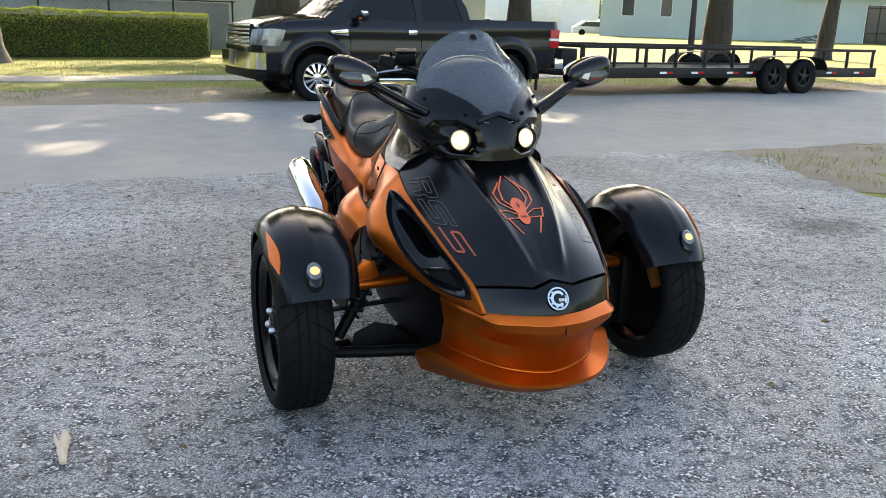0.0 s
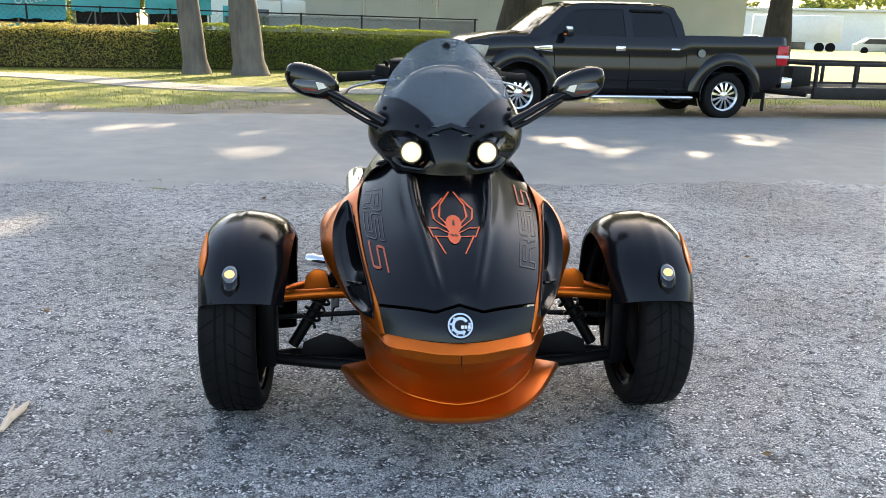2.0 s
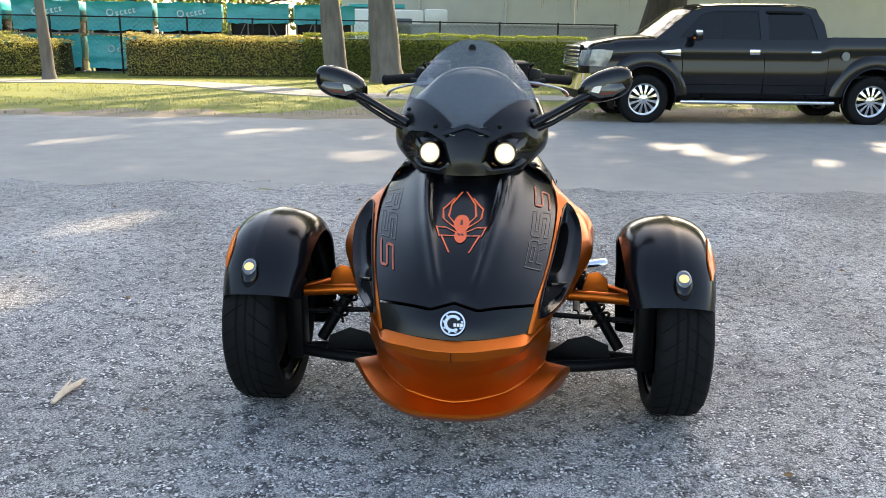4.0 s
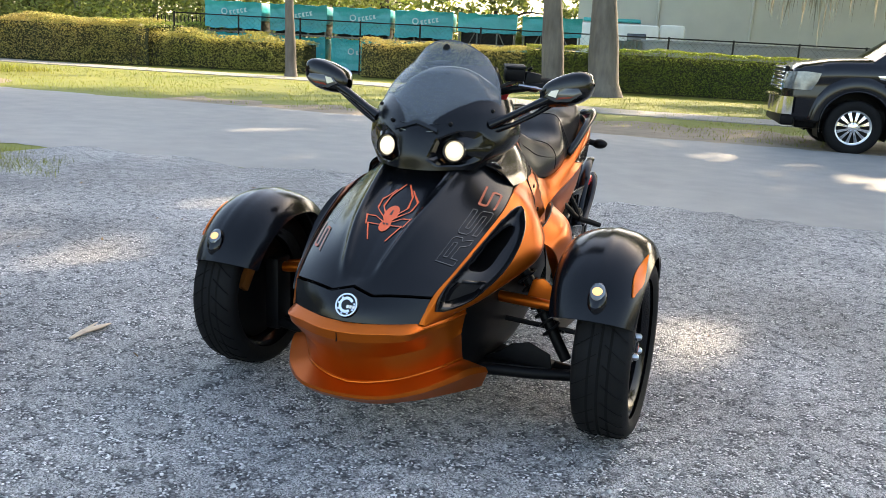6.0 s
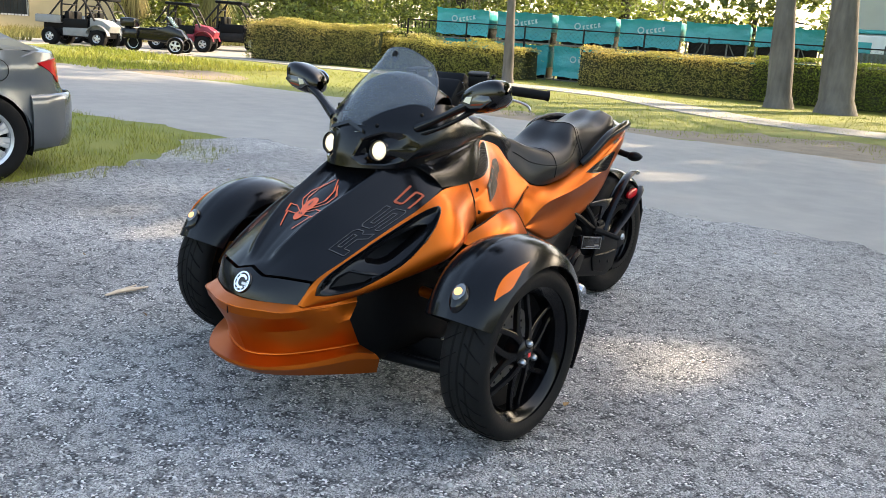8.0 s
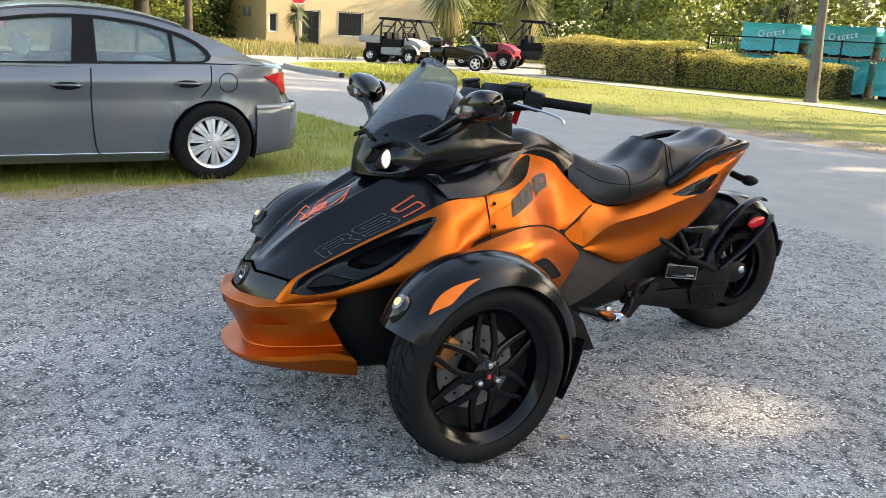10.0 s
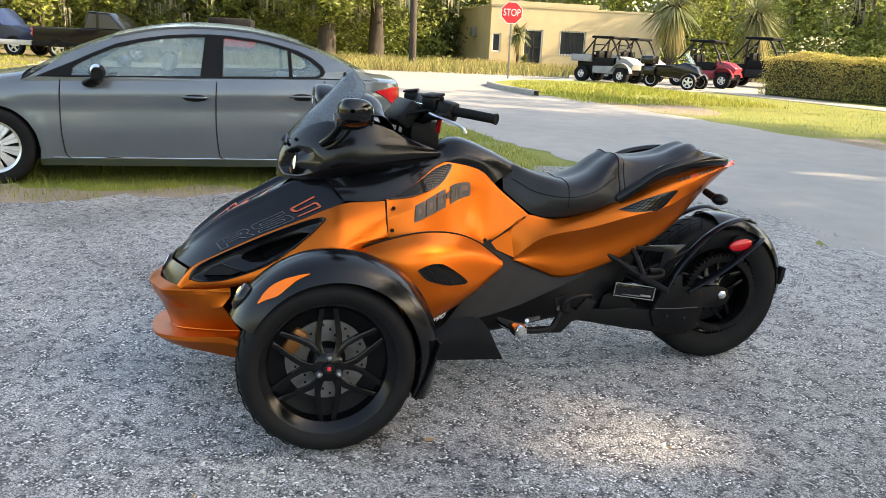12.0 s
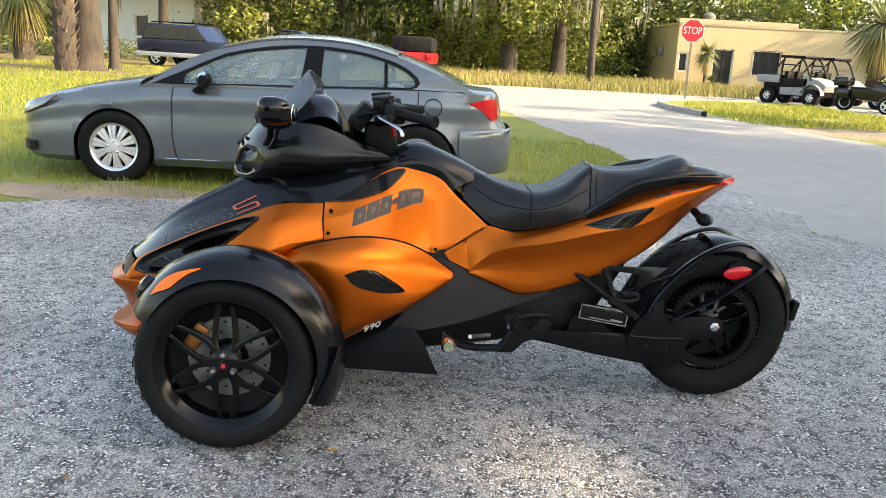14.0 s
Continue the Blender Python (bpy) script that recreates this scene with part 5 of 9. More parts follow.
    for u in np.linspace(0, 1, 8):
        q = math.sin(math.pi * (0.12 + 0.76 * u)) ** 0.5
        rows.append([(0.485 + 0.062 * q * math.cos(a) + 0.02 * (1 - u), side * (0.83 + 0.20 * u), 0.935 + 0.068 * q * math.sin(a) - 0.01 * math.cos(a)) for a in np.linspace(0, math.tau, 17)[:-1]])
    rings_part("housing", [[np.array(p) for p in r] for r in rows], M_TRIM, mir)
    cap = [[(0.492 + 0.062 * q * math.cos(a) + 0.02 * (1 - u), side * (0.83 + 0.20 * u), 0.940 + 0.068 * q * math.sin(a)) for a in np.linspace(radians(-12), radians(165), 12)] for u in np.linspace(0.03, 0.97, 8) for q in (math.sin(math.pi * (0.12 + 0.76 * u)) ** 0.5 * 1.03,)]
    part("mirror_cap", sheet(bmesh.new(), np.array(cap), 0.004), M_CHROME, mir, "chrome mirror cap")
    # tail lamp and head lamp wrap the corners
    tl = [[(-1.77, 0.748, 0.852), (-1.78, 0.745, 0.846), (-1.79, 0.742, 0.838)], [(-1.87, 0.705, 0.870), (-1.885, 0.698, 0.82), (-1.90, 0.690, 0.775)], [(-1.98, 0.640, 0.884), (-2.00, 0.622, 0.80), (-2.02, 0.606, 0.70)], [(-2.07, 0.54, 0.88), (-2.09, 0.52, 0.80), (-2.10, 0.50, 0.715)], [(-2.14, 0.39, 0.865), (-2.15, 0.37, 0.80), (-2.155, 0.36, 0.74)]]
    part("tail_lamp", sheet(bmesh.new(), patch([[(tuck(x, z), side * (y + 0.006), z) for x, y, z in r] for r in tl], 14, 10), 0.02, side > 0), M_TAIL, sedan, "red tail lamp")
    hl = [[(1.80, 0.772, 0.728), (1.86, 0.774, 0.690), (1.92, 0.760, 0.655)], [(1.95, 0.728, 0.704), (1.99, 0.734, 0.660), (2.02, 0.728, 0.610)], [(2.09, 0.655, 0.655), (2.12, 0.652, 0.610), (2.14, 0.638, 0.565)], [(2.185, 0.52, 0.605), (2.20, 0.52, 0.575), (2.20, 0.52, 0.54)]]
    hd = part("headlamp", sheet(bmesh.new(), patch([[(x, side * (y + 0.008), z) for x, y, z in r] for r in hl], 10, 8), 0.02, side > 0), M_CARLAMP, sedan, "clear headlamp with amber corner")
    part("amber_corner", sheet(bmesh.new(), patch([[(x, side * (y + 0.0105), z) for x, y, z in r[:2]] for r in hl[:2]], 4, 4), 0.004, side > 0), M_AMBER, hd)
    for cx, cz in ARCH:
        car_wheel(sedan, (cx, side * 0.735, 0.316), 0.320, 0.098, 0.212, side, "cover", "black tyre with a silver plastic wheel cover")
        well = part("wheel_well", lathebm([(side * 0.80, 0.362), (side * 0.45, 0.365), (side * 0.45, 0.0001)], 32, "y", (cx, 0, cz), a0=radians(-20), a1=radians(200)), M_TRIM, sedan)
    bm = bmesh.new()
    pts = [(-1.45 + 0.075 * math.cos(a), side * (flank_y(-1.45, 0.80) + 0.002), 0.800 + 0.075 * math.sin(a)) for a in np.linspace(0, math.tau, 33)]
    seam(sedan, pts, M_TRIM, 0.0035, "fuel_door_gap") if side > 0 else None
ROOF = [[(x, w * u, z + 0.036 * (1 - u * u)) for u in np.linspace(-1, 1, 9)] for x, z in ((0.40, 1.210), (0.10, 1.280), (-0.22, 1.314), (-0.59, 1.308), (-0.89, 1.266), (-1.12, 1.208)) for w in (sy(z) + 0.006,)]
part("roof", sheet(bmesh.new(), patch(ROOF, 28, 24), 0.015), M_SEDAN, sedan)
WS = [[(x + 0.05 * (1 - u * u), w * u, z + c * (1 - u * u)) for u in np.linspace(-1, 1, 7)] for x, z, w, c in ((1.09, 0.862, 0.785, 0.05), (0.76, 1.054, 0.722, 0.045), (0.40, 1.208, 0.635, 0.036))]
part("windscreen", sheet(bmesh.new(), patch(WS, 12, 20)), M_CARGLASS, sedan)
RS = [[(x - 0.03 * (1 - u * u), w * u, z + c * (1 - u * u)) for u in np.linspace(-1, 1, 7)] for x, z, w, c in ((-1.11, 1.207, 0.640, 0.036), (-1.45, 1.084, 0.690, 0.045), (-1.74, 0.962, 0.700, 0.03))]
part("rear_window", sheet(bmesh.new(), patch(RS, 12, 20)), M_CARGLASS, sedan)
RB = [(-1.69, 0.786), (-1.84, 0.752), (-1.98, 0.684), (-2.09, 0.57), (-2.17, 0.37), (-2.19, 0.0)]
rows = []
for z, k in ((0.225, 0.94), (0.30, 0.985), (0.42, 1.0), (0.54, 1.0), (0.60, 0.985), (0.615, 0.955)):
    half = [(-1.70 + (x + 1.70) * (1.0 if k > 0.99 else 0.9 + 0.1 * k) - (1.0 - k) * 0.3 * (x + 1.70), y * k, z) for x, y in RB]
    rows.append(half + [(x, -y, q) for x, y, q in half[-2::-1]])
part("rear_bumper", sheet(bmesh.new(), patch(rows, 14, 44), 0.01), M_SEDAN, sedan, "dark grey rear bumper with a shoulder")
for x, y in ((0.25, 0.36), (0.25, -0.36)):
    st_ = part("seat", boxbm(-0.1, 0.1, -0.24, 0.24, 0.25, 0.93, 0.06, m=pose(x, y, 0, 0, -14, 0)), M_CLOTH, sedan)
    part("headrest", boxbm(-0.05, 0.05, -0.13, 0.13, 0.97, 1.13, 0.05, m=pose(x, y, 0, 0, -14, 0)), M_CLOTH, st_)
part("rear_seat", boxbm(-1.15, -0.95, -0.65, 0.65, 0.35, 0.93, 0.06), M_CLOTH, sedan)
part("dashboard", boxbm(0.70, 1.10, -0.68, 0.68, 0.60, 0.84, 0.05), M_TRIM, sedan)
part("floor_pan", boxbm(-1.9, 1.9, -0.62, 0.62, 0.20, 0.30), M_TRIM, sedan)
part("steering_wheel", lathebm([(0.0, 0.17), (0.012, 0.18), (0.0, 0.19), (-0.012, 0.18), (0.0, 0.17)], 28, "x", (0.60, 0.36, 0.90)), M_TRIM, sedan)
part("lower_grille", sheet(bmesh.new(), patch([[(2.03, -0.735, z), (2.12, -0.672, z), (2.205, -0.5, z), (2.21, 0, z), (2.205, 0.5, z), (2.12, 0.672, z), (2.03, 0.735, z)] for z in (0.245, 0.29, 0.33)], 5, 30), 0.01), M_TRIM, sedan, "black lower air intake")
part("trim_grille", boxbm(2.10, 2.19, -0.42, 0.42, 0.36, 0.44, 0.02), M_TRIM, sedan)

# the black pickup on the verge
truck = thing("pickup_truck", "glossy black crew-cab pickup truck with chrome wheels", "pickup truck", pose(3.42, 11.48, -0.03, 0, 0, 188))
XT = np.concatenate([np.linspace(-2.80, -2.72, 4), np.linspace(-2.68, 2.62, 110), np.linspace(2.66, 2.80, 6)])
TW = lerp_curve([(-2.80, 0.87), (-2.72, 0.905), (-1.0, 0.92), (1.8, 0.92), (2.4, 0.89), (2.62, 0.86), (2.72, 0.80), (2.80, 0.70)])
TB = lerp_curve([(-2.80, 0.56), (-2.6, 0.48), (-1.0, 0.40), (2.2, 0.40), (2.6, 0.42), (2.8, 0.48)])
TE = lerp_curve([(-2.80, 1.305), (-2.72, 1.315), (-1.04, 1.302), (-0.96, 1.235), (1.4, 1.225), (1.9, 1.205), (2.5, 1.150), (2.66, 1.09), (2.8, 0.88)])
TM = lerp_curve([(-2.80, 1.306), (-2.72, 1.316), (-1.04, 1.303), (-0.96, 1.24), (1.4, 1.315), (1.6, 1.315), (2.0, 1.290), (2.55, 1.205), (2.66, 1.15), (2.8, 0.92)])
TARCH = [(1.70, 0.40), (-1.76, 0.40)]
lower_body(truck, XT, TW, TB, TE, TM, TARCH, 0.455, M_TRUCK, "glossy black body", 1.40, -2.70, 0.03)


def ty(z):
    return 0.870 - 0.34 * max(0, z - 1.20)


TOUT = [(1.62, 1.20), (1.46, 1.33), (1.03, 1.655), (0.78, 1.722), (-0.60, 1.742), (-0.84, 1.700), (-0.97, 1.50), (-1.03, 1.20)]
TH = [[(1.24, 1.262), (0.89, 1.600), (0.70, 1.652), (0.02, 1.662), (-0.01, 1.252)], [(-0.13, 1.252), (-0.12, 1.662), (-0.66, 1.657), (-0.77, 1.61), (-0.87, 1.266)]]
for side in (1, -1):
    part("cab_side", flat_holes(TOUT, TH, ty, side), M_TRUCK, truck, smooth=False)
    for h in TH:
        pane(truck, [(x * 1.0, z) for x, z in h], ty, side, M_TRUCKGLASS, -0.010)
    part("drip_visor", prismbm([(-0.10, 1.640), (-0.66, 1.640), (-0.66, 1.667), (-0.10, 1.674)], "y", side * (ty(1.64) + 0.004), side * (ty(1.64) + 0.022)), M_TRIM, truck)
    for x in (1.16, -0.07, -1.03):
        seam(truck, [(x, side * (TW(x) * 0.95), 1.20), (x, side * TW(x) * 0.986, 1.0), (x - 0.005, side * (TW(x) + 0.001), 0.70), (x - 0.01, side * TW(x) * 0.99, 0.50), (x - 0.012, side * TW(x) * 0.965, 0.43)], M_TRIM, 0.006)
    seam(truck, [(x, side * TW(x) * 0.985, 0.60) for x in np.linspace(1.2, -1.2, 20)], M_TRIM, 0.006)
    part("door_handle", boxbm(0.02, 0.18, side * 0.905, side * 0.945, 1.035, 1.115, 0.012), M_CHROME, truck, "wide chrome door handle")
    part("door_handle", boxbm(-0.90, -0.75, side * 0.905, side * 0.935, 1.065, 1.10, 0.010), M_CHROME, truck)
    part("fender_badge", prismbm([(1.20, 1.005), (1.47, 1.03), (1.50, 1.075), (1.21, 1.105)], "y", side * 0.912, side * 0.930, 0.003), M_CHROME, truck, "chrome fender vent")
    for z in (1.032, 1.058):
        part("badge_slot", boxbm(1.225, 1.42, side * 0.929, side * 0.934, z, z + 0.010), M_TRIM, truck)
    part("step_bar", tubebm([(1.15, side * 0.94, 0.345), (1.10, side * 0.965, 0.345), (-1.10, side * 0.965, 0.345), (-1.15, side * 0.94, 0.345)], 0.038, 12, flat=0.8), M_CHROME, truck, "chrome step bar")
    for x in (0.8, -0.8):
        part("step_bracket", tubebm([(x, side * 0.70, 0.42), (x, side * 0.95, 0.345)], 0.02, 6), M_TRIM, truck)
    mir = part("wing_mirror", tubebm([(1.02, side * 0.86, 1.28), (1.02, side * 0.98, 1.29)], 0.03, 8), M_TRIM, truck, "wing mirror with a chrome cap")
    part("housing", boxbm(0.95, 1.06, side * 0.96, side * 1.14, 1.23, 1.38, 0.03), M_TRUCK, mir)
    part("chrome_cap", boxbm(0.965, 1.068, side * 0.955, side * 1.145, 1.315, 1.388, 0.025), M_CHROME, mir)
    part("mirror_signal", boxbm(1.055, 1.065, side * 0.99, side * 1.10, 1.255, 1.285, 0.004), M_AMBER, mir)
    lampg = [[(2.24, 0.912, 1.070), (2.29, 0.912, 0.95), (2.37, 0.906, 0.845)], [(2.45, 0.890, 1.085), (2.48, 0.892, 0.945), (2.52, 0.888, 0.84)], [(2.67, 0.81, 1.075), (2.71, 0.80, 0.94), (2.74, 0.78, 0.845)], [(2.75, 0.62, 1.06), (2.79, 0.62, 0.93), (2.80, 0.62, 0.845)]]
    hd = part("headlamp", sheet(bmesh.new(), patch([[(x, side * (y + 0.012), z) for x, y, z in r] for r in lampg], 10, 8), 0.02, side > 0), M_CARLAMP, truck, "large clear headlamp")
    part("amber_corner", sheet(bmesh.new(), patch([[(x + 0.006, side * (y + 0.018), z) for x, y, z in r[:2]] for r in lampg[:2]], 4, 4), 0.004, side > 0), M_TAIL, hd, "orange-red side marker")
    tg = part("tail_lamp", boxbm(-2.82, -2.62, side * 0.86, side * 0.918, 0.87, 1.18, 0.02), M_TAIL, truck, "red tail lamp with a white band")
    part("reverse_band", boxbm(-2.825, -2.615, side * 0.865, side * 0.922, 0.985, 1.03, 0.004), M_WHITE, tg)
    for cx, cz in TARCH:
        car_wheel(truck, (cx, side * 0.80, 0.37), 0.37, 0.125, 0.235, side, "chrome", "black truck tyre on a chrome wheel")
        part("wheel_well", lathebm([(side * 0.86, 0.47), (side * 0.42, 0.47), (side * 0.42, 0.0001)], 32, "y", (cx, 0, cz), a0=radians(-25), a1=radians(205)), M_TRIM, truck)
        fl = [[(cx + q * math.cos(a), side * (y - 0.02 * abs(math.cos(a)) ** 3), cz + q * math.sin(a)) for q, y in ((0.455, 0.930), (0.47, 0.948), (0.54, 0.950), (0.60, 0.937), (0.645, 0.905))] for a in np.linspace(radians(4), radians(176), 26)]
        part("arch_flare", sheet(bmesh.new(), patch(fl, 40, 12), 0.01, side > 0), M_TRUCK, truck, "raised black wheel-arch flare")
        part("arch_lip", tubebm([(cx + 0.458 * math.cos(a), side * 0.948, cz + 0.458 * math.sin(a)) for a in np.linspace(radians(-14), radians(194), 30)], 0.018, 6, flat=0.6), M_TRUCK, truck)
    part("fuel_cap", lathebm([(side * 0.918, 0.065), (side * 0.930, 0.062), (side * 0.932, 0.0001)], 24, "y", (-1.28, 0, 1.03)), M_GALV, truck, "round dull metal fuel cap cover") if side > 0 else None
part("cab_roof", sheet(bmesh.new(), patch([[(x, y, z + 0.045 * (1 - (y / 0.72) ** 2)) for y in np.linspace(-0.70, 0.70, 9)] for x, z in ((1.03, 1.655), (0.78, 1.720), (0.1, 1.740), (-0.60, 1.738), (-0.85, 1.695))], 16, 18), 0.015), M_TRUCK, truck)
part("windscreen", sheet(bmesh.new(), patch([[(x, y, z + 0.05 * (1 - (y / 0.8) ** 2)) for y in np.linspace(-w, w, 7)] for x, z, w in ((1.61, 1.22, 0.84), (1.32, 1.44, 0.78), (1.03, 1.652, 0.70))], 10, 16)), M_TRUCKGLASS, truck)
part("rear_window", sheet(bmesh.new(), patch([[(x, y, z) for y in np.linspace(-w, w, 5)] for x, z, w in ((-0.85, 1.695, 0.70), (-1.03, 1.24, 0.84))], 4, 8), 0.01), M_TRUCKGLASS, truck)
grl = part("grille", boxbm(2.70, 2.79, -0.58, 0.58, 0.80, 1.15, 0.03), M_TRIM, truck, "chrome barred grille")
for z in np.linspace(0.83, 1.12, 6):
    part("grille_bar", boxbm(2.77, 2.825, -0.57, 0.57, z - 0.014, z + 0.014, 0.006), M_CHROME, grl)
bmp = part("front_bumper", sheet(bmesh.new(), patch([[(2.62, -0.93, z), (2.80, -0.80, z), (2.89, -0.4, z), (2.91, 0, z), (2.89, 0.4, z), (2.80, 0.80, z), (2.62, 0.93, z)] for z in (0.50, 0.58, 0.70, 0.74)], 8, 30), 0.05), M_CHROME, truck, "chrome front bumper")
part("lower_valance", boxbm(2.55, 2.80, -0.82, 0.82, 0.34, 0.50, 0.04), M_TRIM, truck)
part("rear_bumper", boxbm(-2.97, -2.77, -0.88, 0.88, 0.50, 0.68, 0.03), M_CHROME, truck, "chrome rear bumper")
part("bed_floor", boxbm(-2.70, -1.05, -0.80, 0.80, 0.70, 0.74), M_TRIM, truck)
part("tailgate", boxbm(-2.79, -2.73, -0.78, 0.78, 0.70, 1.29, 0.01), M_TRUCK, truck)
part("tow_hitch", boxbm(-3.10, -2.80, -0.04, 0.04, 0.40, 0.47, 0.01), M_DARKMETAL, truck)
part("chassis", boxbm(-2.7, 2.5, -0.55, 0.55, 0.30, 0.62, 0.03), M_TRIM, truck)
part("cab_seats", boxbm(-0.6, 0.6, -0.66, 0.66, 0.8, 1.28, 0.1), M_TRIM, truck)

# the pickup has a blunt, short nose ahead of its front wheels
for ob in truck.children_recursive:
    for v in ob.data.vertices:
        if v.co.x > 2.1:
            v.co.x = 2.1 + (v.co.x - 2.1) * 0.78

# the flat trailer hitched behind it
trailer = thing("flat_trailer", "black steel tandem-axle utility trailer with side rails", "trailer", pose(6.75, 12.05, -0.03, 0, 0, 6.5))
part("deck", boxbm(0, 8.2, -1.0, 1.0, 0.42, 0.50, 0.01), M_BARK, trailer, "weathered plank deck")
for y in (-1.0, 1.0):
    part("side_beam", boxbm(0, 8.2, y - 0.04, y + 0.04, 0.34, 0.54, 0.01), M_DARKMETAL, trailer)
    part("top_rail", boxbm(0, 8.1, y - 0.03, y + 0.03, 0.88, 0.94, 0.008), M_DARKMETAL, trailer)
    for x in (0.03, 0.75, 1.5, 2.25, 3.0, 3.75, 6.45, 7.2, 8.05):
        part("rail_post", boxbm(x - 0.025, x + 0.025, y - 0.025, y + 0.025, 0.54, 0.88, 0.004), M_DARKMETAL, trailer)
    for k, x in enumerate((2.0, 2.8, 3.75, 4.3, 6.7, 7.6)):
        part("reflector", boxbm(x, x + 0.16, y - 0.046 if y < 0 else y + 0.040, y - 0.040 if y < 0 else y + 0.046, 0.42, 0.46), M_TAIL, trailer)
        part("reflector", boxbm(x - 0.16, x, y - 0.046 if y < 0 else y + 0.040, y - 0.040 if y < 0 else y + 0.046, 0.42, 0.46), M_WHITE, trailer)
    rows = []
    for x, z in ((4.15, 0.50), (4.25, 0.66), (4.45, 0.76), (4.9, 0.79), (5.4, 0.79), (5.9, 0.76), (6.1, 0.66), (6.2, 0.50)):
        rows.append([(x, y + (0.04 if y > 0 else -0.34) + 0.30 * t, z) for t in np.linspace(0, 1, 4)])
    part("mudguard", sheet(bmesh.new(), patch(rows, 26, 5), 0.008), M_DARKMETAL, trailer, "rounded black tandem mudguard")
    for x in (4.72, 5.60):
        car_wheel(trailer, (x, y + (0.17 if y > 0 else -0.17), 0.37), 0.36, 0.10, 0.20, 1 if y > 0 else -1, "dark", "black trailer tyre")
for sy_ in (-1, 1):
    part("drawbar", tubebm([(0.05, sy_ * 0.75, 0.40), (-0.42, 0.06 * sy_, 0.42)], 0.045, 8), M_DARKMETAL, trailer)
part("coupler", boxbm(-0.56, -0.38, -0.06, 0.06, 0.40, 0.50, 0.02), M_GALV, trailer)
part("jack", tubebm([(-0.28, 0, 0.05), (-0.28, 0, 0.85)], 0.03, 8), M_DARKMETAL, trailer)
part("tool_chest", boxbm(-0.02, 0.35, -0.4, 0.4, 0.52, 0.85, 0.02), M_DARKMETAL, trailer)
part("end_rail", boxbm(-0.03, 0.03, -1.0, 1.0, 0.88, 0.94, 0.008), M_DARKMETAL, trailer)
part("cross_axle", tubebm([(4.72, -1.1, 0.37), (4.72, 1.1, 0.37)], 0.04, 8), M_DARKMETAL, trailer)
part("cross_axle", tubebm([(5.60, -1.1, 0.37), (5.60, 1.1, 0.37)], 0.04, 8), M_DARKMETAL, trailer)


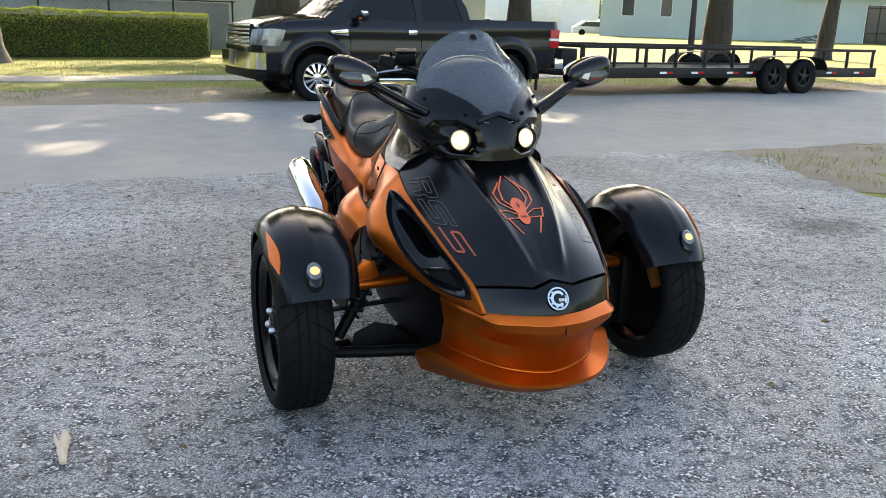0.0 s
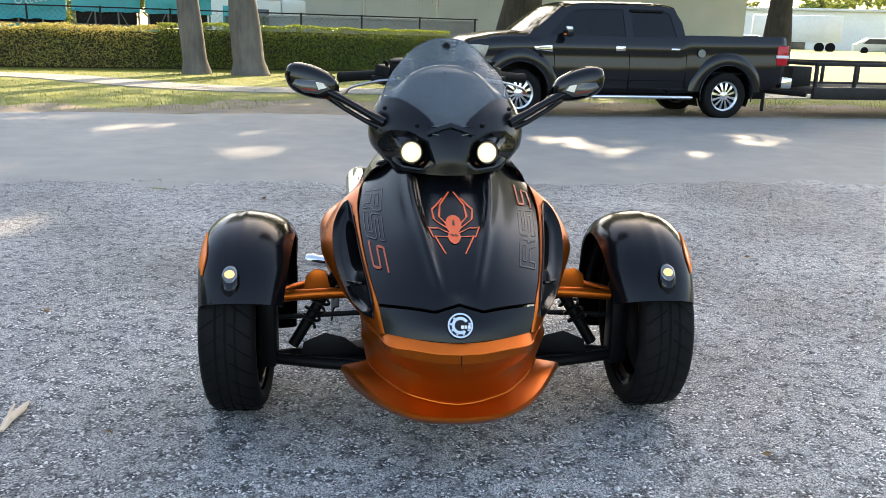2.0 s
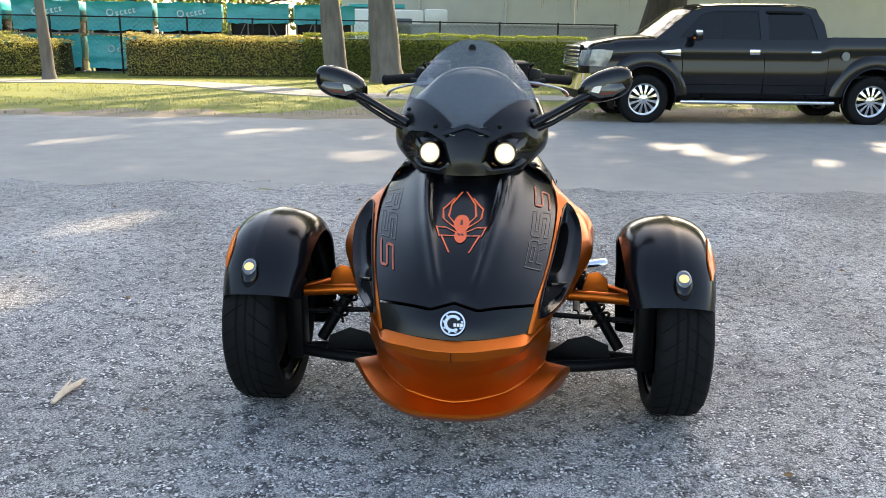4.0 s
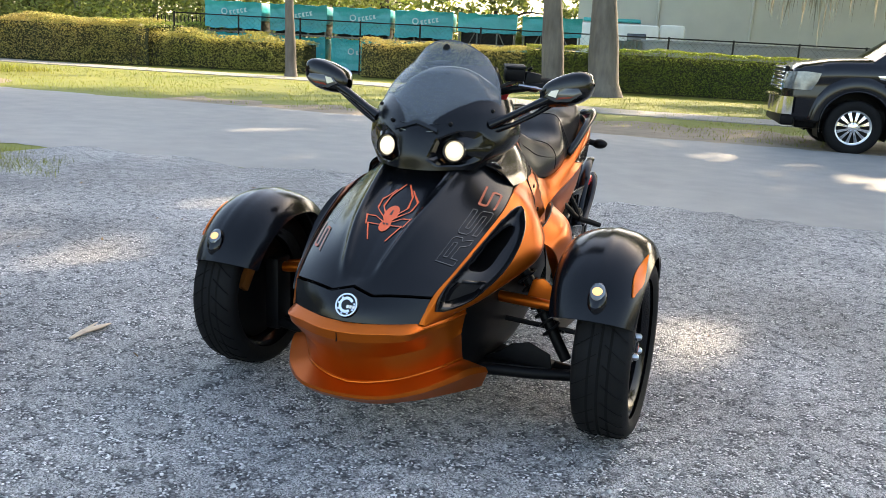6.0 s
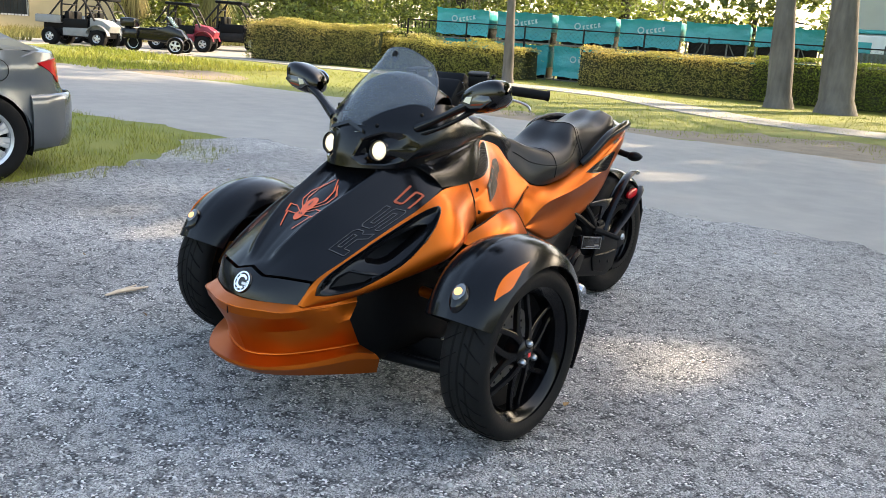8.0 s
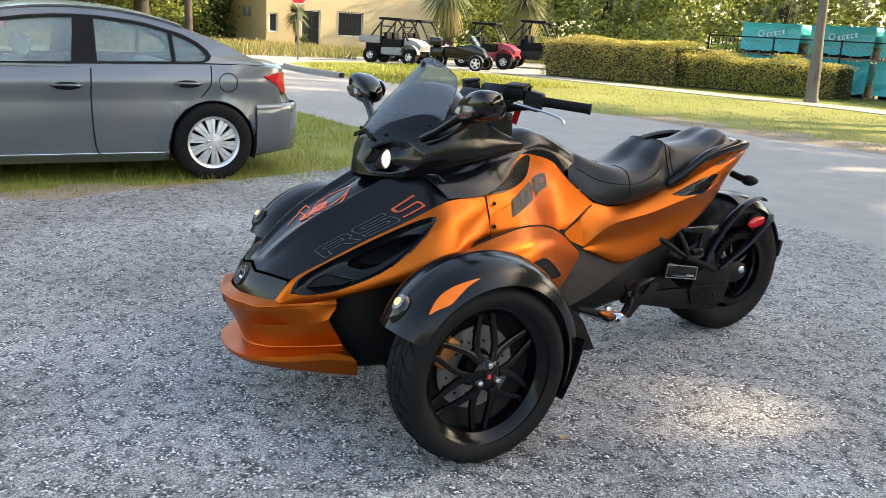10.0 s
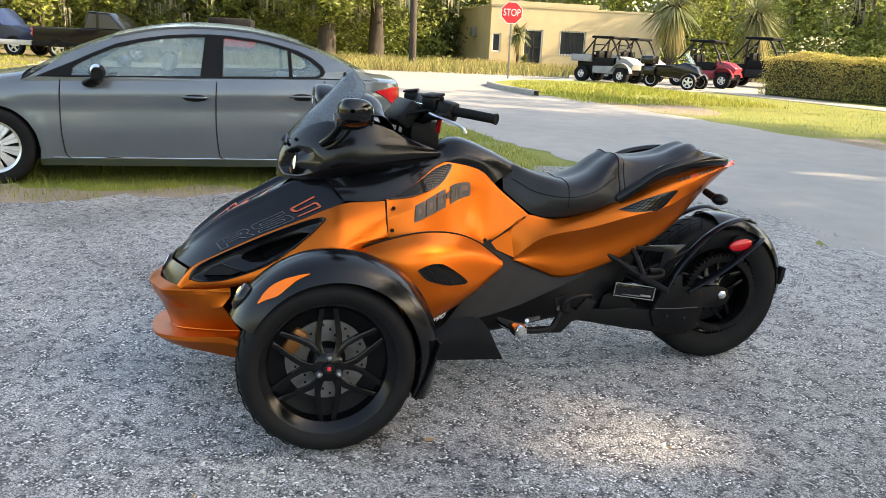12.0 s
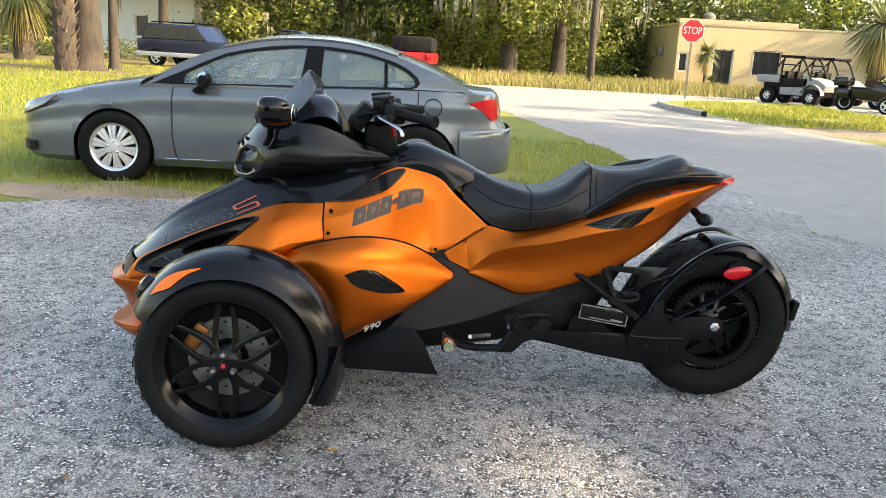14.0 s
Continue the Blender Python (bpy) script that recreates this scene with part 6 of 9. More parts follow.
# ---- buggies and bikes on the forecourt ----
def buggy(label, m, body, cargo, group="parked buggies"):
    """A side-by-side: chassis, cargo box, hood, cage, roof, seats, four fat wheels."""
    root = thing("utility_buggy", label, "buggy", m, group)
    part("chassis", boxbm(-1.25, 1.25, -0.55, 0.55, 0.36, 0.66, 0.05), M_TRIM, root)
    part("engine_bay", boxbm(-1.30, -0.40, -0.52, 0.52, 0.60, 0.90, 0.05), M_TRIM, root)
    if cargo:
        cb = part("cargo_box", boxbm(-1.52, -0.50, -0.74, 0.74, 0.86, 1.16, 0.04), body, root)
        part("box_bed", boxbm(-1.46, -0.56, -0.68, 0.68, 1.05, 1.165), M_TRIM, cb)
    part("hood", prismbm([(0.55, 0.66), (1.36, 0.60), (1.44, 0.84), (1.10, 1.06), (0.60, 1.14)], "y", -0.52, 0.52, 0.06), body, root)
    part("side_skirt", prismbm([(-0.45, 0.40), (0.6, 0.40), (0.62, 0.74), (-0.45, 0.70)], "y", -0.66, 0.66, 0.03), body, root)
    for y in (-0.62, 0.62):
        fg_ = [[(0.95 + 0.44 * math.cos(a), y + q, 0.40 + 0.46 * math.sin(a)) for q in (-0.13, 0.0, 0.13)] for a in np.linspace(0.15, 2.9, 14)]
        part("front_fender", sheet(bmesh.new(), np.array(fg_), 0.02), body, root)
        part("cage_bar", tubebm(crom([(0.85, y, 1.02), (0.42, y, 1.80), (0.0, y, 1.88), (-0.42, y, 1.86), (-0.50, y, 0.9)], 16).tolist(), 0.042, 7), M_DARKMETAL, root)
        part("rear_bar", tubebm([(-0.44, y, 1.80), (-1.0, y, 1.12)], 0.036, 7), M_DARKMETAL, root)
        part("door_net", boxbm(-0.42, 0.55, y - 0.02, y + 0.02, 0.66, 1.06, 0.01), M_TRIM, root)
    part("rear_panel", boxbm(-0.55, -0.48, -0.58, 0.58, 0.9, 1.18, 0.02), M_TRIM, root)
    part("roof", boxbm(-0.58, 0.52, -0.70, 0.70, 1.86, 1.97, 0.04), M_TRIM, root)
    for z in (1.30, 1.60):
        part("cage_rung", tubebm([(-0.47, -0.6, z), (-0.47, 0.6, z)], 0.028, 7), M_DARKMETAL, root)
    part("cage_rung", tubebm([(0.62, -0.62, 1.44), (0.62, 0.62, 1.44)], 0.022, 7), M_DARKMETAL, root)
    part("steering_wheel", lathebm([(0.0, 0.16), (0.015, 0.18), (0.0, 0.20), (-0.015, 0.18), (0.0, 0.16)], 20, "x", (0.38, 0.33, 1.12)), M_TRIM, root)
    for y in (-0.33, 0.33):
        s = part("seat", boxbm(-0.40, -0.20, y - 0.24, y + 0.24, 0.72, 1.35, 0.06), M_TRIM, root)
        part("seat_pad", boxbm(-0.40, 0.10, y - 0.24, y + 0.24, 0.62, 0.76, 0.05), M_TRIM, s)
    for x in (-0.95, 0.95):
        for y in (-0.62, 0.62):
            car_wheel(root, (x, y, 0.345), 0.345, 0.15, 0.165, 1 if y > 0 else -1, "suv", "knobbly black tyre on a grey wheel")
    for y in (-0.35, 0.35):
        part("lamp", boxbm(1.34, 1.42, y - 0.12, y + 0.12, 0.80, 0.90, 0.02), M_LENS, root)
    return root


buggy("grey utility buggy with a cargo box and black roof", pose(-26.9, 13.5, -0.02, 0, 0, 36) @ Matrix.Scale(0.86, 4), M_UTVBODY, True)
buggy("grey utility buggy with a cargo box and black roof", pose(-28.6, 15.3, -0.02, 0, 0, 36) @ Matrix.Scale(0.86, 4), M_UTVBODY, True)
buggy("red sport buggy with a black cage", pose(-26.0, 17.0, -0.02, 0, 0, 42) @ Matrix.Scale(0.88, 4), M_CRIMSON, False)
buggy("dark sport buggy behind the hedge", pose(-27.5, 20.4, -0.02, 0, 0, 40), M_DARKMETAL, False)


def touring_trike(label, m, body):
    root = thing("touring_trike", label, "motorcycle", m, "parked buggies")
    part("body", prismbm([(-0.9, 0.45), (0.9, 0.35), (1.15, 0.55), (0.95, 0.85), (0.45, 1.0), (0.0, 0.72), (-0.6, 0.78), (-1.1, 0.90), (-1.15, 0.65)], "y", -0.26, 0.26, 0.08), body, root)
    part("screen", prismbm([(0.75, 0.95), (0.45, 1.32), (0.43, 1.31), (0.70, 0.93)], "y", -0.22, 0.22), M_CARGLASS, root)
    part("seat", boxbm(-0.65, 0.05, -0.2, 0.2, 0.72, 0.86, 0.06), M_TRIM, root)
    part("top_case", boxbm(-1.25, -0.72, -0.28, 0.28, 0.86, 1.18, 0.06), body, root)
    part("handlebar", tubebm([(0.25, -0.42, 1.10), (0.4, -0.2, 1.06), (0.4, 0.2, 1.06), (0.25, 0.42, 1.10)], 0.02, 7), M_TRIM, root)
    for y in (-0.28, 0.28):
        part("pannier", boxbm(-1.15, -0.6, y - 0.12, y + 0.12, 0.45, 0.80, 0.05), body, root)
    for x, y, r in ((0.85, 0.62, 0.29), (0.85, -0.62, 0.29), (-0.86, 0, 0.31)):
        car_wheel(root, (x, y, r), r, 0.085, 0.20, 1 if y >= 0 else -1, "suv", "black tyre on a silver wheel")
        if y:
            part("fender", lathebm([(y - 0.11, 0.31), (y, 0.345), (y + 0.11, 0.31)], 20, "y", (x, 0, r), a0=radians(10), a1=radians(180)), body, root)
            part("wheel_arm", tubebm([(x, 0, 0.40), (x, y, 0.32)], 0.035, 7), M_TRIM, root)
    return root


touring_trike("black touring trike with a top case", pose(-24.0, 14.6, -0.02, 0, 0, 40) @ Matrix.Scale(0.92, 4), M_TRUCK)


# ---- cars parked across the crossing street ----
def far_wagon(name, label, m, body, kind):
    """A tall car: tub, cabin with glass, bumpers, lamps and wheels."""
    root = thing(name, label, "car", m, "cars parked in the shade")
    part("tub", prismbm([(-2.2, 0.42), (2.2, 0.42), (2.25, 0.70), (2.1, 0.98), (1.1, 1.06), (-2.2, 1.06)], "y", -0.88, 0.88, 0.06), body, root)
    back = -2.1 if kind == "suv" else -0.55
    part("cabin", prismbm([(1.0, 1.05), (0.45, 1.62), (back + 0.25, 1.66), (back, 1.05)], "y", -0.78, 0.78, 0.06), body, root)
    part("glass_band", prismbm([(0.88, 1.09), (0.42, 1.55), (back + 0.30, 1.58), (back + 0.12, 1.09)], "y", -0.795, 0.795), M_WINDOW, root)
    for x in (0.05, -0.95) if kind == "suv" else (0.05,):
        part("pillar", boxbm(x - 0.05, x + 0.05, -0.80, 0.80, 1.08, 1.58), body, root)
    part("cladding", boxbm(-2.25, 2.25, -0.895, 0.895, 0.40, 0.58, 0.02), M_COVER if kind == "suv" else M_TRIM, root)
    if kind == "suv":
        for y in (-0.62, 0.62):
            part("roof_bar", tubebm([(0.3, y, 1.72), (-1.7, y, 1.72)], 0.025, 6), M_TRIM, root)
    for y in (-0.72, 0.72):
        part("tail_lamp", boxbm(-2.25, -2.12, y - 0.12, y + 0.12, 0.75, 1.05, 0.02), M_TAIL, root)
        part("headlamp", boxbm(2.05, 2.24, y - 0.16, y + 0.16, 0.72, 0.86, 0.02), M_LENS, root)
    for x in (-1.35, 1.4):
        for y in (-0.78, 0.78):
            car_wheel(root, (x, y, 0.36), 0.36, 0.11, 0.22, 1 if y > 0 else -1, "suv", "black tyre on a silver wheel")
    return root


M_TARP = mat("dark_tarpaulin", (0.010, 0.0105, 0.012), 0.85, 0, (0.02, 0.02, 0.021), 3, 0.6, 6, spec=0.08)
far_wagon("suv", "blue sport utility vehicle with silver cladding", pose(-31.3, -8.75, -0.02, 0, 0, 70), M_NAVY, "suv")
far_wagon("dark_pickup", "black pickup truck parked in the shade", pose(-29.6, -4.6, -0.02, 0, 0, 75), M_TRUCK, "truck")
red_truck = far_wagon("red_pickup", "red pickup truck with a black bed cover", pose(-36.0, -0.2, -0.02, 0, 0, 176), M_RED, "truck")
part("bed_rack", boxbm(-2.1, 1.02, -0.87, 0.87, 1.07, 1.72, 0.12), M_TARP, red_truck, "grey-black tarpaulin tied over the truck")


# ---- the three-wheel motorcycle ----
M_ORANGE = mat("burnt_orange_paint", (0.47, 0.100, 0.0075), 0.34, 0.87, (0.43, 0.089, 0.0068), 3.0, 0.03, 900, coat=0.06)
M_SATIN = mat("satin_black_paint", (0.0030, 0.0034, 0.0045), 0.18, 0.0, (0.005, 0.0054, 0.0066), 2.5, 0.02, 400, coat=0.0, spec=0.26)
M_GLOSS = mat("gloss_black", (0.0025, 0.0025, 0.003), 0.08, 0.0, (0.004, 0.004, 0.005), 3, spec=0.36)
M_RIM = mat("gloss_black_wheel", (0.0022, 0.0022, 0.0028), 0.15, 0.0, (0.004, 0.004, 0.005), 6, spec=0.20)
M_BELLY = mat("dark_grey_plastic", (0.010, 0.010, 0.0108), 0.55, 0, (0.015, 0.015, 0.016), 20, 0.1, 300, spec=0.13)
M_SMOKE = mat("smoked_lens", (0.03, 0.031, 0.033), 0.06, 0.0, (0.05, 0.05, 0.052), 30, coat=0.3)
M_BRONZE = mat("bronze_reflector", (0.30, 0.16, 0.07), 0.25, 0.9, (0.22, 0.12, 0.05), 20)
M_SEAT = mat("black_vinyl", (0.0045, 0.0045, 0.005), 0.36, 0, (0.008, 0.0075, 0.0075), 12, 0.18, 450, spec=0.32)
M_DECAL = mat("orange_print", (0.78, 0.11, 0.03), 0.45, 0, (0.70, 0.095, 0.025), 30)
M_DARKDECAL = mat("dark_print", (0.03, 0.022, 0.02), 0.5)
M_GREYMARK = mat("bronze_grey_print", (0.13, 0.075, 0.045), 0.45, 0.2, (0.10, 0.06, 0.04), 40)
M_GREYLINE = mat("grey_outline_print", (0.065, 0.063, 0.062), 0.45)
M_DECAL_DIM = mat("dark_orange_print", (0.40, 0.062, 0.016), 0.45, 0, (0.34, 0.05, 0.014), 30)
M_STEEL = mat("brushed_steel", (0.55, 0.56, 0.57), 0.28, 1.0, (0.45, 0.46, 0.47), 30)
M_ROTOR = mat("brake_rotor", (0.24, 0.235, 0.23), 0.35, 0.9, (0.18, 0.175, 0.17), 40)
# hazy plastic; the pale base colour also stands in for reflected sky
M_SCREEN = glass("tinted_screen", (0.72, 0.76, 0.79), 0.66, 0.06, (0.19, 0.215, 0.24))
M_BULB = glow("lit_headlamp", (1.0, 0.88, 0.62), 0.17)
M_MARKER = glow("lit_marker_lamp", (1.0, 0.50, 0.20), 0.22)
M_RUBY = mat("dark_red_lens", (0.16, 0.012, 0.010), 0.2, 0, (0.12, 0.01, 0.008), 20)
M_MIRROR = mat("mirror_glass", (0.8, 0.8, 0.8), 0.03, 1.0)
M_GOLD = mat("gold_caliper", (0.34, 0.13, 0.03), 0.45, 0.4, (0.25, 0.09, 0.02), 20)

LEANED = pose(0, 0, 0, 0, -0.7, 0)
bike = thing("three_wheel_motorcycle", "burnt-orange and satin-black three-wheel motorcycle on grey gravel", "motorcycle", LEANED)


def ease(a, b, t):
    t = min(1, max(0, (t - a) / (b - a)))
    return t * t * (3 - 2 * t)


# hood: a dome between two creases that widen to the rear
HC = crom([(0, -0.505, 0.470), (0, -0.43, 0.540), (0, -0.346, 0.605), (0, -0.238, 0.673), (0, -0.10, 0.755), (0, 0.03, 0.82)], 60)
HE = crom([(0.214, -0.435, 0.482), (0.238, -0.34, 0.532), (0.262, -0.2, 0.600), (0.276, -0.05, 0.662), (0.272, 0.05, 0.702), (0.262, 0.11, 0.728)], 60)


def hood_at(u, s, lift=0.0):
    """A place on the hood: u across (0 at the middle, 1 at the edge), s along (0 at the front)."""
    i = min(58.999, max(0, s * 59))
    k, f = int(i), i - int(i)
    c, e = HC[k] * (1 - f) + HC[k + 1] * f, HE[k] * (1 - f) + HE[k + 1] * f
    a = abs(u)
    x, y = e[0] * a, c[1] + (e[1] - c[1]) * a ** 1.7
    z = e[2] + (c[2] - e[2]) * (1 - a ** 2.3) + 0.012 * math.sin(math.pi * min(1, a)) * (1 - s)
    uc = 0.17 + 0.34 * s ** 0.8
    z += 0.017 * ease(0.06, 0.2, s) * math.exp(-((a - uc) / 0.06) ** 2) + 0.022 * ease(0.1, 0.5, s) * math.exp(-((a - uc - 0.06) / 0.2) ** 2) - 0.012 * ease(0.45, 0.9, s) * math.exp(-((a - uc + 0.17) / 0.11) ** 2)
    z += lift
    if a < 0.3 and s < 0.12:
        y += 0.03 * (1 - a / 0.3) * (1 - s / 0.12) * 0.6
        z += 0.028 * (1 - a / 0.3) * (1 - s / 0.12)
    return (math.copysign(x, u), y - lift * 0.6, z)


g = np.array([[hood_at(u, s) for u in np.linspace(-1, 1, 73)] for s in np.linspace(0, 1, 44)])
hood = part("hood", sheet(bmesh.new(), g, 0.006, True), M_SATIN, bike, "satin black hood with two creases", sharp=60)

# front panel with the round emblem
front = []
for t in np.linspace(0, 1, 9):
    row = []
    for a in np.linspace(0, 1, 15):
        tx, ty, tz = hood_at(a, 0.0)
        bx, by, bz = 0.200 * a, -0.545 + 0.068 * a ** 1.9, 0.407 + 0.004 * a ** 2
        ty, tz = ty - 0.010, tz - 0.006
        row.append((tx + (bx - tx) * t, ty + (by - ty) * t - 0.008 * math.sin(math.pi * t) * (1 - a), tz + (bz - tz) * t))
    front.append(row)
g = np.array(mirrored(front))
panel = part("front_panel", sheet(bmesh.new(), g, 0.006, False), M_SATIN, bike)
badge_m = pose(0, -0.529, 0.449, 62, 0, 0)
bm = lathebm([(0, 0), (0.004, 0), (0.004, 0.033), (0.0, 0.036), (-0.004, 0.036)], 32, "z")
badge = part("emblem", bm, M_GLOSS, panel, "round dark badge with a silver gear ring")
badge.matrix_basis = badge_m
bm = lathebm([(0.0045, 0.029), (0.006, 0.029), (0.006, 0.0335), (0.0045, 0.0335)], 36, "z")
part("badge_rim", bm, M_CHROME, badge)
bm = lathebm([(0.0045, 0.015), (0.006, 0.015), (0.006, 0.023), (0.0045, 0.023)], 30, "z", a0=radians(30), a1=radians(310))
for k in range(7):
    a = radians(40 + 40 * k)
    box(bm, -0.0028, 0.0028, 0.022, 0.0275, 0.0045, 0.006, m=Matrix.Rotation(a, 4, "Z"))
part("gear_mark", bm, M_CHROME, badge)
bm = bmesh.new()
for k in range(3):
    box(bm, 0.002 + 0.009 * k, 0.009 + 0.009 * k, -0.0085, 0.000, 0.0045, 0.006)
part("badge_blocks", bm, M_WHITE, badge)

# nose: beak, recessed face and flared lip
nose_rows = [[(0, -0.552, 0.408), (0.06, -0.546, 0.409), (0.12, -0.522, 0.410), (0.188, -0.486, 0.412), (0.213, -0.445, 0.407), (0.238, -0.385, 0.405), (0.268, -0.300, 0.418)],
             [(0, -0.590, 0.391), (0.06, -0.582, 0.391), (0.12, -0.560, 0.393), (0.188, -0.530, 0.395), (0.217, -0.452, 0.397), (0.242, -0.385, 0.398), (0.268, -0.298, 0.404)],
             [(0, -0.586, 0.364), (0.06, -0.578, 0.365), (0.12, -0.556, 0.368), (0.185, -0.524, 0.374), (0.216, -0.450, 0.384), (0.244, -0.384, 0.388), (0.264, -0.298, 0.388)],
             [(0, -0.550, 0.300), (0.055, -0.542, 0.303), (0.108, -0.518, 0.310), (0.162, -0.474, 0.318), (0.206, -0.422, 0.326), (0.243, -0.372, 0.336), (0.266, -0.325, 0.350)],
             [(0, -0.516, 0.218), (0.05, -0.510, 0.222), (0.10, -0.494, 0.229), (0.143, -0.472, 0.236), (0.185, -0.420, 0.242), (0.224, -0.348, 0.247), (0.252, -0.266, 0.250)],
             [(0, -0.587, 0.212), (0.07, -0.580, 0.213), (0.14, -0.554, 0.216), (0.214, -0.482, 0.226), (0.264, -0.400, 0.238), (0.300, -0.325, 0.248), (0.326, -0.262, 0.234)],
             [(0, -0.587, 0.202), (0.07, -0.580, 0.203), (0.14, -0.554, 0.205), (0.216, -0.482, 0.212), (0.266, -0.398, 0.220), (0.302, -0.320, 0.226), (0.330, -0.250, 0.216)],
             [(0, -0.562, 0.182), (0.07, -0.555, 0.182), (0.13, -0.530, 0.182), (0.200, -0.460, 0.180), (0.246, -0.378, 0.174), (0.280, -0.302, 0.166), (0.306, -0.235, 0.160)],
             [(0, -0.42, 0.165), (0.05, -0.42, 0.165), (0.09, -0.40, 0.164), (0.14, -0.36, 0.158), (0.17, -0.30, 0.150), (0.19, -0.26, 0.146), (0.20, -0.22, 0.142)]]
nose = [crom(r, 30).tolist() for r in nose_rows]
fine = []
for q, w in zip(nose, nose[1:]):
    for t in np.linspace(0, 1, 5)[:-1]:
        fine.append((np.array(q) * (1 - t) + np.array(w) * t).tolist())
fine.append(nose[-1])
part("nose", sheet(bmesh.new(), np.array(mirrored(fine)), 0.005, False), M_ORANGE, bike, "orange nose with a sharp beak and flared lip", sharp=14)
part("lip_bead", tubebm([tuple(p + np.array((0, -0.002, 0.002))) for p in np.array(mirrored([nose[4]]))[0]], 0.0042, 8), M_ORANGE, bike)
part("beak_bead", tubebm([tuple(p) for p in np.array(mirrored([nose[1]]))[0]], 0.0026, 8), M_ORANGE, bike)
part("nose_joint", boxbm(-0.0012, 0.0012, -0.5895, -0.560, 0.361, 0.3905), M_TRIM, bike)

# side fairings
SIDE = {}


def side_part(name, rows, material, label="", nu=22, nv=30, thick=0.005, sharp=45, key=None, crease=None):
    for sgn in (1, -1):
        rr = [[(sgn * x, y, z) for x, y, z in r] for r in rows]
        gg = patch(rr, nu, nv) if crease is None else np.vstack([patch(rr[:crease + 1], nu // 2, nv), patch(rr[crease:], nu // 2, nv)[1:]])
        if key:
            SIDE[key, sgn] = gg
        hole = None
        if key == "fair":
            def hole(i, j, n1=nu - 1, n2=nv - 1):
                return not in_poly([(0.30 + (a - 0.30) * 1.05, 0.37 + (b - 0.37) * 1.05) for a, b in INTAKE], (i + 0.5) / n1, (j + 0.5) / n2)
        part(name, sheet(bmesh.new(), gg, thick, sgn < 0, keep=hole), material, bike, label, sharp=sharp)


def in_poly(poly, u, v):
    hit = False
    for (a1, b1), (a2, b2) in zip(poly, poly[1:] + poly[:1]):
        if (b1 > v) != (b2 > v) and u < (a2 - a1) * (v - b1) / (b2 - b1) + a1:
            hit = not hit
    return hit


INTAKE = [(0.44, 0.125), (0.24, 0.165), (0.09, 0.26), (0.055, 0.38), (0.05, 0.50), (0.07, 0.60), (0.135, 0.67), (0.24, 0.60), (0.36, 0.51), (0.48, 0.42), (0.58, 0.33), (0.63, 0.25), (0.60, 0.17)]
INNER = [(0.33, 0.36), (0.26, 0.345), (0.17, 0.36), (0.12, 0.42), (0.11, 0.49), (0.12, 0.55), (0.16, 0.585), (0.21, 0.56), (0.27, 0.51), (0.33, 0.45), (0.37, 0.41), (0.375, 0.385), (0.36, 0.37)]
FAIR = [[(0.198, -0.482, 0.412), (0.218, -0.428, 0.484), (0.243, -0.335, 0.537), (0.267, -0.2, 0.604), (0.282, -0.05, 0.666), (0.278, 0.05, 0.706), (0.268, 0.12, 0.722), (0.266, 0.242, 0.728)],
        [(0.205, -0.477, 0.410), (0.228, -0.425, 0.472), (0.262, -0.325, 0.515), (0.305, -0.185, 0.565), (0.345, -0.045, 0.620), (0.345, 0.05, 0.655), (0.32, 0.13, 0.672), (0.292, 0.247, 0.672)],
        [(0.21, -0.472, 0.407), (0.238, -0.415, 0.448), (0.285, -0.31, 0.475), (0.342, -0.165, 0.515), (0.388, -0.035, 0.560), (0.385, 0.06, 0.592), (0.352, 0.14, 0.612), (0.303, 0.25, 0.615)],
        [(0.212, -0.468, 0.404), (0.245, -0.405, 0.424), (0.298, -0.295, 0.442), (0.352, -0.150, 0.480), (0.395, -0.025, 0.522), (0.388, 0.07, 0.556), (0.350, 0.15, 0.580), (0.303, 0.25, 0.596)],
        [(0.21, -0.46, 0.400), (0.235, -0.39, 0.405), (0.278, -0.28, 0.425), (0.322, -0.135, 0.462), (0.360, -0.015, 0.500), (0.355, 0.08, 0.53), (0.32, 0.16, 0.555), (0.28, 0.25, 0.575)]]
side_part("side_fairing", FAIR, M_ORANGE, "orange side fairing framing the air intake", 56, 90, key="fair")


def on(g, u, v, lift=0.0, sgn=1):
    """A place on a smooth grid: u over its rows and v along them, both 0 to 1, lifted off the surface."""
    a, b = u * (g.shape[0] - 1), v * (g.shape[1] - 1)
    i, j = min(int(a), g.shape[0] - 2), min(int(b), g.shape[1] - 2)
    f, h = a - i, b - j
    p = (g[i, j] * (1 - f) + g[i + 1, j] * f) * (1 - h) + (g[i, j + 1] * (1 - f) + g[i + 1, j + 1] * f) * h
    n = np.cross(g[i + 1, j] - g[i, j], g[i, j + 1] - g[i, j])
    return p + sgn * lift * n / (np.linalg.norm(n) + 1e-9)


def loop_on(g, outline, lift, sgn, n=40):
    return [on(g, u, v, lift, sgn) for u, v in crom(list(outline) + [outline[0]], n + 1)[:-1].clip(0, 1)]


def shrink(loop, f):
    c = np.mean(loop, axis=0)
    return [c + (p - c) * f for p in loop]


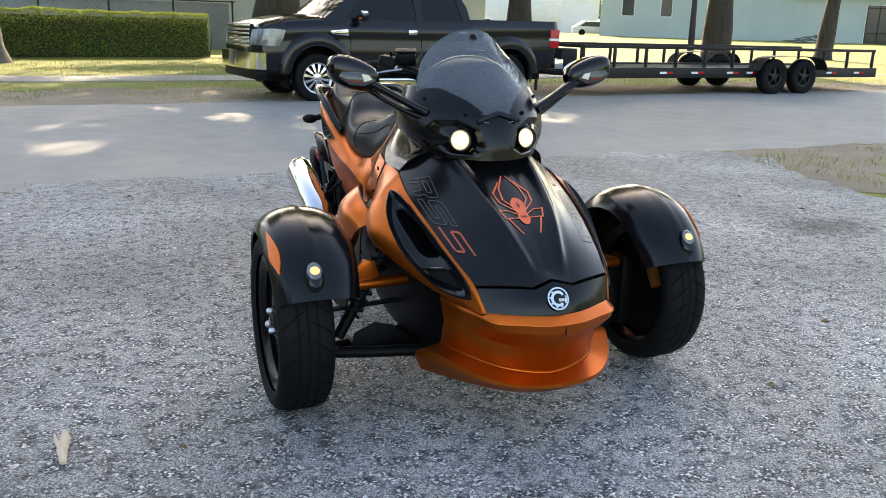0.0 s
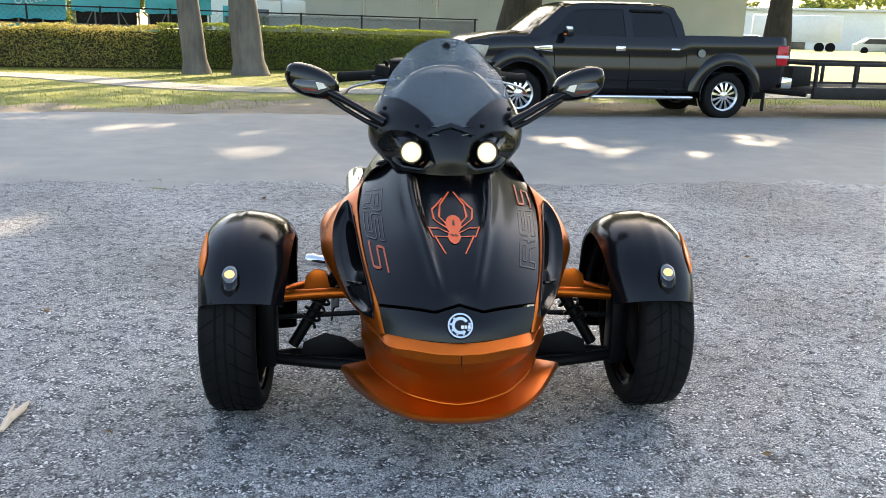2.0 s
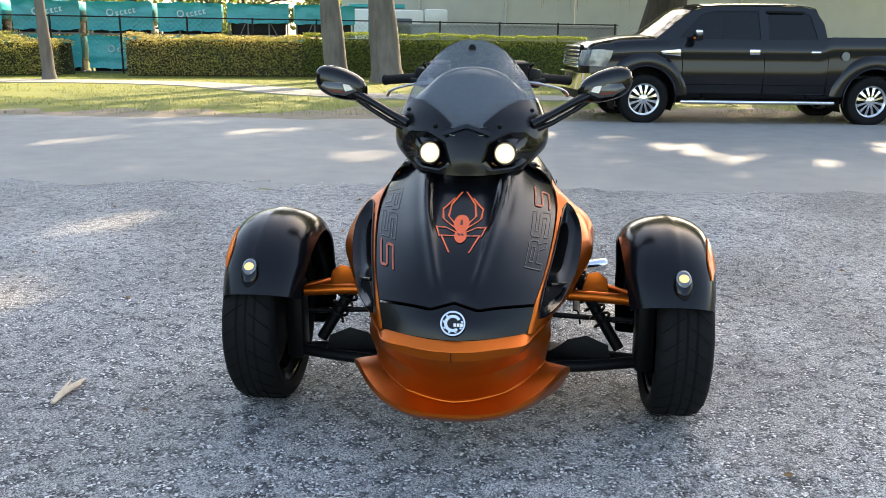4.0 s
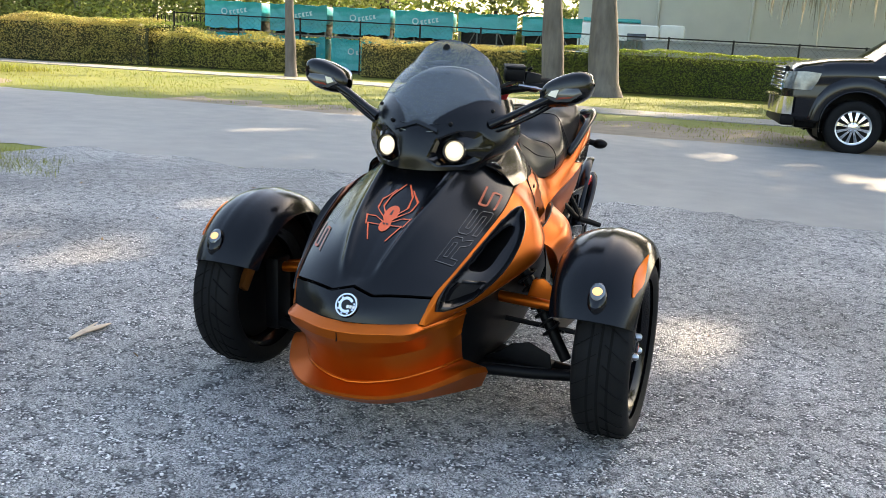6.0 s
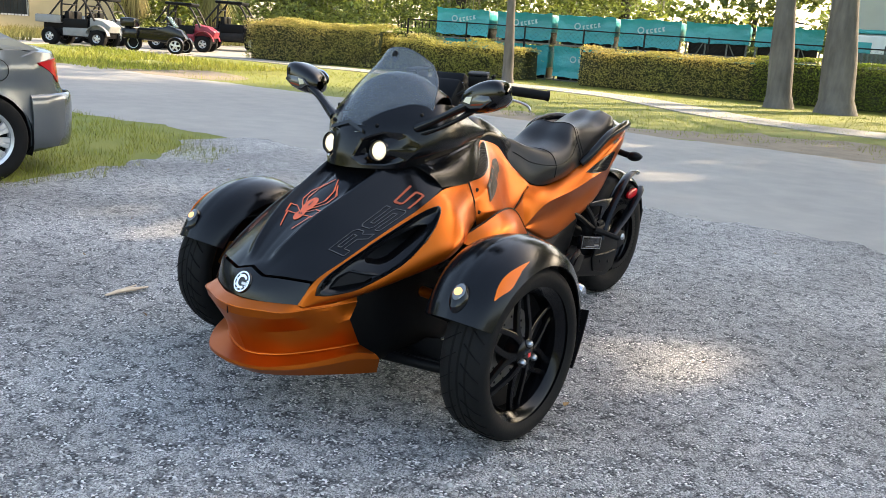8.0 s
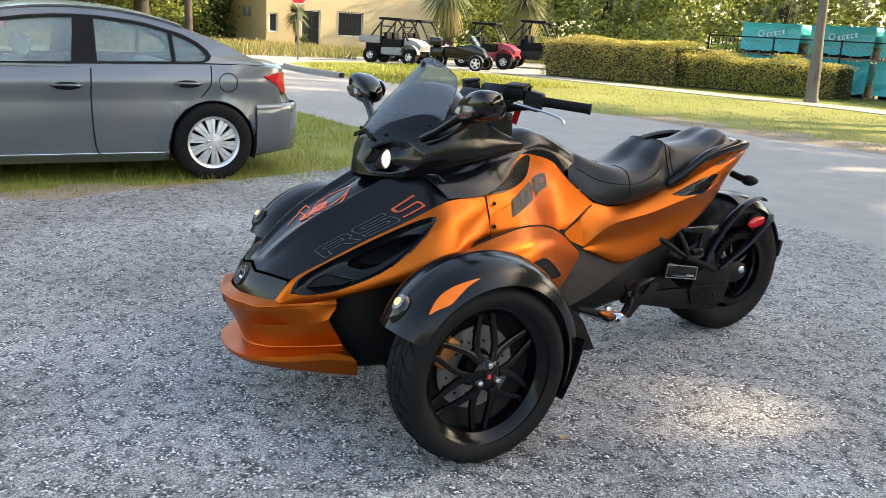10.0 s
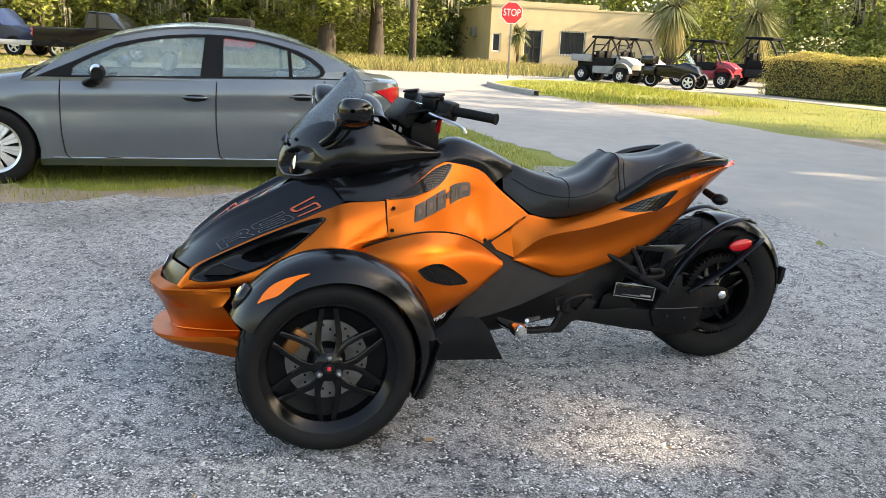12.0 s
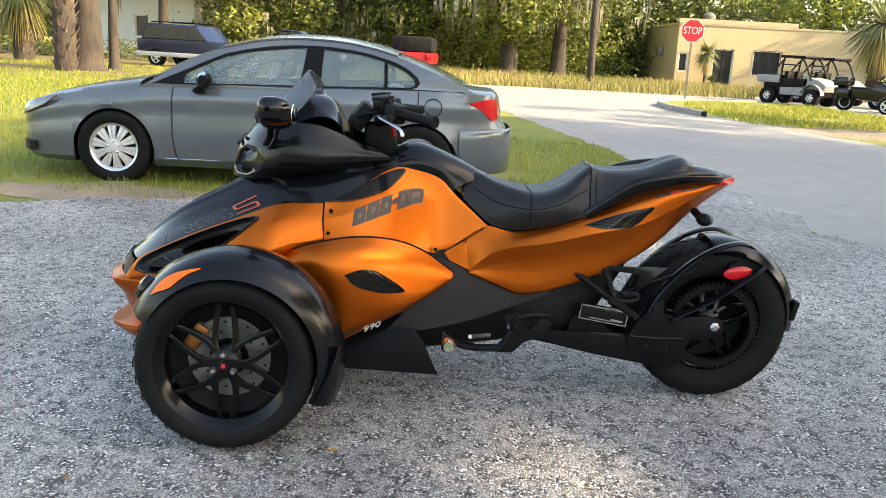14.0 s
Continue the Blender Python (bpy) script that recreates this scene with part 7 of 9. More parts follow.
for sgn in (1, -1):
    gg = SIDE["fair", sgn]
    big, small = crom(INTAKE + INTAKE[:1], 53)[:-1], crom(INNER + INNER[:1], 53)[:-1]

    def step(f, lift):
        return [on(gg, *(p * (1 - f) + q * f).clip(0, 1), lift, sgn) for p, q in zip(big, small)]
    b = step(1.0, -0.026)
    c = [p + np.array((-0.075 * sgn, 0.06, -0.015)) for p in shrink(b, 0.85)]
    root = rings_part("air_intake", [step(-0.12, -0.003), step(-0.11, 0.005), step(0.0, 0.006), step(0.06, 0.003), step(0.16, -0.009), step(0.35, -0.015), step(0.6, -0.019), step(0.85, -0.022), b], M_SATIN, bike, "black air scoop set into the orange fairing", fill=False, sharp=50)
    rings_part("duct", [b, [(p + q) / 2 for p, q in zip(b, c)], c], M_TRIM, root)
    slot = [on(gg, u, v, -0.004, sgn) for u, v in ((0.46, 0.185), (0.34, 0.235), (0.32, 0.275), (0.50, 0.335), (0.54, 0.30))]
    rings_part("slot", [[p - np.array((sgn * 0.012, 0, 0)) for p in slot], slot, shrink(slot, 0.85)], M_TRIM, root, "dark slot at the front of the scoop")
    blade = [on(gg, u, v, l, sgn) for u, v, l in ((0.31, 0.285, -0.008), (0.40, 0.31, 0.0), (0.50, 0.345, -0.004))]
    part("duct_bar", tubebm(crom(blade, 8).tolist(), 0.005, 8), M_SATIN, root)

# flank panel with the lettering, tail panel, lower panel
FLANK = [[(0.264, 0.246, 0.732), (0.215, 0.355, 0.778), (0.135, 0.46, 0.838), (0.097, 0.54, 0.862), (0.092, 0.63, 0.842), (0.094, 0.70, 0.765)],
         [(0.294, 0.246, 0.668), (0.272, 0.355, 0.705), (0.208, 0.47, 0.742), (0.150, 0.565, 0.758), (0.122, 0.68, 0.728), (0.140, 0.835, 0.652)],
         [(0.303, 0.251, 0.580), (0.304, 0.36, 0.602), (0.270, 0.47, 0.598), (0.222, 0.56, 0.572), (0.186, 0.62, 0.552), (0.168, 0.665, 0.540)]]
side_part("flank_panel", FLANK, M_ORANGE, "orange flank panel with dark raised lettering", 28, 40, key="flank", sharp=60, crease=1)
TAILP = [[(0.132, 0.838, 0.650), (0.142, 0.955, 0.636), (0.152, 1.10, 0.672), (0.166, 1.22, 0.722), (0.176, 1.36, 0.786), (0.168, 1.50, 0.832), (0.130, 1.64, 0.853), (0.060, 1.755, 0.862)],
         [(0.158, 0.765, 0.598), (0.176, 0.91, 0.604), (0.190, 1.07, 0.646), (0.202, 1.22, 0.700), (0.206, 1.36, 0.756), (0.194, 1.50, 0.806), (0.150, 1.63, 0.838), (0.066, 1.752, 0.856)],
         [(0.176, 0.775, 0.490), (0.202, 0.885, 0.574), (0.214, 1.07, 0.614), (0.220, 1.22, 0.656), (0.212, 1.38, 0.694), (0.194, 1.50, 0.752), (0.150, 1.63, 0.818), (0.068, 1.75, 0.848)],
         [(0.176, 0.778, 0.482), (0.178, 0.88, 0.510), (0.176, 1.04, 0.525), (0.186, 1.21, 0.570), (0.192, 1.36, 0.630), (0.180, 1.48, 0.698), (0.140, 1.60, 0.780), (0.064, 1.73, 0.830)],
         [(0.176, 0.770, 0.478), (0.176, 0.87, 0.440), (0.172, 0.985, 0.404), (0.172, 1.15, 0.448), (0.172, 1.33, 0.530), (0.154, 1.46, 0.615), (0.114, 1.57, 0.715), (0.055, 1.70, 0.805)],
         [(0.12, 0.77, 0.47), (0.10, 0.87, 0.44), (0.09, 0.99, 0.42), (0.09, 1.15, 0.47), (0.09, 1.32, 0.55), (0.08, 1.44, 0.63), (0.06, 1.55, 0.72), (0.03, 1.69, 0.80)]]
side_part("tail_panel", TAILP, M_ORANGE, "orange tail panel with a hollow lower sweep", 40, 60, key="tail", sharp=16, crease=2)
NOSEP = [[(0.140, 0.835, 0.652), (0.128, 0.838, 0.650)], [(0.160, 0.765, 0.602), (0.158, 0.766, 0.598)], [(0.170, 0.662, 0.538), (0.176, 0.776, 0.488)]]
side_part("tail_front", NOSEP, M_ORANGE, "", 14, 6)
LOWER = [[(0.335, 0.10, 0.555), (0.352, 0.22, 0.600), (0.330, 0.36, 0.625), (0.288, 0.49, 0.614), (0.250, 0.60, 0.572), (0.218, 0.712, 0.492)],
         [(0.388, 0.13, 0.535), (0.408, 0.24, 0.568), (0.392, 0.37, 0.576), (0.340, 0.49, 0.556), (0.282, 0.60, 0.520), (0.224, 0.715, 0.478)],
         [(0.405, 0.19, 0.485), (0.424, 0.29, 0.510), (0.402, 0.40, 0.500), (0.350, 0.51, 0.470), (0.295, 0.605, 0.445), (0.230, 0.71, 0.464)],
         [(0.395, 0.255, 0.400), (0.412, 0.32, 0.405), (0.392, 0.42, 0.402), (0.350, 0.52, 0.398), (0.300, 0.60, 0.405), (0.238, 0.69, 0.445)],
         [(0.372, 0.290, 0.320), (0.388, 0.335, 0.325), (0.370, 0.42, 0.338), (0.335, 0.51, 0.355), (0.292, 0.58, 0.380), (0.243, 0.665, 0.425)],
         [(0.352, 0.318, 0.256), (0.362, 0.342, 0.262), (0.345, 0.42, 0.300), (0.318, 0.50, 0.335), (0.282, 0.57, 0.366), (0.245, 0.64, 0.408)]]
side_part("lower_panel", LOWER, M_ORANGE, "bulging orange lower panel with a mesh vent", 34, 36, key="lower")
BELLY = [[(0.215, 0.58, 0.51), (0.168, 0.69, 0.530), (0.155, 0.84, 0.470), (0.150, 0.97, 0.425), (0.150, 1.10, 0.445)],
         [(0.262, 0.58, 0.40), (0.225, 0.70, 0.425), (0.196, 0.83, 0.405), (0.178, 0.96, 0.390), (0.160, 1.09, 0.425)],
         [(0.300, 0.47, 0.262), (0.275, 0.62, 0.280), (0.240, 0.78, 0.312), (0.205, 0.92, 0.355), (0.165, 1.08, 0.405)]]
side_part("belly_panel", BELLY, M_BELLY, "dark grey textured engine cover", 16, 24)
FLAP = [[(0.365, 0.325, 0.225), (0.372, 0.42, 0.272), (0.378, 0.50, 0.312), (0.388, 0.575, 0.318), (0.396, 0.622, 0.272)],
        [(0.385, 0.330, 0.215), (0.392, 0.43, 0.235), (0.398, 0.51, 0.245), (0.403, 0.59, 0.240), (0.406, 0.648, 0.215)],
        [(0.395, 0.335, 0.165), (0.400, 0.43, 0.164), (0.404, 0.52, 0.163), (0.407, 0.60, 0.162), (0.410, 0.676, 0.160)]]
side_part("spray_flap", FLAP, M_TRIM, "black rubber spray flap", 12, 20, 0.006)

for sgn in (1, -1):
    gaps = ([p for p in SIDE["lower", sgn][0][2:]], [p for p in SIDE["flank", sgn][:, 0]], [p for p in SIDE["flank", sgn][14:, -1]])
    for run in gaps:
        part("panel_gap", tubebm([tuple(p + np.array((sgn * 0.001, 0, 0))) for p in run], 0.0032, 6, False), M_TRIM, bike)

# mesh vents
def vent(name, g, outline, sgn, label, bars=11, slats=False):
    a, b = loop_on(g, outline, 0.0055, sgn), loop_on(g, outline, -0.002, sgn)
    cu, cv = sum(o[0] for o in outline) / len(outline), sum(o[1] for o in outline) / len(outline)

    def inner(f, lift):
        return loop_on(g, [(cu + (u - cu) * f, cv + (v - cv) * f) for u, v in outline], lift, sgn)
    root = rings_part(name, [b, a, inner(0.92, 0.0055), inner(0.90, 0.0025), inner(0.6, 0.003), inner(0.3, 0.003)], M_GLOSS, bike, label)
    us, vs = [o[0] for o in outline], [o[1] for o in outline]
    bm = bmesh.new()
    for s in (1, -1):
        for k in np.linspace(-1, 2, bars * 3):
            run = []
            for t in np.linspace(0, 1, 22):
                u, v = min(us) + (max(us) - min(us)) * t, min(vs) + (max(vs) - min(vs)) * (k + (0.5 * s * (t - 0.5) if not slats else 0))
                if in_poly(outline, u, v):
                    run.append(on(g, u, v, 0.0042, sgn))
                elif len(run) > 1:
                    tube(bm, run, 0.0013, 4, False)
                    run = []
            if len(run) > 1:
                tube(bm, run, 0.0013, 4, False)
    if len(bm.verts):
        part("grille_mesh", bm, M_TRIM, root)
    else:
        bm.free()
    return root


TAILVENT = [(0.29, 0.395), (0.27, 0.50), (0.33, 0.635), (0.42, 0.60), (0.50, 0.54), (0.44, 0.455)]
for sgn in (1, -1):
    vent("mesh_vent", SIDE["lower", sgn], [(0.40, 0.288), (0.35, 0.375), (0.325, 0.462), (0.362, 0.55), (0.462, 0.662), (0.50, 0.512), (0.488, 0.40), (0.462, 0.325)], sgn, "black mesh vent in the lower panel")
    vent("tail_vent", SIDE["tail", sgn], TAILVENT, sgn, "narrow black vent in the tail panel", 9)

# tank and the black shoulder between hood and tank
TANK = [[(0, 0.40, 0.866), (0.05, 0.40, 0.860), (0.088, 0.42, 0.846), (0.120, 0.455, 0.846), (0.112, 0.47, 0.785)],
        [(0, 0.47, 0.905), (0.05, 0.475, 0.897), (0.083, 0.49, 0.878), (0.105, 0.515, 0.862), (0.096, 0.525, 0.80)],
        [(0, 0.565, 0.930), (0.05, 0.565, 0.920), (0.078, 0.57, 0.895), (0.098, 0.58, 0.866), (0.089, 0.585, 0.80)],
        [(0, 0.69, 0.888), (0.05, 0.685, 0.880), (0.078, 0.675, 0.862), (0.094, 0.66, 0.835), (0.085, 0.655, 0.77)],
        [(0, 0.835, 0.815), (0.045, 0.815, 0.812), (0.075, 0.76, 0.80), (0.093, 0.705, 0.770), (0.084, 0.69, 0.72)]]
shell("tank_cover", TANK, M_SATIN, bike, 0.006, 26, 40, "satin black tank cover", mirror=True, sharp=70)
SHOULDER = [[(0.262, 0.10, 0.724), (0.263, 0.242, 0.730), (0.218, 0.352, 0.776), (0.140, 0.455, 0.836), (0.10, 0.535, 0.864)],
            [(0.225, 0.06, 0.772), (0.225, 0.20, 0.778), (0.19, 0.32, 0.812), (0.13, 0.43, 0.852), (0.09, 0.51, 0.876)],
            [(0.13, 0.02, 0.812), (0.14, 0.16, 0.822), (0.125, 0.29, 0.845), (0.10, 0.40, 0.866), (0.06, 0.48, 0.890)],
            [(0.02, 0.0, 0.83), (0.02, 0.15, 0.84), (0.02, 0.28, 0.855), (0.02, 0.39, 0.866), (0.02, 0.46, 0.89)]]
side_part("shoulder_panel", SHOULDER, M_SATIN, "satin black shoulder panel", 20, 26, key="shoulder")
for sgn in (1, -1):
    vent("knee_mesh", SIDE["flank", sgn], [(0.03, 0.012), (0.02, 0.14), (0.015, 0.262), (0.04, 0.41), (0.10, 0.55), (0.275, 0.45), (0.338, 0.338), (0.225, 0.162)], sgn, "black mesh strip below the tank", 15)
    fin = crom([(sgn * 0.180, 0.050, 0.792), (sgn * 0.208, 0.084, 0.792), (sgn * 0.224, 0.122, 0.760), (sgn * 0.232, 0.117, 0.734), (sgn * 0.240, 0.098, 0.704)], 14).tolist()
    part("wind_deflector", tubebm(fin, [0.006] + [0.011] * 12 + [0.007], 8, flat=0.6), M_GLOSS, bike, "small black wind deflector fin")

# upper cowl with the lamps
COWL = [[(0, -0.122, 0.782), (0.05, -0.115, 0.782), (0.11, -0.075, 0.784), (0.165, -0.015, 0.790), (0.195, 0.08, 0.808), (0.192, 0.21, 0.830), (0.168, 0.34, 0.850), (0.145, 0.46, 0.872)],
        [(0, -0.118, 0.835), (0.05, -0.108, 0.835), (0.12, -0.065, 0.838), (0.19, -0.005, 0.842), (0.235, 0.085, 0.850), (0.232, 0.21, 0.862), (0.195, 0.34, 0.876), (0.152, 0.465, 0.886)],
        [(0, -0.098, 0.895), (0.05, -0.090, 0.896), (0.115, -0.055, 0.898), (0.185, 0.005, 0.902), (0.238, 0.090, 0.905), (0.234, 0.20, 0.912), (0.200, 0.32, 0.910), (0.158, 0.44, 0.900)],
        [(0, -0.066, 0.938), (0.05, -0.060, 0.940), (0.11, -0.030, 0.944), (0.175, 0.025, 0.950), (0.222, 0.095, 0.952), (0.224, 0.18, 0.955), (0.198, 0.28, 0.945), (0.162, 0.40, 0.915)],
        [(0, -0.015, 0.990), (0.05, -0.010, 0.991), (0.10, 0.012, 0.993), (0.16, 0.06, 0.994), (0.198, 0.115, 0.996), (0.206, 0.175, 0.996), (0.196, 0.235, 0.985), (0.166, 0.36, 0.930)]]
cg = patch(mirrored(COWL), 60, 145)
BEZ = [(0.50, 0.42), (0.53, 0.30), (0.42, 0.17), (0.16, 0.12), (0.05, 0.20), (0.05, 0.34), (0.14, 0.46), (0.34, 0.49)]


def cowl_keeps(i, j):
    return not in_poly([(0.29 + (u - 0.29) * 1.03, 0.30 + (v - 0.30) * 1.03) for u, v in BEZ], (i + 0.5) / 59, abs(j + 0.5 - 72) / 72)


cowl = part("upper_cowl", sheet(bmesh.new(), cg, 0.006, False, keep=cowl_keeps), M_SATIN, bike, "satin black upper cowl with twin round lamps", sharp=45)
DOME = [[(0, -0.022, 0.975), (0.07, -0.008, 0.976), (0.135, 0.040, 0.978), (0.190, 0.118, 0.980)],
        [(0, 0.028, 1.028), (0.065, 0.038, 1.026), (0.124, 0.075, 1.018), (0.176, 0.155, 1.002)],
        [(0, 0.085, 1.070), (0.06, 0.094, 1.066), (0.116, 0.125, 1.050), (0.163, 0.200, 1.016)],
        [(0, 0.160, 1.090), (0.055, 0.168, 1.084), (0.106, 0.19, 1.060), (0.153, 0.25, 1.012)],
        [(0, 0.245, 1.066), (0.05, 0.25, 1.056), (0.092, 0.258, 1.028), (0.135, 0.285, 0.975)],
        [(0, 0.285, 0.95), (0.05, 0.285, 0.95), (0.09, 0.285, 0.94), (0.12, 0.295, 0.91)]]
dome = shell("dash_dome", DOME, M_SATIN, bike, 0.006, 30, 40, "rounded black dash cover behind the screen", mirror=True)
SCREEN = [[(0, -0.088, 0.918), (0.05, -0.080, 0.920), (0.11, -0.046, 0.926), (0.17, 0.008, 0.934), (0.214, 0.080, 0.955)],
          [(0, -0.030, 0.992), (0.05, -0.022, 0.993), (0.10, 0.008, 0.997), (0.155, 0.058, 1.002), (0.196, 0.120, 1.018)],
          [(0, 0.040, 1.060), (0.05, 0.046, 1.060), (0.09, 0.066, 1.060), (0.135, 0.106, 1.060), (0.172, 0.158, 1.066)],
          [(0, 0.105, 1.130), (0.045, 0.110, 1.128), (0.08, 0.124, 1.120), (0.115, 0.150, 1.108), (0.145, 0.180, 1.098)],
          [(0, 0.148, 1.178), (0.035, 0.150, 1.176), (0.066, 0.158, 1.165), (0.095, 0.170, 1.148), (0.122, 0.188, 1.125)]]
scr = shell("windscreen", SCREEN, M_SCREEN, bike, 0.003, 30, 48, "clear smoke-tinted windscreen", mirror=True)
edge = patch(mirrored(SCREEN), 30, 48)
part("screen_edge", tubebm([tuple(p) for p in edge[:, 0]] + [tuple(p) for p in edge[-1]] + [tuple(p) for p in edge[::-1, -1]], 0.0022, 5, False), M_GREYLINE, scr)
part("screen_foot", tubebm([tuple(p + np.array((0, -0.001, 0))) for p in edge[0]], 0.0028, 6, False), M_TRIM, scr)
bm = bmesh.new()
ellipsoid(bm, (0, 0.125, 1.148), (0.014, 0.008, 0.020), 14, 10)
part("screen_knob", bm, M_TRIM, scr)
for sgn in (1, -1):
    for p in ((0.10, -0.062, 0.925), (0.196, 0.052, 0.965)):
        bm = bmesh.new()
        ellipsoid(bm, (sgn * p[0], p[1], p[2]), (0.007, 0.006, 0.007), 10, 8)
        part("screw", bm, M_TRIM, scr)
# a shallow chevron on the brow
bm = bmesh.new()
for sgn in (1, -1):
    prism(bm, [(0, 0), (sgn * 0.058, -0.014), (sgn * 0.058, -0.020), (0, -0.007)] if sgn > 0 else [(0, 0), (0, -0.007), (-0.058, -0.020), (-0.058, -0.014)], "y", -0.004, 0.004)
brow = part("brow_ridge", bm, M_GLOSS, cowl)
brow.matrix_basis = pose(0, -0.086, 0.934, -22, 0, 0) @ Matrix.Diagonal((1.25, 1.2, 1.9, 1))

bm = bmesh.new()
prism(bm, [(-0.060, -0.006), (0, -0.019), (0.060, -0.006), (0.060, -0.0085), (0, -0.0218), (-0.060, -0.0085)], "y", -0.006, 0.003)
edge_v = part("brow_edge", bm, M_GALV, cowl, "thin silver line below the brow")
edge_v.matrix_basis = pose(0, -0.0905, 0.906, -22, 0, 0) @ Matrix.Diagonal((0.9, 1, 0.8, 1))

for sgn in (1, -1):
    # one half of the cowl grid: columns from the middle outwards
    half = cg[:, 72:] if sgn > 0 else cg[:, 72::-1]
    LC = np.array((sgn * 0.116, -0.062, 0.843))

    def spread(f, lift=0.0):
        cu, cv = 0.29, 0.30
        o = [(cu + (u - cu) * f, cv + (v - cv) * f) for u, v in BEZ]
        pts = []
        for a, b in zip(o, o[1:] + o[:1]):
            pts += [(a[0] + (b[0] - a[0]) * t, a[1] + (b[1] - a[1]) * t) for t in np.linspace(0, 1, 6)[:-1]]
        return [on(half, max(0, u), v, lift, -sgn) for u, v in pts]
    q0, qa, q1, q2 = spread(1.13, -0.001), spread(1.10, 0.005), spread(1.0, 0.006), spread(0.90, 0.004)
    cup = []
    for p in q2:
        d = np.array((p[0] - LC[0], 0, p[2] - LC[2]))
        cup.append(LC + d / np.linalg.norm(d) * 0.036 + np.array((0, 0.004, 0)))
    bez = rings_part("lamp_bezel", [q0, qa, q1, q2, [(p + c) / 2 + np.array((0, 0.010, 0)) for p, c in zip(q2, cup)], cup], M_GLOSS, cowl, "angular gloss black lamp surround", fill=False, sharp=25)
    lm = pose(*LC, 82, 0, sgn * 8)
    bm = lathebm([(-0.03, 0.038), (0.006, 0.038), (0.010, 0.035), (0.006, 0.031), (-0.004, 0.030)], 36, "z")
    lamp = part("headlamp", bm, M_GLOSS, cowl, "round lit headlamp")
    lamp.matrix_basis = lm
    bm = lathebm([(-0.002, 0.0305), (0.004, 0.026), (0.008, 0.016), (0.009, 0.0001)], 32, "z")
    part("lit_lens", bm, M_BULB, lamp, "glowing warm white lens")
    w = [(0.082, -0.086, 0.820), (0.058, -0.094, 0.802), (0.098, -0.080, 0.802)]
    rings_part("lamp_wedge", [[np.array((sgn * x, y, z)) for x, y, z in w], [np.array((sgn * x, y + 0.012, z)) for x, y, z in w]], M_BRONZE, cowl, "bronze wedge beside the lamp")

# mirrors
for sgn in (1, -1):
    mroot = part("wing_mirror", tubebm([(sgn * 0.195, 0.035, 0.922), (sgn * 0.25, 0.050, 0.950), (sgn * 0.315, 0.065, 0.985), (sgn * 0.375, 0.075, 1.015)], [0.024, 0.016, 0.016, 0.022], 12, flat=0.75), M_SATIN, bike, "black wing mirror with a clear lamp strip")
    part("strut", tubebm([(sgn * 0.205, 0.040, 0.905), (sgn * 0.26, 0.062, 0.926), (sgn * 0.325, 0.085, 0.962), (sgn * 0.375, 0.098, 0.998)], [0.012, 0.008, 0.008, 0.012], 10), M_SATIN, mroot)
    bm = bmesh.new()
    prof = [(0.340, 0.012, 0.016), (0.356, 0.030, 0.036), (0.390, 0.040, 0.048), (0.43, 0.044, 0.053), (0.468, 0.042, 0.049), (0.494, 0.030, 0.034), (0.506, 0.006, 0.006)]
    rings = []
    for x, ry, rz in prof:
        ring = []
        for a in np.linspace(0, math.tau, 25)[:-1]:
            c, s = math.cos(a), math.sin(a)
            c, s = math.copysign(abs(c) ** 0.72, c), math.copysign(abs(s) ** 0.72, s)
            ring.append((sgn * x, 0.088 + ry * c * (1.75 if c > 0 else 0.95) - 0.25 * (x - 0.42) ** 2, 1.040 + 0.25 * (x - 0.42) + rz * s * (1 if s > 0 else 0.92)))
        rings.append(ring)
    sheet(bm, np.array(crom(np.array(rings).reshape(len(rings), -1), 20)).reshape(20, 24, 3), closed=True)
    part("shell", bm, M_GLOSS, mroot)
    bm = bmesh.new()
    pts = [(0.362, 1.022), (0.40, 1.006), (0.445, 1.011), (0.482, 1.036), (0.47, 1.052), (0.42, 1.050), (0.385, 1.044)]
    prism(bm, [(sgn * x, z) for x, z in (pts if sgn > 0 else pts[::-1])], "y", 0.0425, 0.055, 0.002)
    part("signal_lens", bm, M_SMOKE, mroot, "smoked clear lens with red inner")
    bm = bmesh.new()
    prism(bm, [(sgn * x, z) for x, z in [(0.40, 1.014), (0.445, 1.020), (0.458, 1.027), (0.41, 1.022)][:: sgn]], "y", 0.0405, 0.043)
    part("signal_insert", bm, M_RUBY, mroot)
    bm = bmesh.new()
    prism(bm, [(sgn * x, z) for x, z in [(0.375, 1.026), (0.40, 1.020), (0.408, 1.044), (0.385, 1.040)][:: sgn]], "y", 0.0405, 0.043)
    part("signal_reflector", bm, M_ALLOY, mroot)
    bm = bmesh.new()
    ellipsoid(bm, (sgn * 0.425, 0.160, 1.042), (0.058, 0.006, 0.036), 20, 10)
    part("glass", bm, M_MIRROR, mroot, "mirror glass")

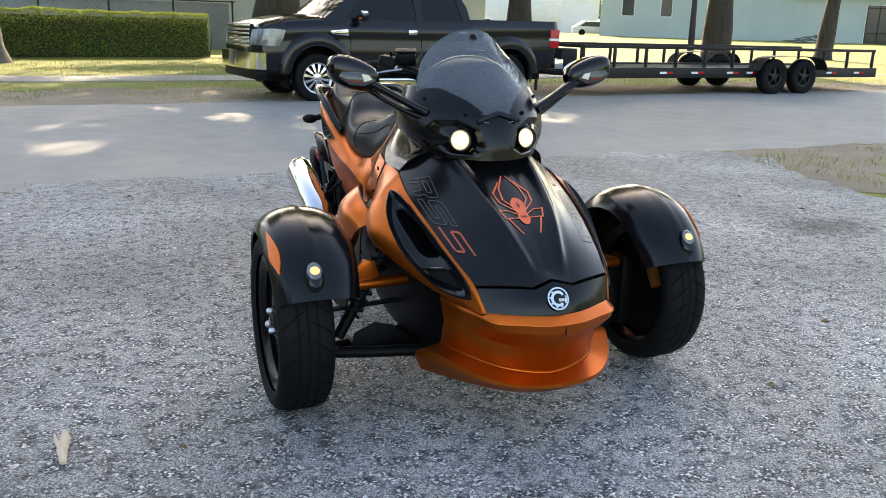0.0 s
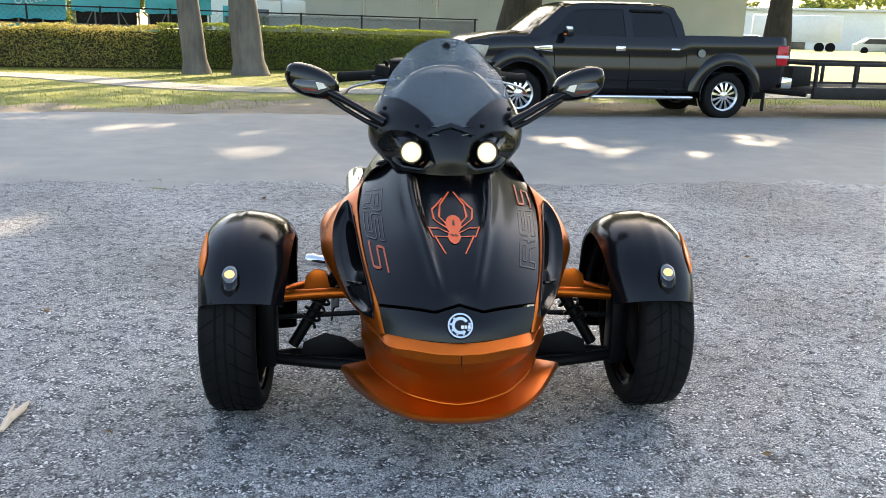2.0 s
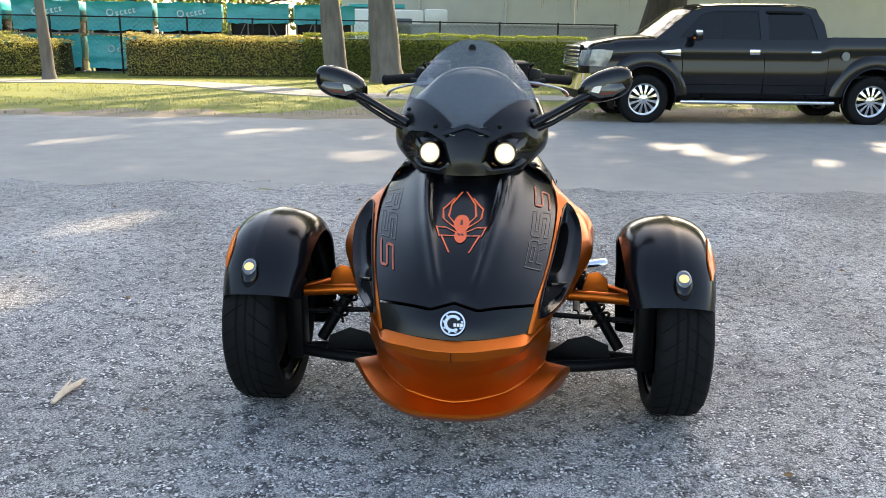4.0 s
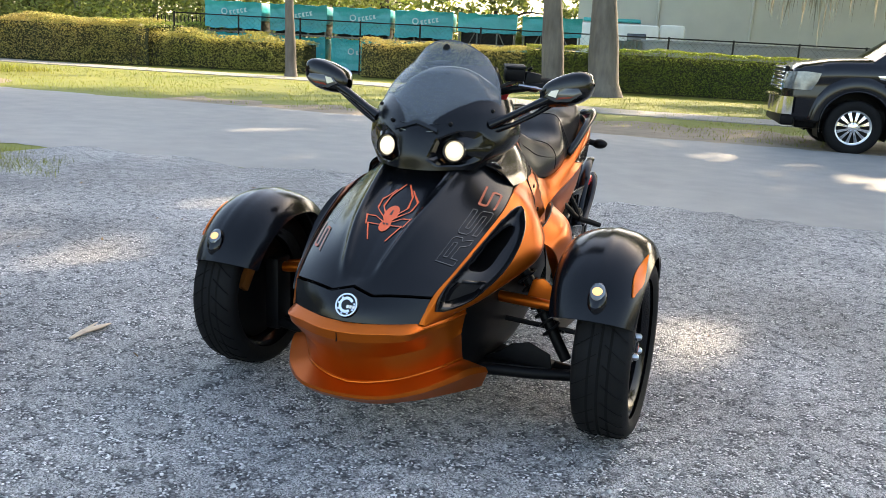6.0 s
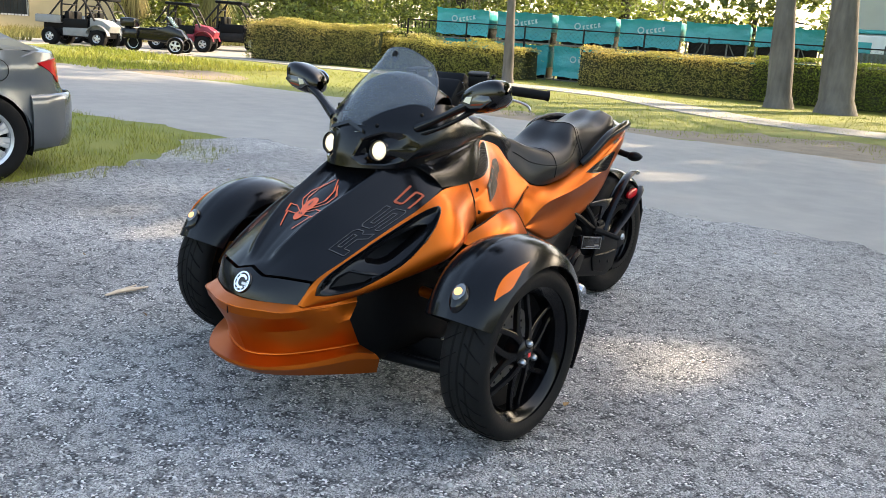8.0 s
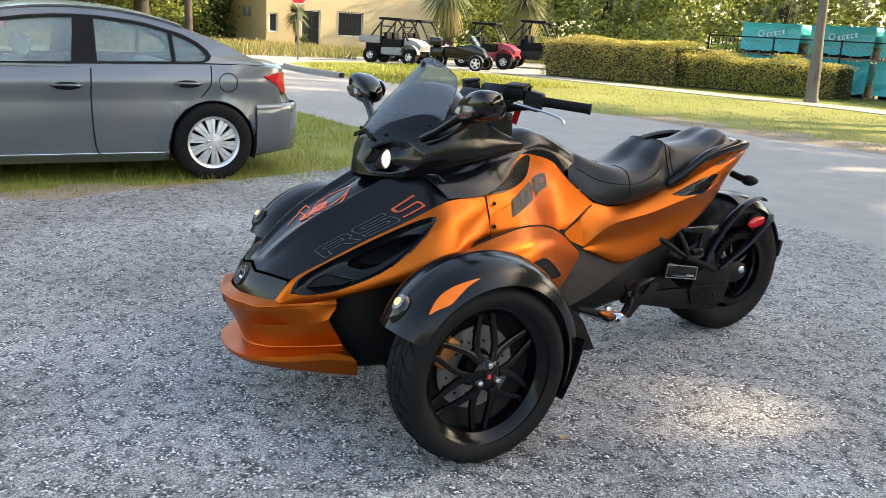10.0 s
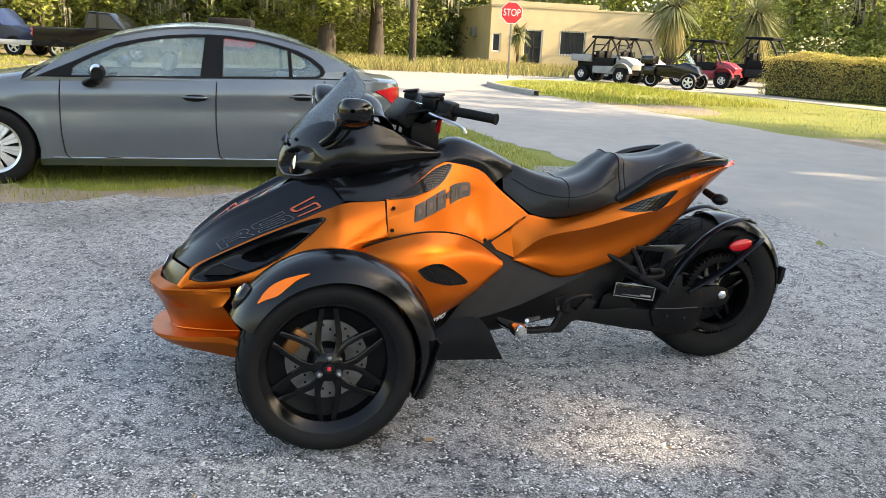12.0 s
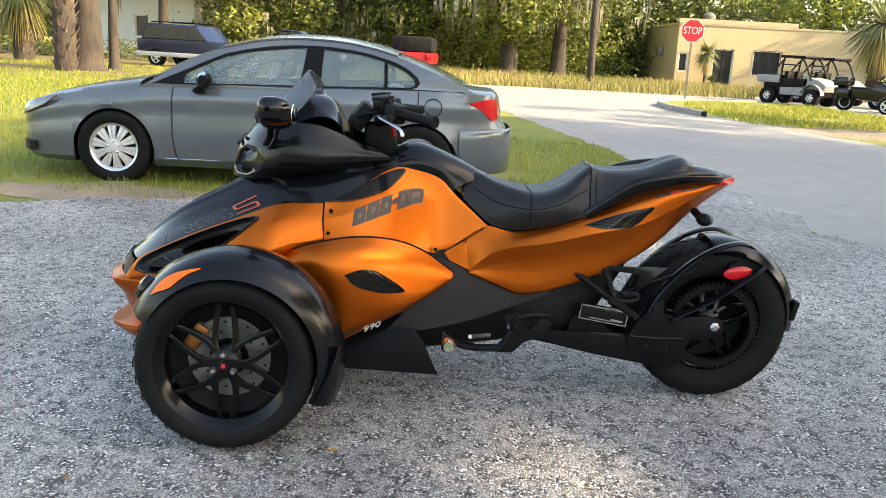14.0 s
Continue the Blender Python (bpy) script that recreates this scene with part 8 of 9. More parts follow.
# handlebar, turned a little
STEER = Matrix.Translation((0, 0.43, 1.0)) @ pose(0, 0, 0, 0, 0, 5)
bar = part("handlebar", tubebm(crom([(-0.24, 0.02, 0.035), (-0.14, -0.02, 0.02), (-0.05, -0.02, 0.0), (0.05, -0.02, 0.0), (0.14, -0.02, 0.02), (0.24, 0.02, 0.035)], 20).tolist(), 0.0135, 10), M_TRIM, bike, "black handlebar with controls")
bar.matrix_basis = STEER
for sgn in (1, -1):
    bm = tubebm([(sgn * 0.21, 0.055, 0.048), (sgn * 0.22, 0.062, 0.047), (sgn * 0.335, 0.155, 0.034), (sgn * 0.345, 0.163, 0.033)], [0.0205, 0.0175, 0.0175, 0.0205], 16)
    part("grip", bm, M_TYRE, bar, "ribbed black rubber grip")
    bm = boxbm(-0.034, 0.032, -0.030, 0.030, -0.034, 0.034, 0.010, m=pose(sgn * 0.188, 0.034, 0.048, 0, 10, sgn * 38))
    part("switch_box", bm, M_TRIM, bar)
    res = part("fluid_reservoir", boxbm(-0.036, 0.036, -0.028, 0.028, -0.024, 0.022, 0.008, m=pose(sgn * 0.138, -0.006, 0.074, 8, 0, sgn * 22)), M_TRIM, bar)
    part("reservoir_cap", boxbm(-0.038, 0.038, -0.030, 0.030, 0.022, 0.032, 0.005, m=pose(sgn * 0.138, -0.006, 0.074, 8, 0, sgn * 22)), M_BELLY, res)
    part("bar_clamp", tubebm([(sgn * 0.165, 0.012, 0.036), (sgn * 0.182, 0.022, 0.040)], 0.022, 12), M_STEEL, bar)
    part("thumb_switch", tubebm([(sgn * 0.185, 0.02, 0.075), (sgn * 0.19, 0.005, 0.092), (sgn * 0.20, 0.003, 0.098)], 0.006, 8), M_TRIM, bar)
    part("lever", tubebm(crom([(sgn * 0.16, -0.02, 0.035), (sgn * 0.22, -0.01, 0.028), (sgn * 0.275, 0.018, 0.016), (sgn * 0.318, 0.048, 0.000), (sgn * 0.330, 0.056, -0.020)], 14).tolist(), [0.011] * 4 + [0.0075] * 8 + [0.009, 0.006], 8, flat=0.6), M_STEEL, bar, "polished lever")
part("key_tag", boxbm(-0.012, 0.012, -0.003, 0.003, -0.085, 0.0, 0.003, m=pose(0.118, 0.030, 0.035, 14, 20, 30)), M_RED, bar, "red fabric key tag")
part("display", boxbm(-0.105, 0.105, -0.030, 0.032, -0.050, 0.055, 0.016, m=pose(0, -0.085, 0.022, -38, 0, 0)), M_TRIM, bar, "black instrument box")
part("bar_pad", boxbm(-0.075, 0.075, -0.036, 0.036, -0.038, 0.040, 0.014, m=pose(0, 0.010, 0.050, -30, 0, 0)), M_TRIM, bar, "black padded handlebar cover")
for x in (-0.030, 0.030):
    part("riser", tubebm([(x, 0.0, 0.02), (x, 0.015, -0.09)], 0.018, 10), M_TRIM, bar)
part("display_trim", boxbm(-0.085, 0.085, -0.0235, -0.0205, -0.01, -0.002, m=pose(0, -0.050, 0.052, -38, 0, 180)), M_CHROME, bar)
for sgn in (1, -1):
    part("cable", tubebm(crom([(sgn * 0.15, -0.01, 0.05), (sgn * 0.10, -0.10, 0.02), (sgn * 0.05, -0.12, -0.06), (sgn * 0.03, -0.08, -0.13)], 14).tolist(), 0.006, 7), M_TRIM, bar)
part("steering_boss", boxbm(-0.07, 0.07, -0.07, 0.05, -0.12, 0.0, 0.02), M_TRIM, bar)
part("red_plug", boxbm(-0.016, 0.016, -0.01, 0.01, -0.02, 0.02, 0.004, m=pose(-0.035, -0.05, 0.045, 0, 20, 0)), M_RED, bar)

# seat in two steps
SEATROWS = [(0.742, 0.842, 0.060, 0.742, 0.088), (0.80, 0.836, 0.088, 0.692, 0.118), (0.86, 0.812, 0.115, 0.652, 0.136), (0.94, 0.792, 0.150, 0.642, 0.148), (1.02, 0.784, 0.168, 0.652, 0.158), (1.10, 0.810, 0.166, 0.672, 0.164), (1.16, 0.856, 0.148, 0.698, 0.166), (1.205, 0.887, 0.130, 0.712, 0.168),
            (1.25, 0.874, 0.128, 0.735, 0.165), (1.32, 0.872, 0.130, 0.760, 0.160), (1.42, 0.886, 0.128, 0.795, 0.150), (1.50, 0.918, 0.118, 0.830, 0.138), (1.555, 0.930, 0.104, 0.855, 0.122), (1.595, 0.905, 0.088, 0.868, 0.10)]


def seat_grid(rows, n):
    out = []
    for y, zt, w, zb, wb in rows:
        zm = zb + (zt - zb) * 0.52
        out.append([(0, y, zt - 0.006), (w * 0.45, y, zt), (w * 0.82, y + 0.004, zt - 0.014), (w * 1.02, y, zm + 0.012), ((w + wb) / 2 + 0.008, y, zb + (zm - zb) * 0.5), (wb, y, zb)])
    return patch(mirrored(out), n, 44)


sg = seat_grid(SEATROWS[:8], 34)
part("rider_seat", sheet(bmesh.new(), sg, 0.0, True), M_SEAT, bike, "black vinyl rider seat with stitched seams", sharp=60)
sg2 = seat_grid(SEATROWS[7:], 24)
part("passenger_seat", sheet(bmesh.new(), sg2 + np.array((0, 0.004, 0.001)), 0.0, True), M_SEAT, bike, "black vinyl passenger pad", sharp=60)
for row, gg in ((17, sg), (33, sg), (2, sg2)):
    part("seam_welt", tubebm([tuple(p + np.array((0, 0.001, 0.0005))) for p in gg[row][3:-3]], 0.0022, 5, False), M_TRIM, bike)
for sgn in (1, -1):
    part("seam_welt", tubebm([tuple(gg + np.array((0.0006 * sgn, 0, 0.0012))) for gg in sg[3:-1, 22 + sgn * 13]], 0.0018, 5, False), M_TRIM, bike)

# tail: rail, cover, lamp
TOPT = [[(0, 1.585, 0.900), (0.05, 1.58, 0.898), (0.10, 1.56, 0.878), (0.16, 1.50, 0.822)],
        [(0, 1.66, 0.893), (0.045, 1.655, 0.890), (0.085, 1.64, 0.876), (0.128, 1.61, 0.850)],
        [(0, 1.765, 0.868), (0.03, 1.76, 0.866), (0.05, 1.752, 0.862), (0.066, 1.745, 0.858)]]
shell("tail_cover", TOPT, M_SATIN, bike, 0.005, 14, 22, "black tail cover", mirror=True)
for sgn in (1, -1):
    rail = crom([(sgn * 0.172, 1.195, 0.716), (sgn * 0.194, 1.26, 0.770), (sgn * 0.210, 1.345, 0.836), (sgn * 0.212, 1.43, 0.864), (sgn * 0.198, 1.54, 0.880), (sgn * 0.155, 1.64, 0.874), (sgn * 0.10, 1.70, 0.866)], 26).tolist()
    part("grab_rail", tubebm(rail, [0.012] + [0.014] * 24 + [0.01], 10, flat=1.35), M_SATIN, bike, "curved black grab rail")
    web = []
    gt0 = SIDE["tail", sgn][0]
    for p in rail[2:-1]:
        q = gt0[np.abs(gt0[:, 1] - p[1]).argmin()]
        q = np.array((q[0], p[1], q[2]))
        web.append([np.array(p) + (np.array((q[0] * 0.97, q[1], q[2] - 0.004)) - np.array(p)) * t + np.array((sgn * 0.006 * math.sin(math.pi * t), 0, 0)) for t in np.linspace(0, 1, 5)])
    part("rail_web", sheet(bmesh.new(), np.array(web), 0.006, sgn < 0), M_SATIN, bike)
    bm = bmesh.new()
    gt = SIDE["tail", sgn]
    q = [on(gt, u, v, 0.009, sgn) for u, v in crom([(0.0, 0.815), (0.0, 0.995), (0.42, 0.995), (0.30, 0.92), (0.06, 0.83)], 24)[:-1].clip(0, 1)]
    rings_part("tail_lamp", [[p - np.array((sgn * 0.004, 0, 0)) for p in q], q, shrink(q, 0.9)], M_TAIL, bike, "pointed red tail lamp")
    bl = part("turn_signal", tubebm([(sgn * 0.135, 1.60, 0.745), (sgn * 0.175, 1.605, 0.735), (sgn * 0.205, 1.608, 0.730)], 0.015, 10), M_TRIM, bike, "black rear turn signal on a short stalk")
    bm = bmesh.new()
    ellipsoid(bm, (sgn * 0.222, 1.612, 0.728), (0.038, 0.028, 0.023), 18, 12)
    part("pod", bm, M_TRIM, bl)
    bm = bmesh.new()
    ellipsoid(bm, (sgn * 0.230, 1.628, 0.728), (0.028, 0.012, 0.016), 14, 10)
    part("lens", bm, M_SMOKE, bl)


# wheels
def wheel(parent, c, r, hw, rr, spokes, face, label, groups=(0.06,), tread=30, lug=3):
    """A tyre with tread grooves drawn as dark strips, a rim, paired spokes, hub and nuts. face: the side (+1 or -1) its
    open face looks to.
    """
    w = part("wheel", lathebm(tyre_profile(hw, r, rr), 72, "x", c), M_TYRE, parent, label, sharp=60)
    # raised dark strips on the tread paint the shade of its grooves
    bm = bmesh.new()
    for k in range(tread * 2):
        a = math.tau * k / (tread * 2)
        s = 1 if k % 2 else -1
        pts = []
        for t in np.linspace(0, 1, 5):
            b, u = a + 0.16 * t, s * hw * (0.12 + 0.76 * t)
            rad = r + 0.0012 - 0.007 * max(0, (t - 0.6) / 0.4) ** 2
            pts.append((c[0] + u, c[1] + rad * math.cos(b), c[2] + rad * math.sin(b)))
        tube(bm, pts, 0.0028, 3, False, 0.5)
    for u in (-0.34, 0.0, 0.34):
        lathe(bm, [(u * hw - 0.004, r + 0.0006), (u * hw, r + 0.0013), (u * hw + 0.004, r + 0.0006)], 60, "x", c)
    tagged(part("groove_shade", bm, M_GROOVE, w), kind="stuff")
    rim = part("rim", lathebm([(-hw * 0.86, rr), (-hw * 0.80, rr + 0.006), (-hw * 0.72, rr - 0.010), (-hw * 0.5, rr - 0.028), (hw * 0.5, rr - 0.028), (hw * 0.72, rr - 0.010), (hw * 0.80, rr + 0.006), (hw * 0.86, rr)], 64, "x", c), M_RIM, w, "gloss black rim")
    # added dark disc that blocks light so the wheel's inside stays dark
    part("shade_dish", lathebm([(-face * hw * 0.10, rr - 0.026), (-face * hw * 0.34, rr * 0.6), (-face * hw * 0.34, 0.0001)], 40, "x", c), M_TRIM, w)
    fx = c[0] + face * hw * 0.62
    for k in range(spokes):
        a0 = math.tau * k / spokes + math.pi / 2
        for off in (-1, 1):
            bm = bmesh.new()
            rows = []
            for t in np.linspace(0, 1, 7):
                rad = 0.035 + (rr - 0.018 - 0.035) * t
                ang = a0 + off * (0.30 * (1 - t) ** 1.5 + groups[0] / max(rad, 0.08) * 0.32)
                cc = np.array((fx - face * 0.022 * math.sin(t * 1.6), c[1] + rad * math.cos(ang), c[2] + rad * math.sin(ang)))
                tang = np.array((0, -math.sin(ang), math.cos(ang)))
                wd, dp = 0.0110 - 0.003 * t, 0.014
                rows.append([cc - tang * wd - (face * dp, 0, 0), cc - tang * wd, cc + np.array((face * 0.003, 0, 0)), cc + tang * wd, cc + tang * wd - (face * dp, 0, 0)])
            sheet(bm, np.array(rows), closed=True)
            part("spoke", bm, M_RIM, w)
    part("hub", lathebm([(fx - c[0] - face * 0.05, 0.05), (fx - c[0], 0.048), (fx - c[0] + face * 0.008, 0.036), (fx - c[0] + face * 0.010, 0.0001)], 24, "x", c), M_RIM, w)
    bm = lathebm([(fx - c[0] + face * 0.009, 0.020), (fx - c[0] + face * 0.0135, 0.018), (fx - c[0] + face * 0.014, 0.0001)], 20, "x", c)
    part("hub_cap", bm, M_GLOSS, w)
    part("cap_mark", boxbm(fx + face * 0.0138 - 0.0008, fx + face * 0.0138 + 0.0012, c[1] - 0.006, c[1] + 0.006, c[2] - 0.008, c[2] + 0.006), M_RED, w)
    for k in range(lug):
        a = math.pi / 2 + math.tau * k / lug
        cc = (fx, c[1] + 0.036 * math.cos(a), c[2] + 0.036 * math.sin(a))
        bm = tubebm([cc, (fx + face * 0.016, cc[1], cc[2]), (fx + face * 0.022, cc[1], cc[2])], [0.0115, 0.0115, 0.006], 6)
        part("wheel_nut", bm, M_STEEL, w, "steel wheel nut")
    return w


M_GROOVE = mat("tread_groove_shadow", (0.004, 0.004, 0.004), 0.9, 0, (0.006, 0.006, 0.006), 20, spec=0.1)
for sgn in (1, -1):
    c = (sgn * 0.662, 0.0, 0.281)
    wheel(bike, c, 0.281, 0.084, 0.217, 6, sgn, "black front wheel with paired spokes")
    rot = part("brake_rotor", lathebm([(sgn * -0.018, 0.062), (sgn * -0.018, 0.132), (sgn * -0.023, 0.132), (sgn * -0.023, 0.062)], 48, "x", c), M_ROTOR, bike, "drilled steel brake disc")
    bm = bmesh.new()
    for k in range(30):
        a = math.tau * k / 30
        q = 0.085 + 0.032 * (k % 3) / 2
        tube(bm, [(c[0] - sgn * 0.0165, q * math.cos(a), c[2] + q * math.sin(a)), (c[0] - sgn * 0.0185, q * math.cos(a), c[2] + q * math.sin(a))], 0.0045, 7)
    tagged(part("drilling", bm, M_TRIM, rot), kind="stuff")
    bm = boxbm(-0.020, 0.020, -0.024, 0.024, -0.050, 0.050, 0.010, m=Matrix.Translation((c[0] - sgn * 0.024, c[1] - 0.105, c[2] + 0.060)) @ pose(0, 0, 0, -35, 0, 0))
    part("brake_caliper", bm, M_GOLD, bike, "gold brake caliper")
    part("upright", boxbm(-0.03, 0.03, -0.045, 0.045, -0.15, 0.12, 0.015, m=Matrix.Translation((c[0] - sgn * 0.085, 0.01, c[2]))), M_TRIM, bike)
    # fender: a ridged arch over the tyre
    rows = []
    for t in np.linspace(0, 1, 34):
        a = radians(154 - 179 * t)
        wdt = 0.128 - 0.020 * (1 - math.sin(math.pi * min(1, t * 1.25 + 0.1))) - 0.03 * max(0, t - 0.75)
        rad = 0.344 + 0.003 * math.sin(math.pi * t) + 0.010 * t
        row = []
        for u in np.linspace(-1, 1, 19):
            drop = 0.052 * abs(u) ** 2.4 + (0.020 * max(0, abs(u) - 0.86) / 0.14)
            rd = rad - drop + 0.004 * math.exp(-(u / 0.05) ** 2)
            row.append((sgn * (0.628 + wdt * u * (1 if u > 0 else 1.15)), 0.012 - rd * math.cos(math.pi - a) , 0.288 + rd * math.sin(a)))
        rows.append(row)
    fg = np.array(rows)
    fen = part("fender", sheet(bmesh.new(), fg, 0.006, sgn > 0), M_SATIN, bike, "satin black front fender with a centre ridge", sharp=50)
    flap = [[(sgn * (0.60 + 0.13 * u), 0.352 - 0.045 * v - 0.03 * v * v, 0.345 - 0.19 * v + 0.012 * abs(u - 0.5)) for u in np.linspace(0, 1, 8)] for v in np.linspace(0, 1, 8)]
    part("mud_flap", sheet(bmesh.new(), np.array(flap), 0.006), M_TRIM, fen, "black rubber mud flap")
    lampm = pose(sgn * 0.640, -0.259, 0.510, 53, 0, 0) @ Matrix.Diagonal((1.3, 1.15, 0.62, 1))
    ml = rings_part("marker_lamp", [[(0.022 * math.cos(a), 0.040 * math.sin(a) - 0.012, -0.012) for a in np.linspace(0, math.tau, 25)[:-1]], [(0.019 * math.cos(a), 0.034 * math.sin(a) - 0.008, 0.012) for a in np.linspace(0, math.tau, 25)[:-1]], [(0.015 * math.cos(a), 0.024 * math.sin(a), 0.020) for a in np.linspace(0, math.tau, 25)[:-1]]], M_GLOSS, fen, "small clear marker lamp, lit")
    ml.matrix_basis = lampm
    part("lens", lathebm([(0.018, 0.0165), (0.024, 0.013), (0.026, 0.0001)], 20, "z"), M_CARLAMP, ml).matrix_basis = Matrix.Diagonal((1, 1.5, 1, 1))
    part("bulb", lathebm([(0.022, 0.0125), (0.0275, 0.010), (0.0300, 0.0001)], 14, "z"), M_MARKER, ml)
    # amber reflector on the outer flank of the fender
    amb = []
    for s in np.linspace(0, 1, 13):
        t, wide = 0.095 + 0.185 * s, min(1.0, 0.12 + s / 0.34, 0.06 + (1 - s) / 0.62)
        mid_u = 0.915 + 0.01 * s
        amb.append([on(fg, t, mid_u + 0.046 * wide * k, 0.005, -sgn) for k in (-1, -0.5, 0, 0.5, 1)])
    part("side_reflector", sheet(bmesh.new(), np.array(amb), 0.004, sgn > 0), M_AMBER, fen, "amber side reflector")
    # suspension
    for dy in (0.0, 0.13):
        part("upper_arm", tubebm([(sgn * 0.26, 0.02 + dy * 1.9, 0.375), (sgn * 0.42, 0.01 + dy, 0.372), (sgn * 0.585, 0.005, 0.362)], 0.019, 12), M_ORANGE, bike, "orange tubular suspension arm")
    for dy in (-0.10, 0.13):
        part("lower_arm", tubebm([(sgn * 0.20, 0.01 + dy, 0.155), (sgn * 0.40, 0.01 + dy * 0.5, 0.152), (sgn * 0.59, 0.0, 0.160)], 0.019, 12), M_TRIM, bike, "black tubular suspension arm")
    part("arm_plate", prismbm([(sgn * 0.22, -0.08), (sgn * 0.22, 0.13), (sgn * 0.46, 0.05), (sgn * 0.46, -0.03)][:: sgn], "z", 0.145, 0.175, 0.004), M_TRIM, bike)
    part("arm_shield", prismbm([(sgn * 0.22, 0.17), (sgn * 0.47, 0.17), (sgn * 0.46, 0.22), (sgn * 0.39, 0.25), (sgn * 0.33, 0.235), (sgn * 0.29, 0.20)][:: sgn], "y", -0.03, -0.022, 0.002), M_TRIM, bike)
    part("tie_rod", tubebm([(sgn * 0.2, 0.07, 0.29), (sgn * 0.585, 0.06, 0.275)], 0.009, 8), M_TRIM, bike)
    sh = part("shock_absorber", tubebm([(sgn * 0.31, 0.06, 0.50), (sgn * 0.50, 0.03, 0.19)], 0.019, 12), M_TRIM, bike, "black coil-over shock absorber")
    coil = []
    a, b = Vector((sgn * 0.325, 0.058, 0.475)), Vector((sgn * 0.455, 0.037, 0.263))
    d = (b - a).normalized()
    e1 = d.cross(Vector((0, 1, 0))).normalized()
    e2 = d.cross(e1)
    for k in range(90):
        t = k / 89
        th = t * 8 * math.tau
        coil.append(tuple(a + (b - a) * t + 0.031 * (math.cos(th) * e1 + math.sin(th) * e2)))
    part("spring", tubebm(coil, 0.005, 6), M_TRIM, sh)
    part("arm_guard", prismbm([(sgn * 0.37, 0.40), (sgn * 0.455, 0.395), (sgn * 0.448, 0.44), (sgn * 0.42, 0.462), (sgn * 0.385, 0.455)][:: sgn], "y", -0.018, -0.008, 0.002), M_ORANGE, bike, "small orange stone guard")
    # foot controls
    part("foot_peg", tubebm([(sgn * 0.30, 0.69, 0.275), (sgn * 0.39, 0.697, 0.285), (sgn * 0.50, 0.705, 0.300), (sgn * 0.515, 0.706, 0.302)], [0.014, 0.020, 0.027, 0.018], 12), M_CHROME, bike, "chrome foot peg")
    part("foot_bracket", prismbm([(0.905, 0.352), (0.962, 0.366), (0.975, 0.31), (1.0, 0.300), (1.035, 0.352), (1.085, 0.338), (1.05, 0.275), (0.985, 0.262), (0.945, 0.215), (0.80, 0.216), (0.735, 0.243), (0.745, 0.258), (0.81, 0.236), (0.905, 0.238), (0.93, 0.29)], "x", sgn * 0.285, sgn * 0.298, 0.003), M_TRIM, bike, "black footrest bracket")
    part("bracket_bolt", lathebm([(sgn * 0.298, 0.012), (sgn * 0.306, 0.010), (sgn * 0.306, 0.0001)], 10, "x", (0, 0.93, 0.315)), M_STEEL, bike)
    part("peg_bracket", tubebm(crom([(sgn * 0.26, 0.98, 0.34), (sgn * 0.31, 0.93, 0.30), (sgn * 0.335, 0.88, 0.245), (sgn * 0.34, 0.76, 0.246), (sgn * 0.30, 0.70, 0.27)], 16).tolist(), 0.010, 8), M_TRIM, bike)
    part("heel_guard", tubebm(crom([(sgn * 0.27, 1.07, 0.355), (sgn * 0.31, 1.00, 0.365), (sgn * 0.32, 0.945, 0.35), (sgn * 0.31, 0.94, 0.31), (sgn * 0.27, 1.00, 0.29), (sgn * 0.25, 1.05, 0.31)], 20).tolist(), 0.010, 8), M_TRIM, bike)
    part("pedal", tubebm([(sgn * 0.27, 0.86, 0.27), (sgn * 0.31, 0.80, 0.275), (sgn * 0.345, 0.785, 0.285)], 0.008, 8), M_STEEL, bike)
    part("passenger_peg", tubebm([(sgn * 0.215, 1.305, 0.408), (sgn * 0.245, 1.335, 0.396), (sgn * 0.30, 1.385, 0.372)], [0.020, 0.017, 0.015], 10, flat=0.8), M_TYRE, bike, "black rubber passenger peg")
    for pts in ([(0.165, 1.15, 0.505), (0.185, 1.22, 0.468), (0.200, 1.275, 0.430), (0.212, 1.318, 0.408)], [(0.165, 1.265, 0.535), (0.185, 1.290, 0.490), (0.205, 1.305, 0.445), (0.212, 1.318, 0.408)], [(0.212, 1.318, 0.408), (0.205, 1.37, 0.404), (0.200, 1.405, 0.412), (0.195, 1.40, 0.430), (0.200, 1.35, 0.425)]):
        part("passenger_bracket", tubebm(crom([(sgn * x, y, z) for x, y, z in pts], 12).tolist(), 0.012, 8), M_TRIM, bike)
    part("heel_shield", prismbm([(1.285, 0.530), (1.51, 0.532), (1.44, 0.475), (1.405, 0.425), (1.392, 0.428), (1.415, 0.505), (1.30, 0.512)], "x", sgn * 0.176, sgn * 0.186, 0.002), M_SATIN, bike, "black heel shield")

# rear wheel, fender, arms
rc = (0.0, 1.727, 0.303)
rw = wheel(bike, rc, 0.303, 0.112, 0.192, 5, 1, "wide black rear wheel", tread=34, lug=0)
bm = bmesh.new()
lathe(bm, [(0.112, 0.140), (0.112, 0.164), (0.134, 0.164), (0.134, 0.140)], 60, "x", rc)
for k in range(56):
    a = math.tau * k / 56
    box(bm, 0.112, 0.134, -0.005, 0.005, 0.163, 0.173, m=Matrix.Translation((0, rc[1], rc[2])) @ Matrix.Rotation(a, 4, "X"))
part("belt_sprocket", bm, M_TRIM, rw, "toothed black drive sprocket")
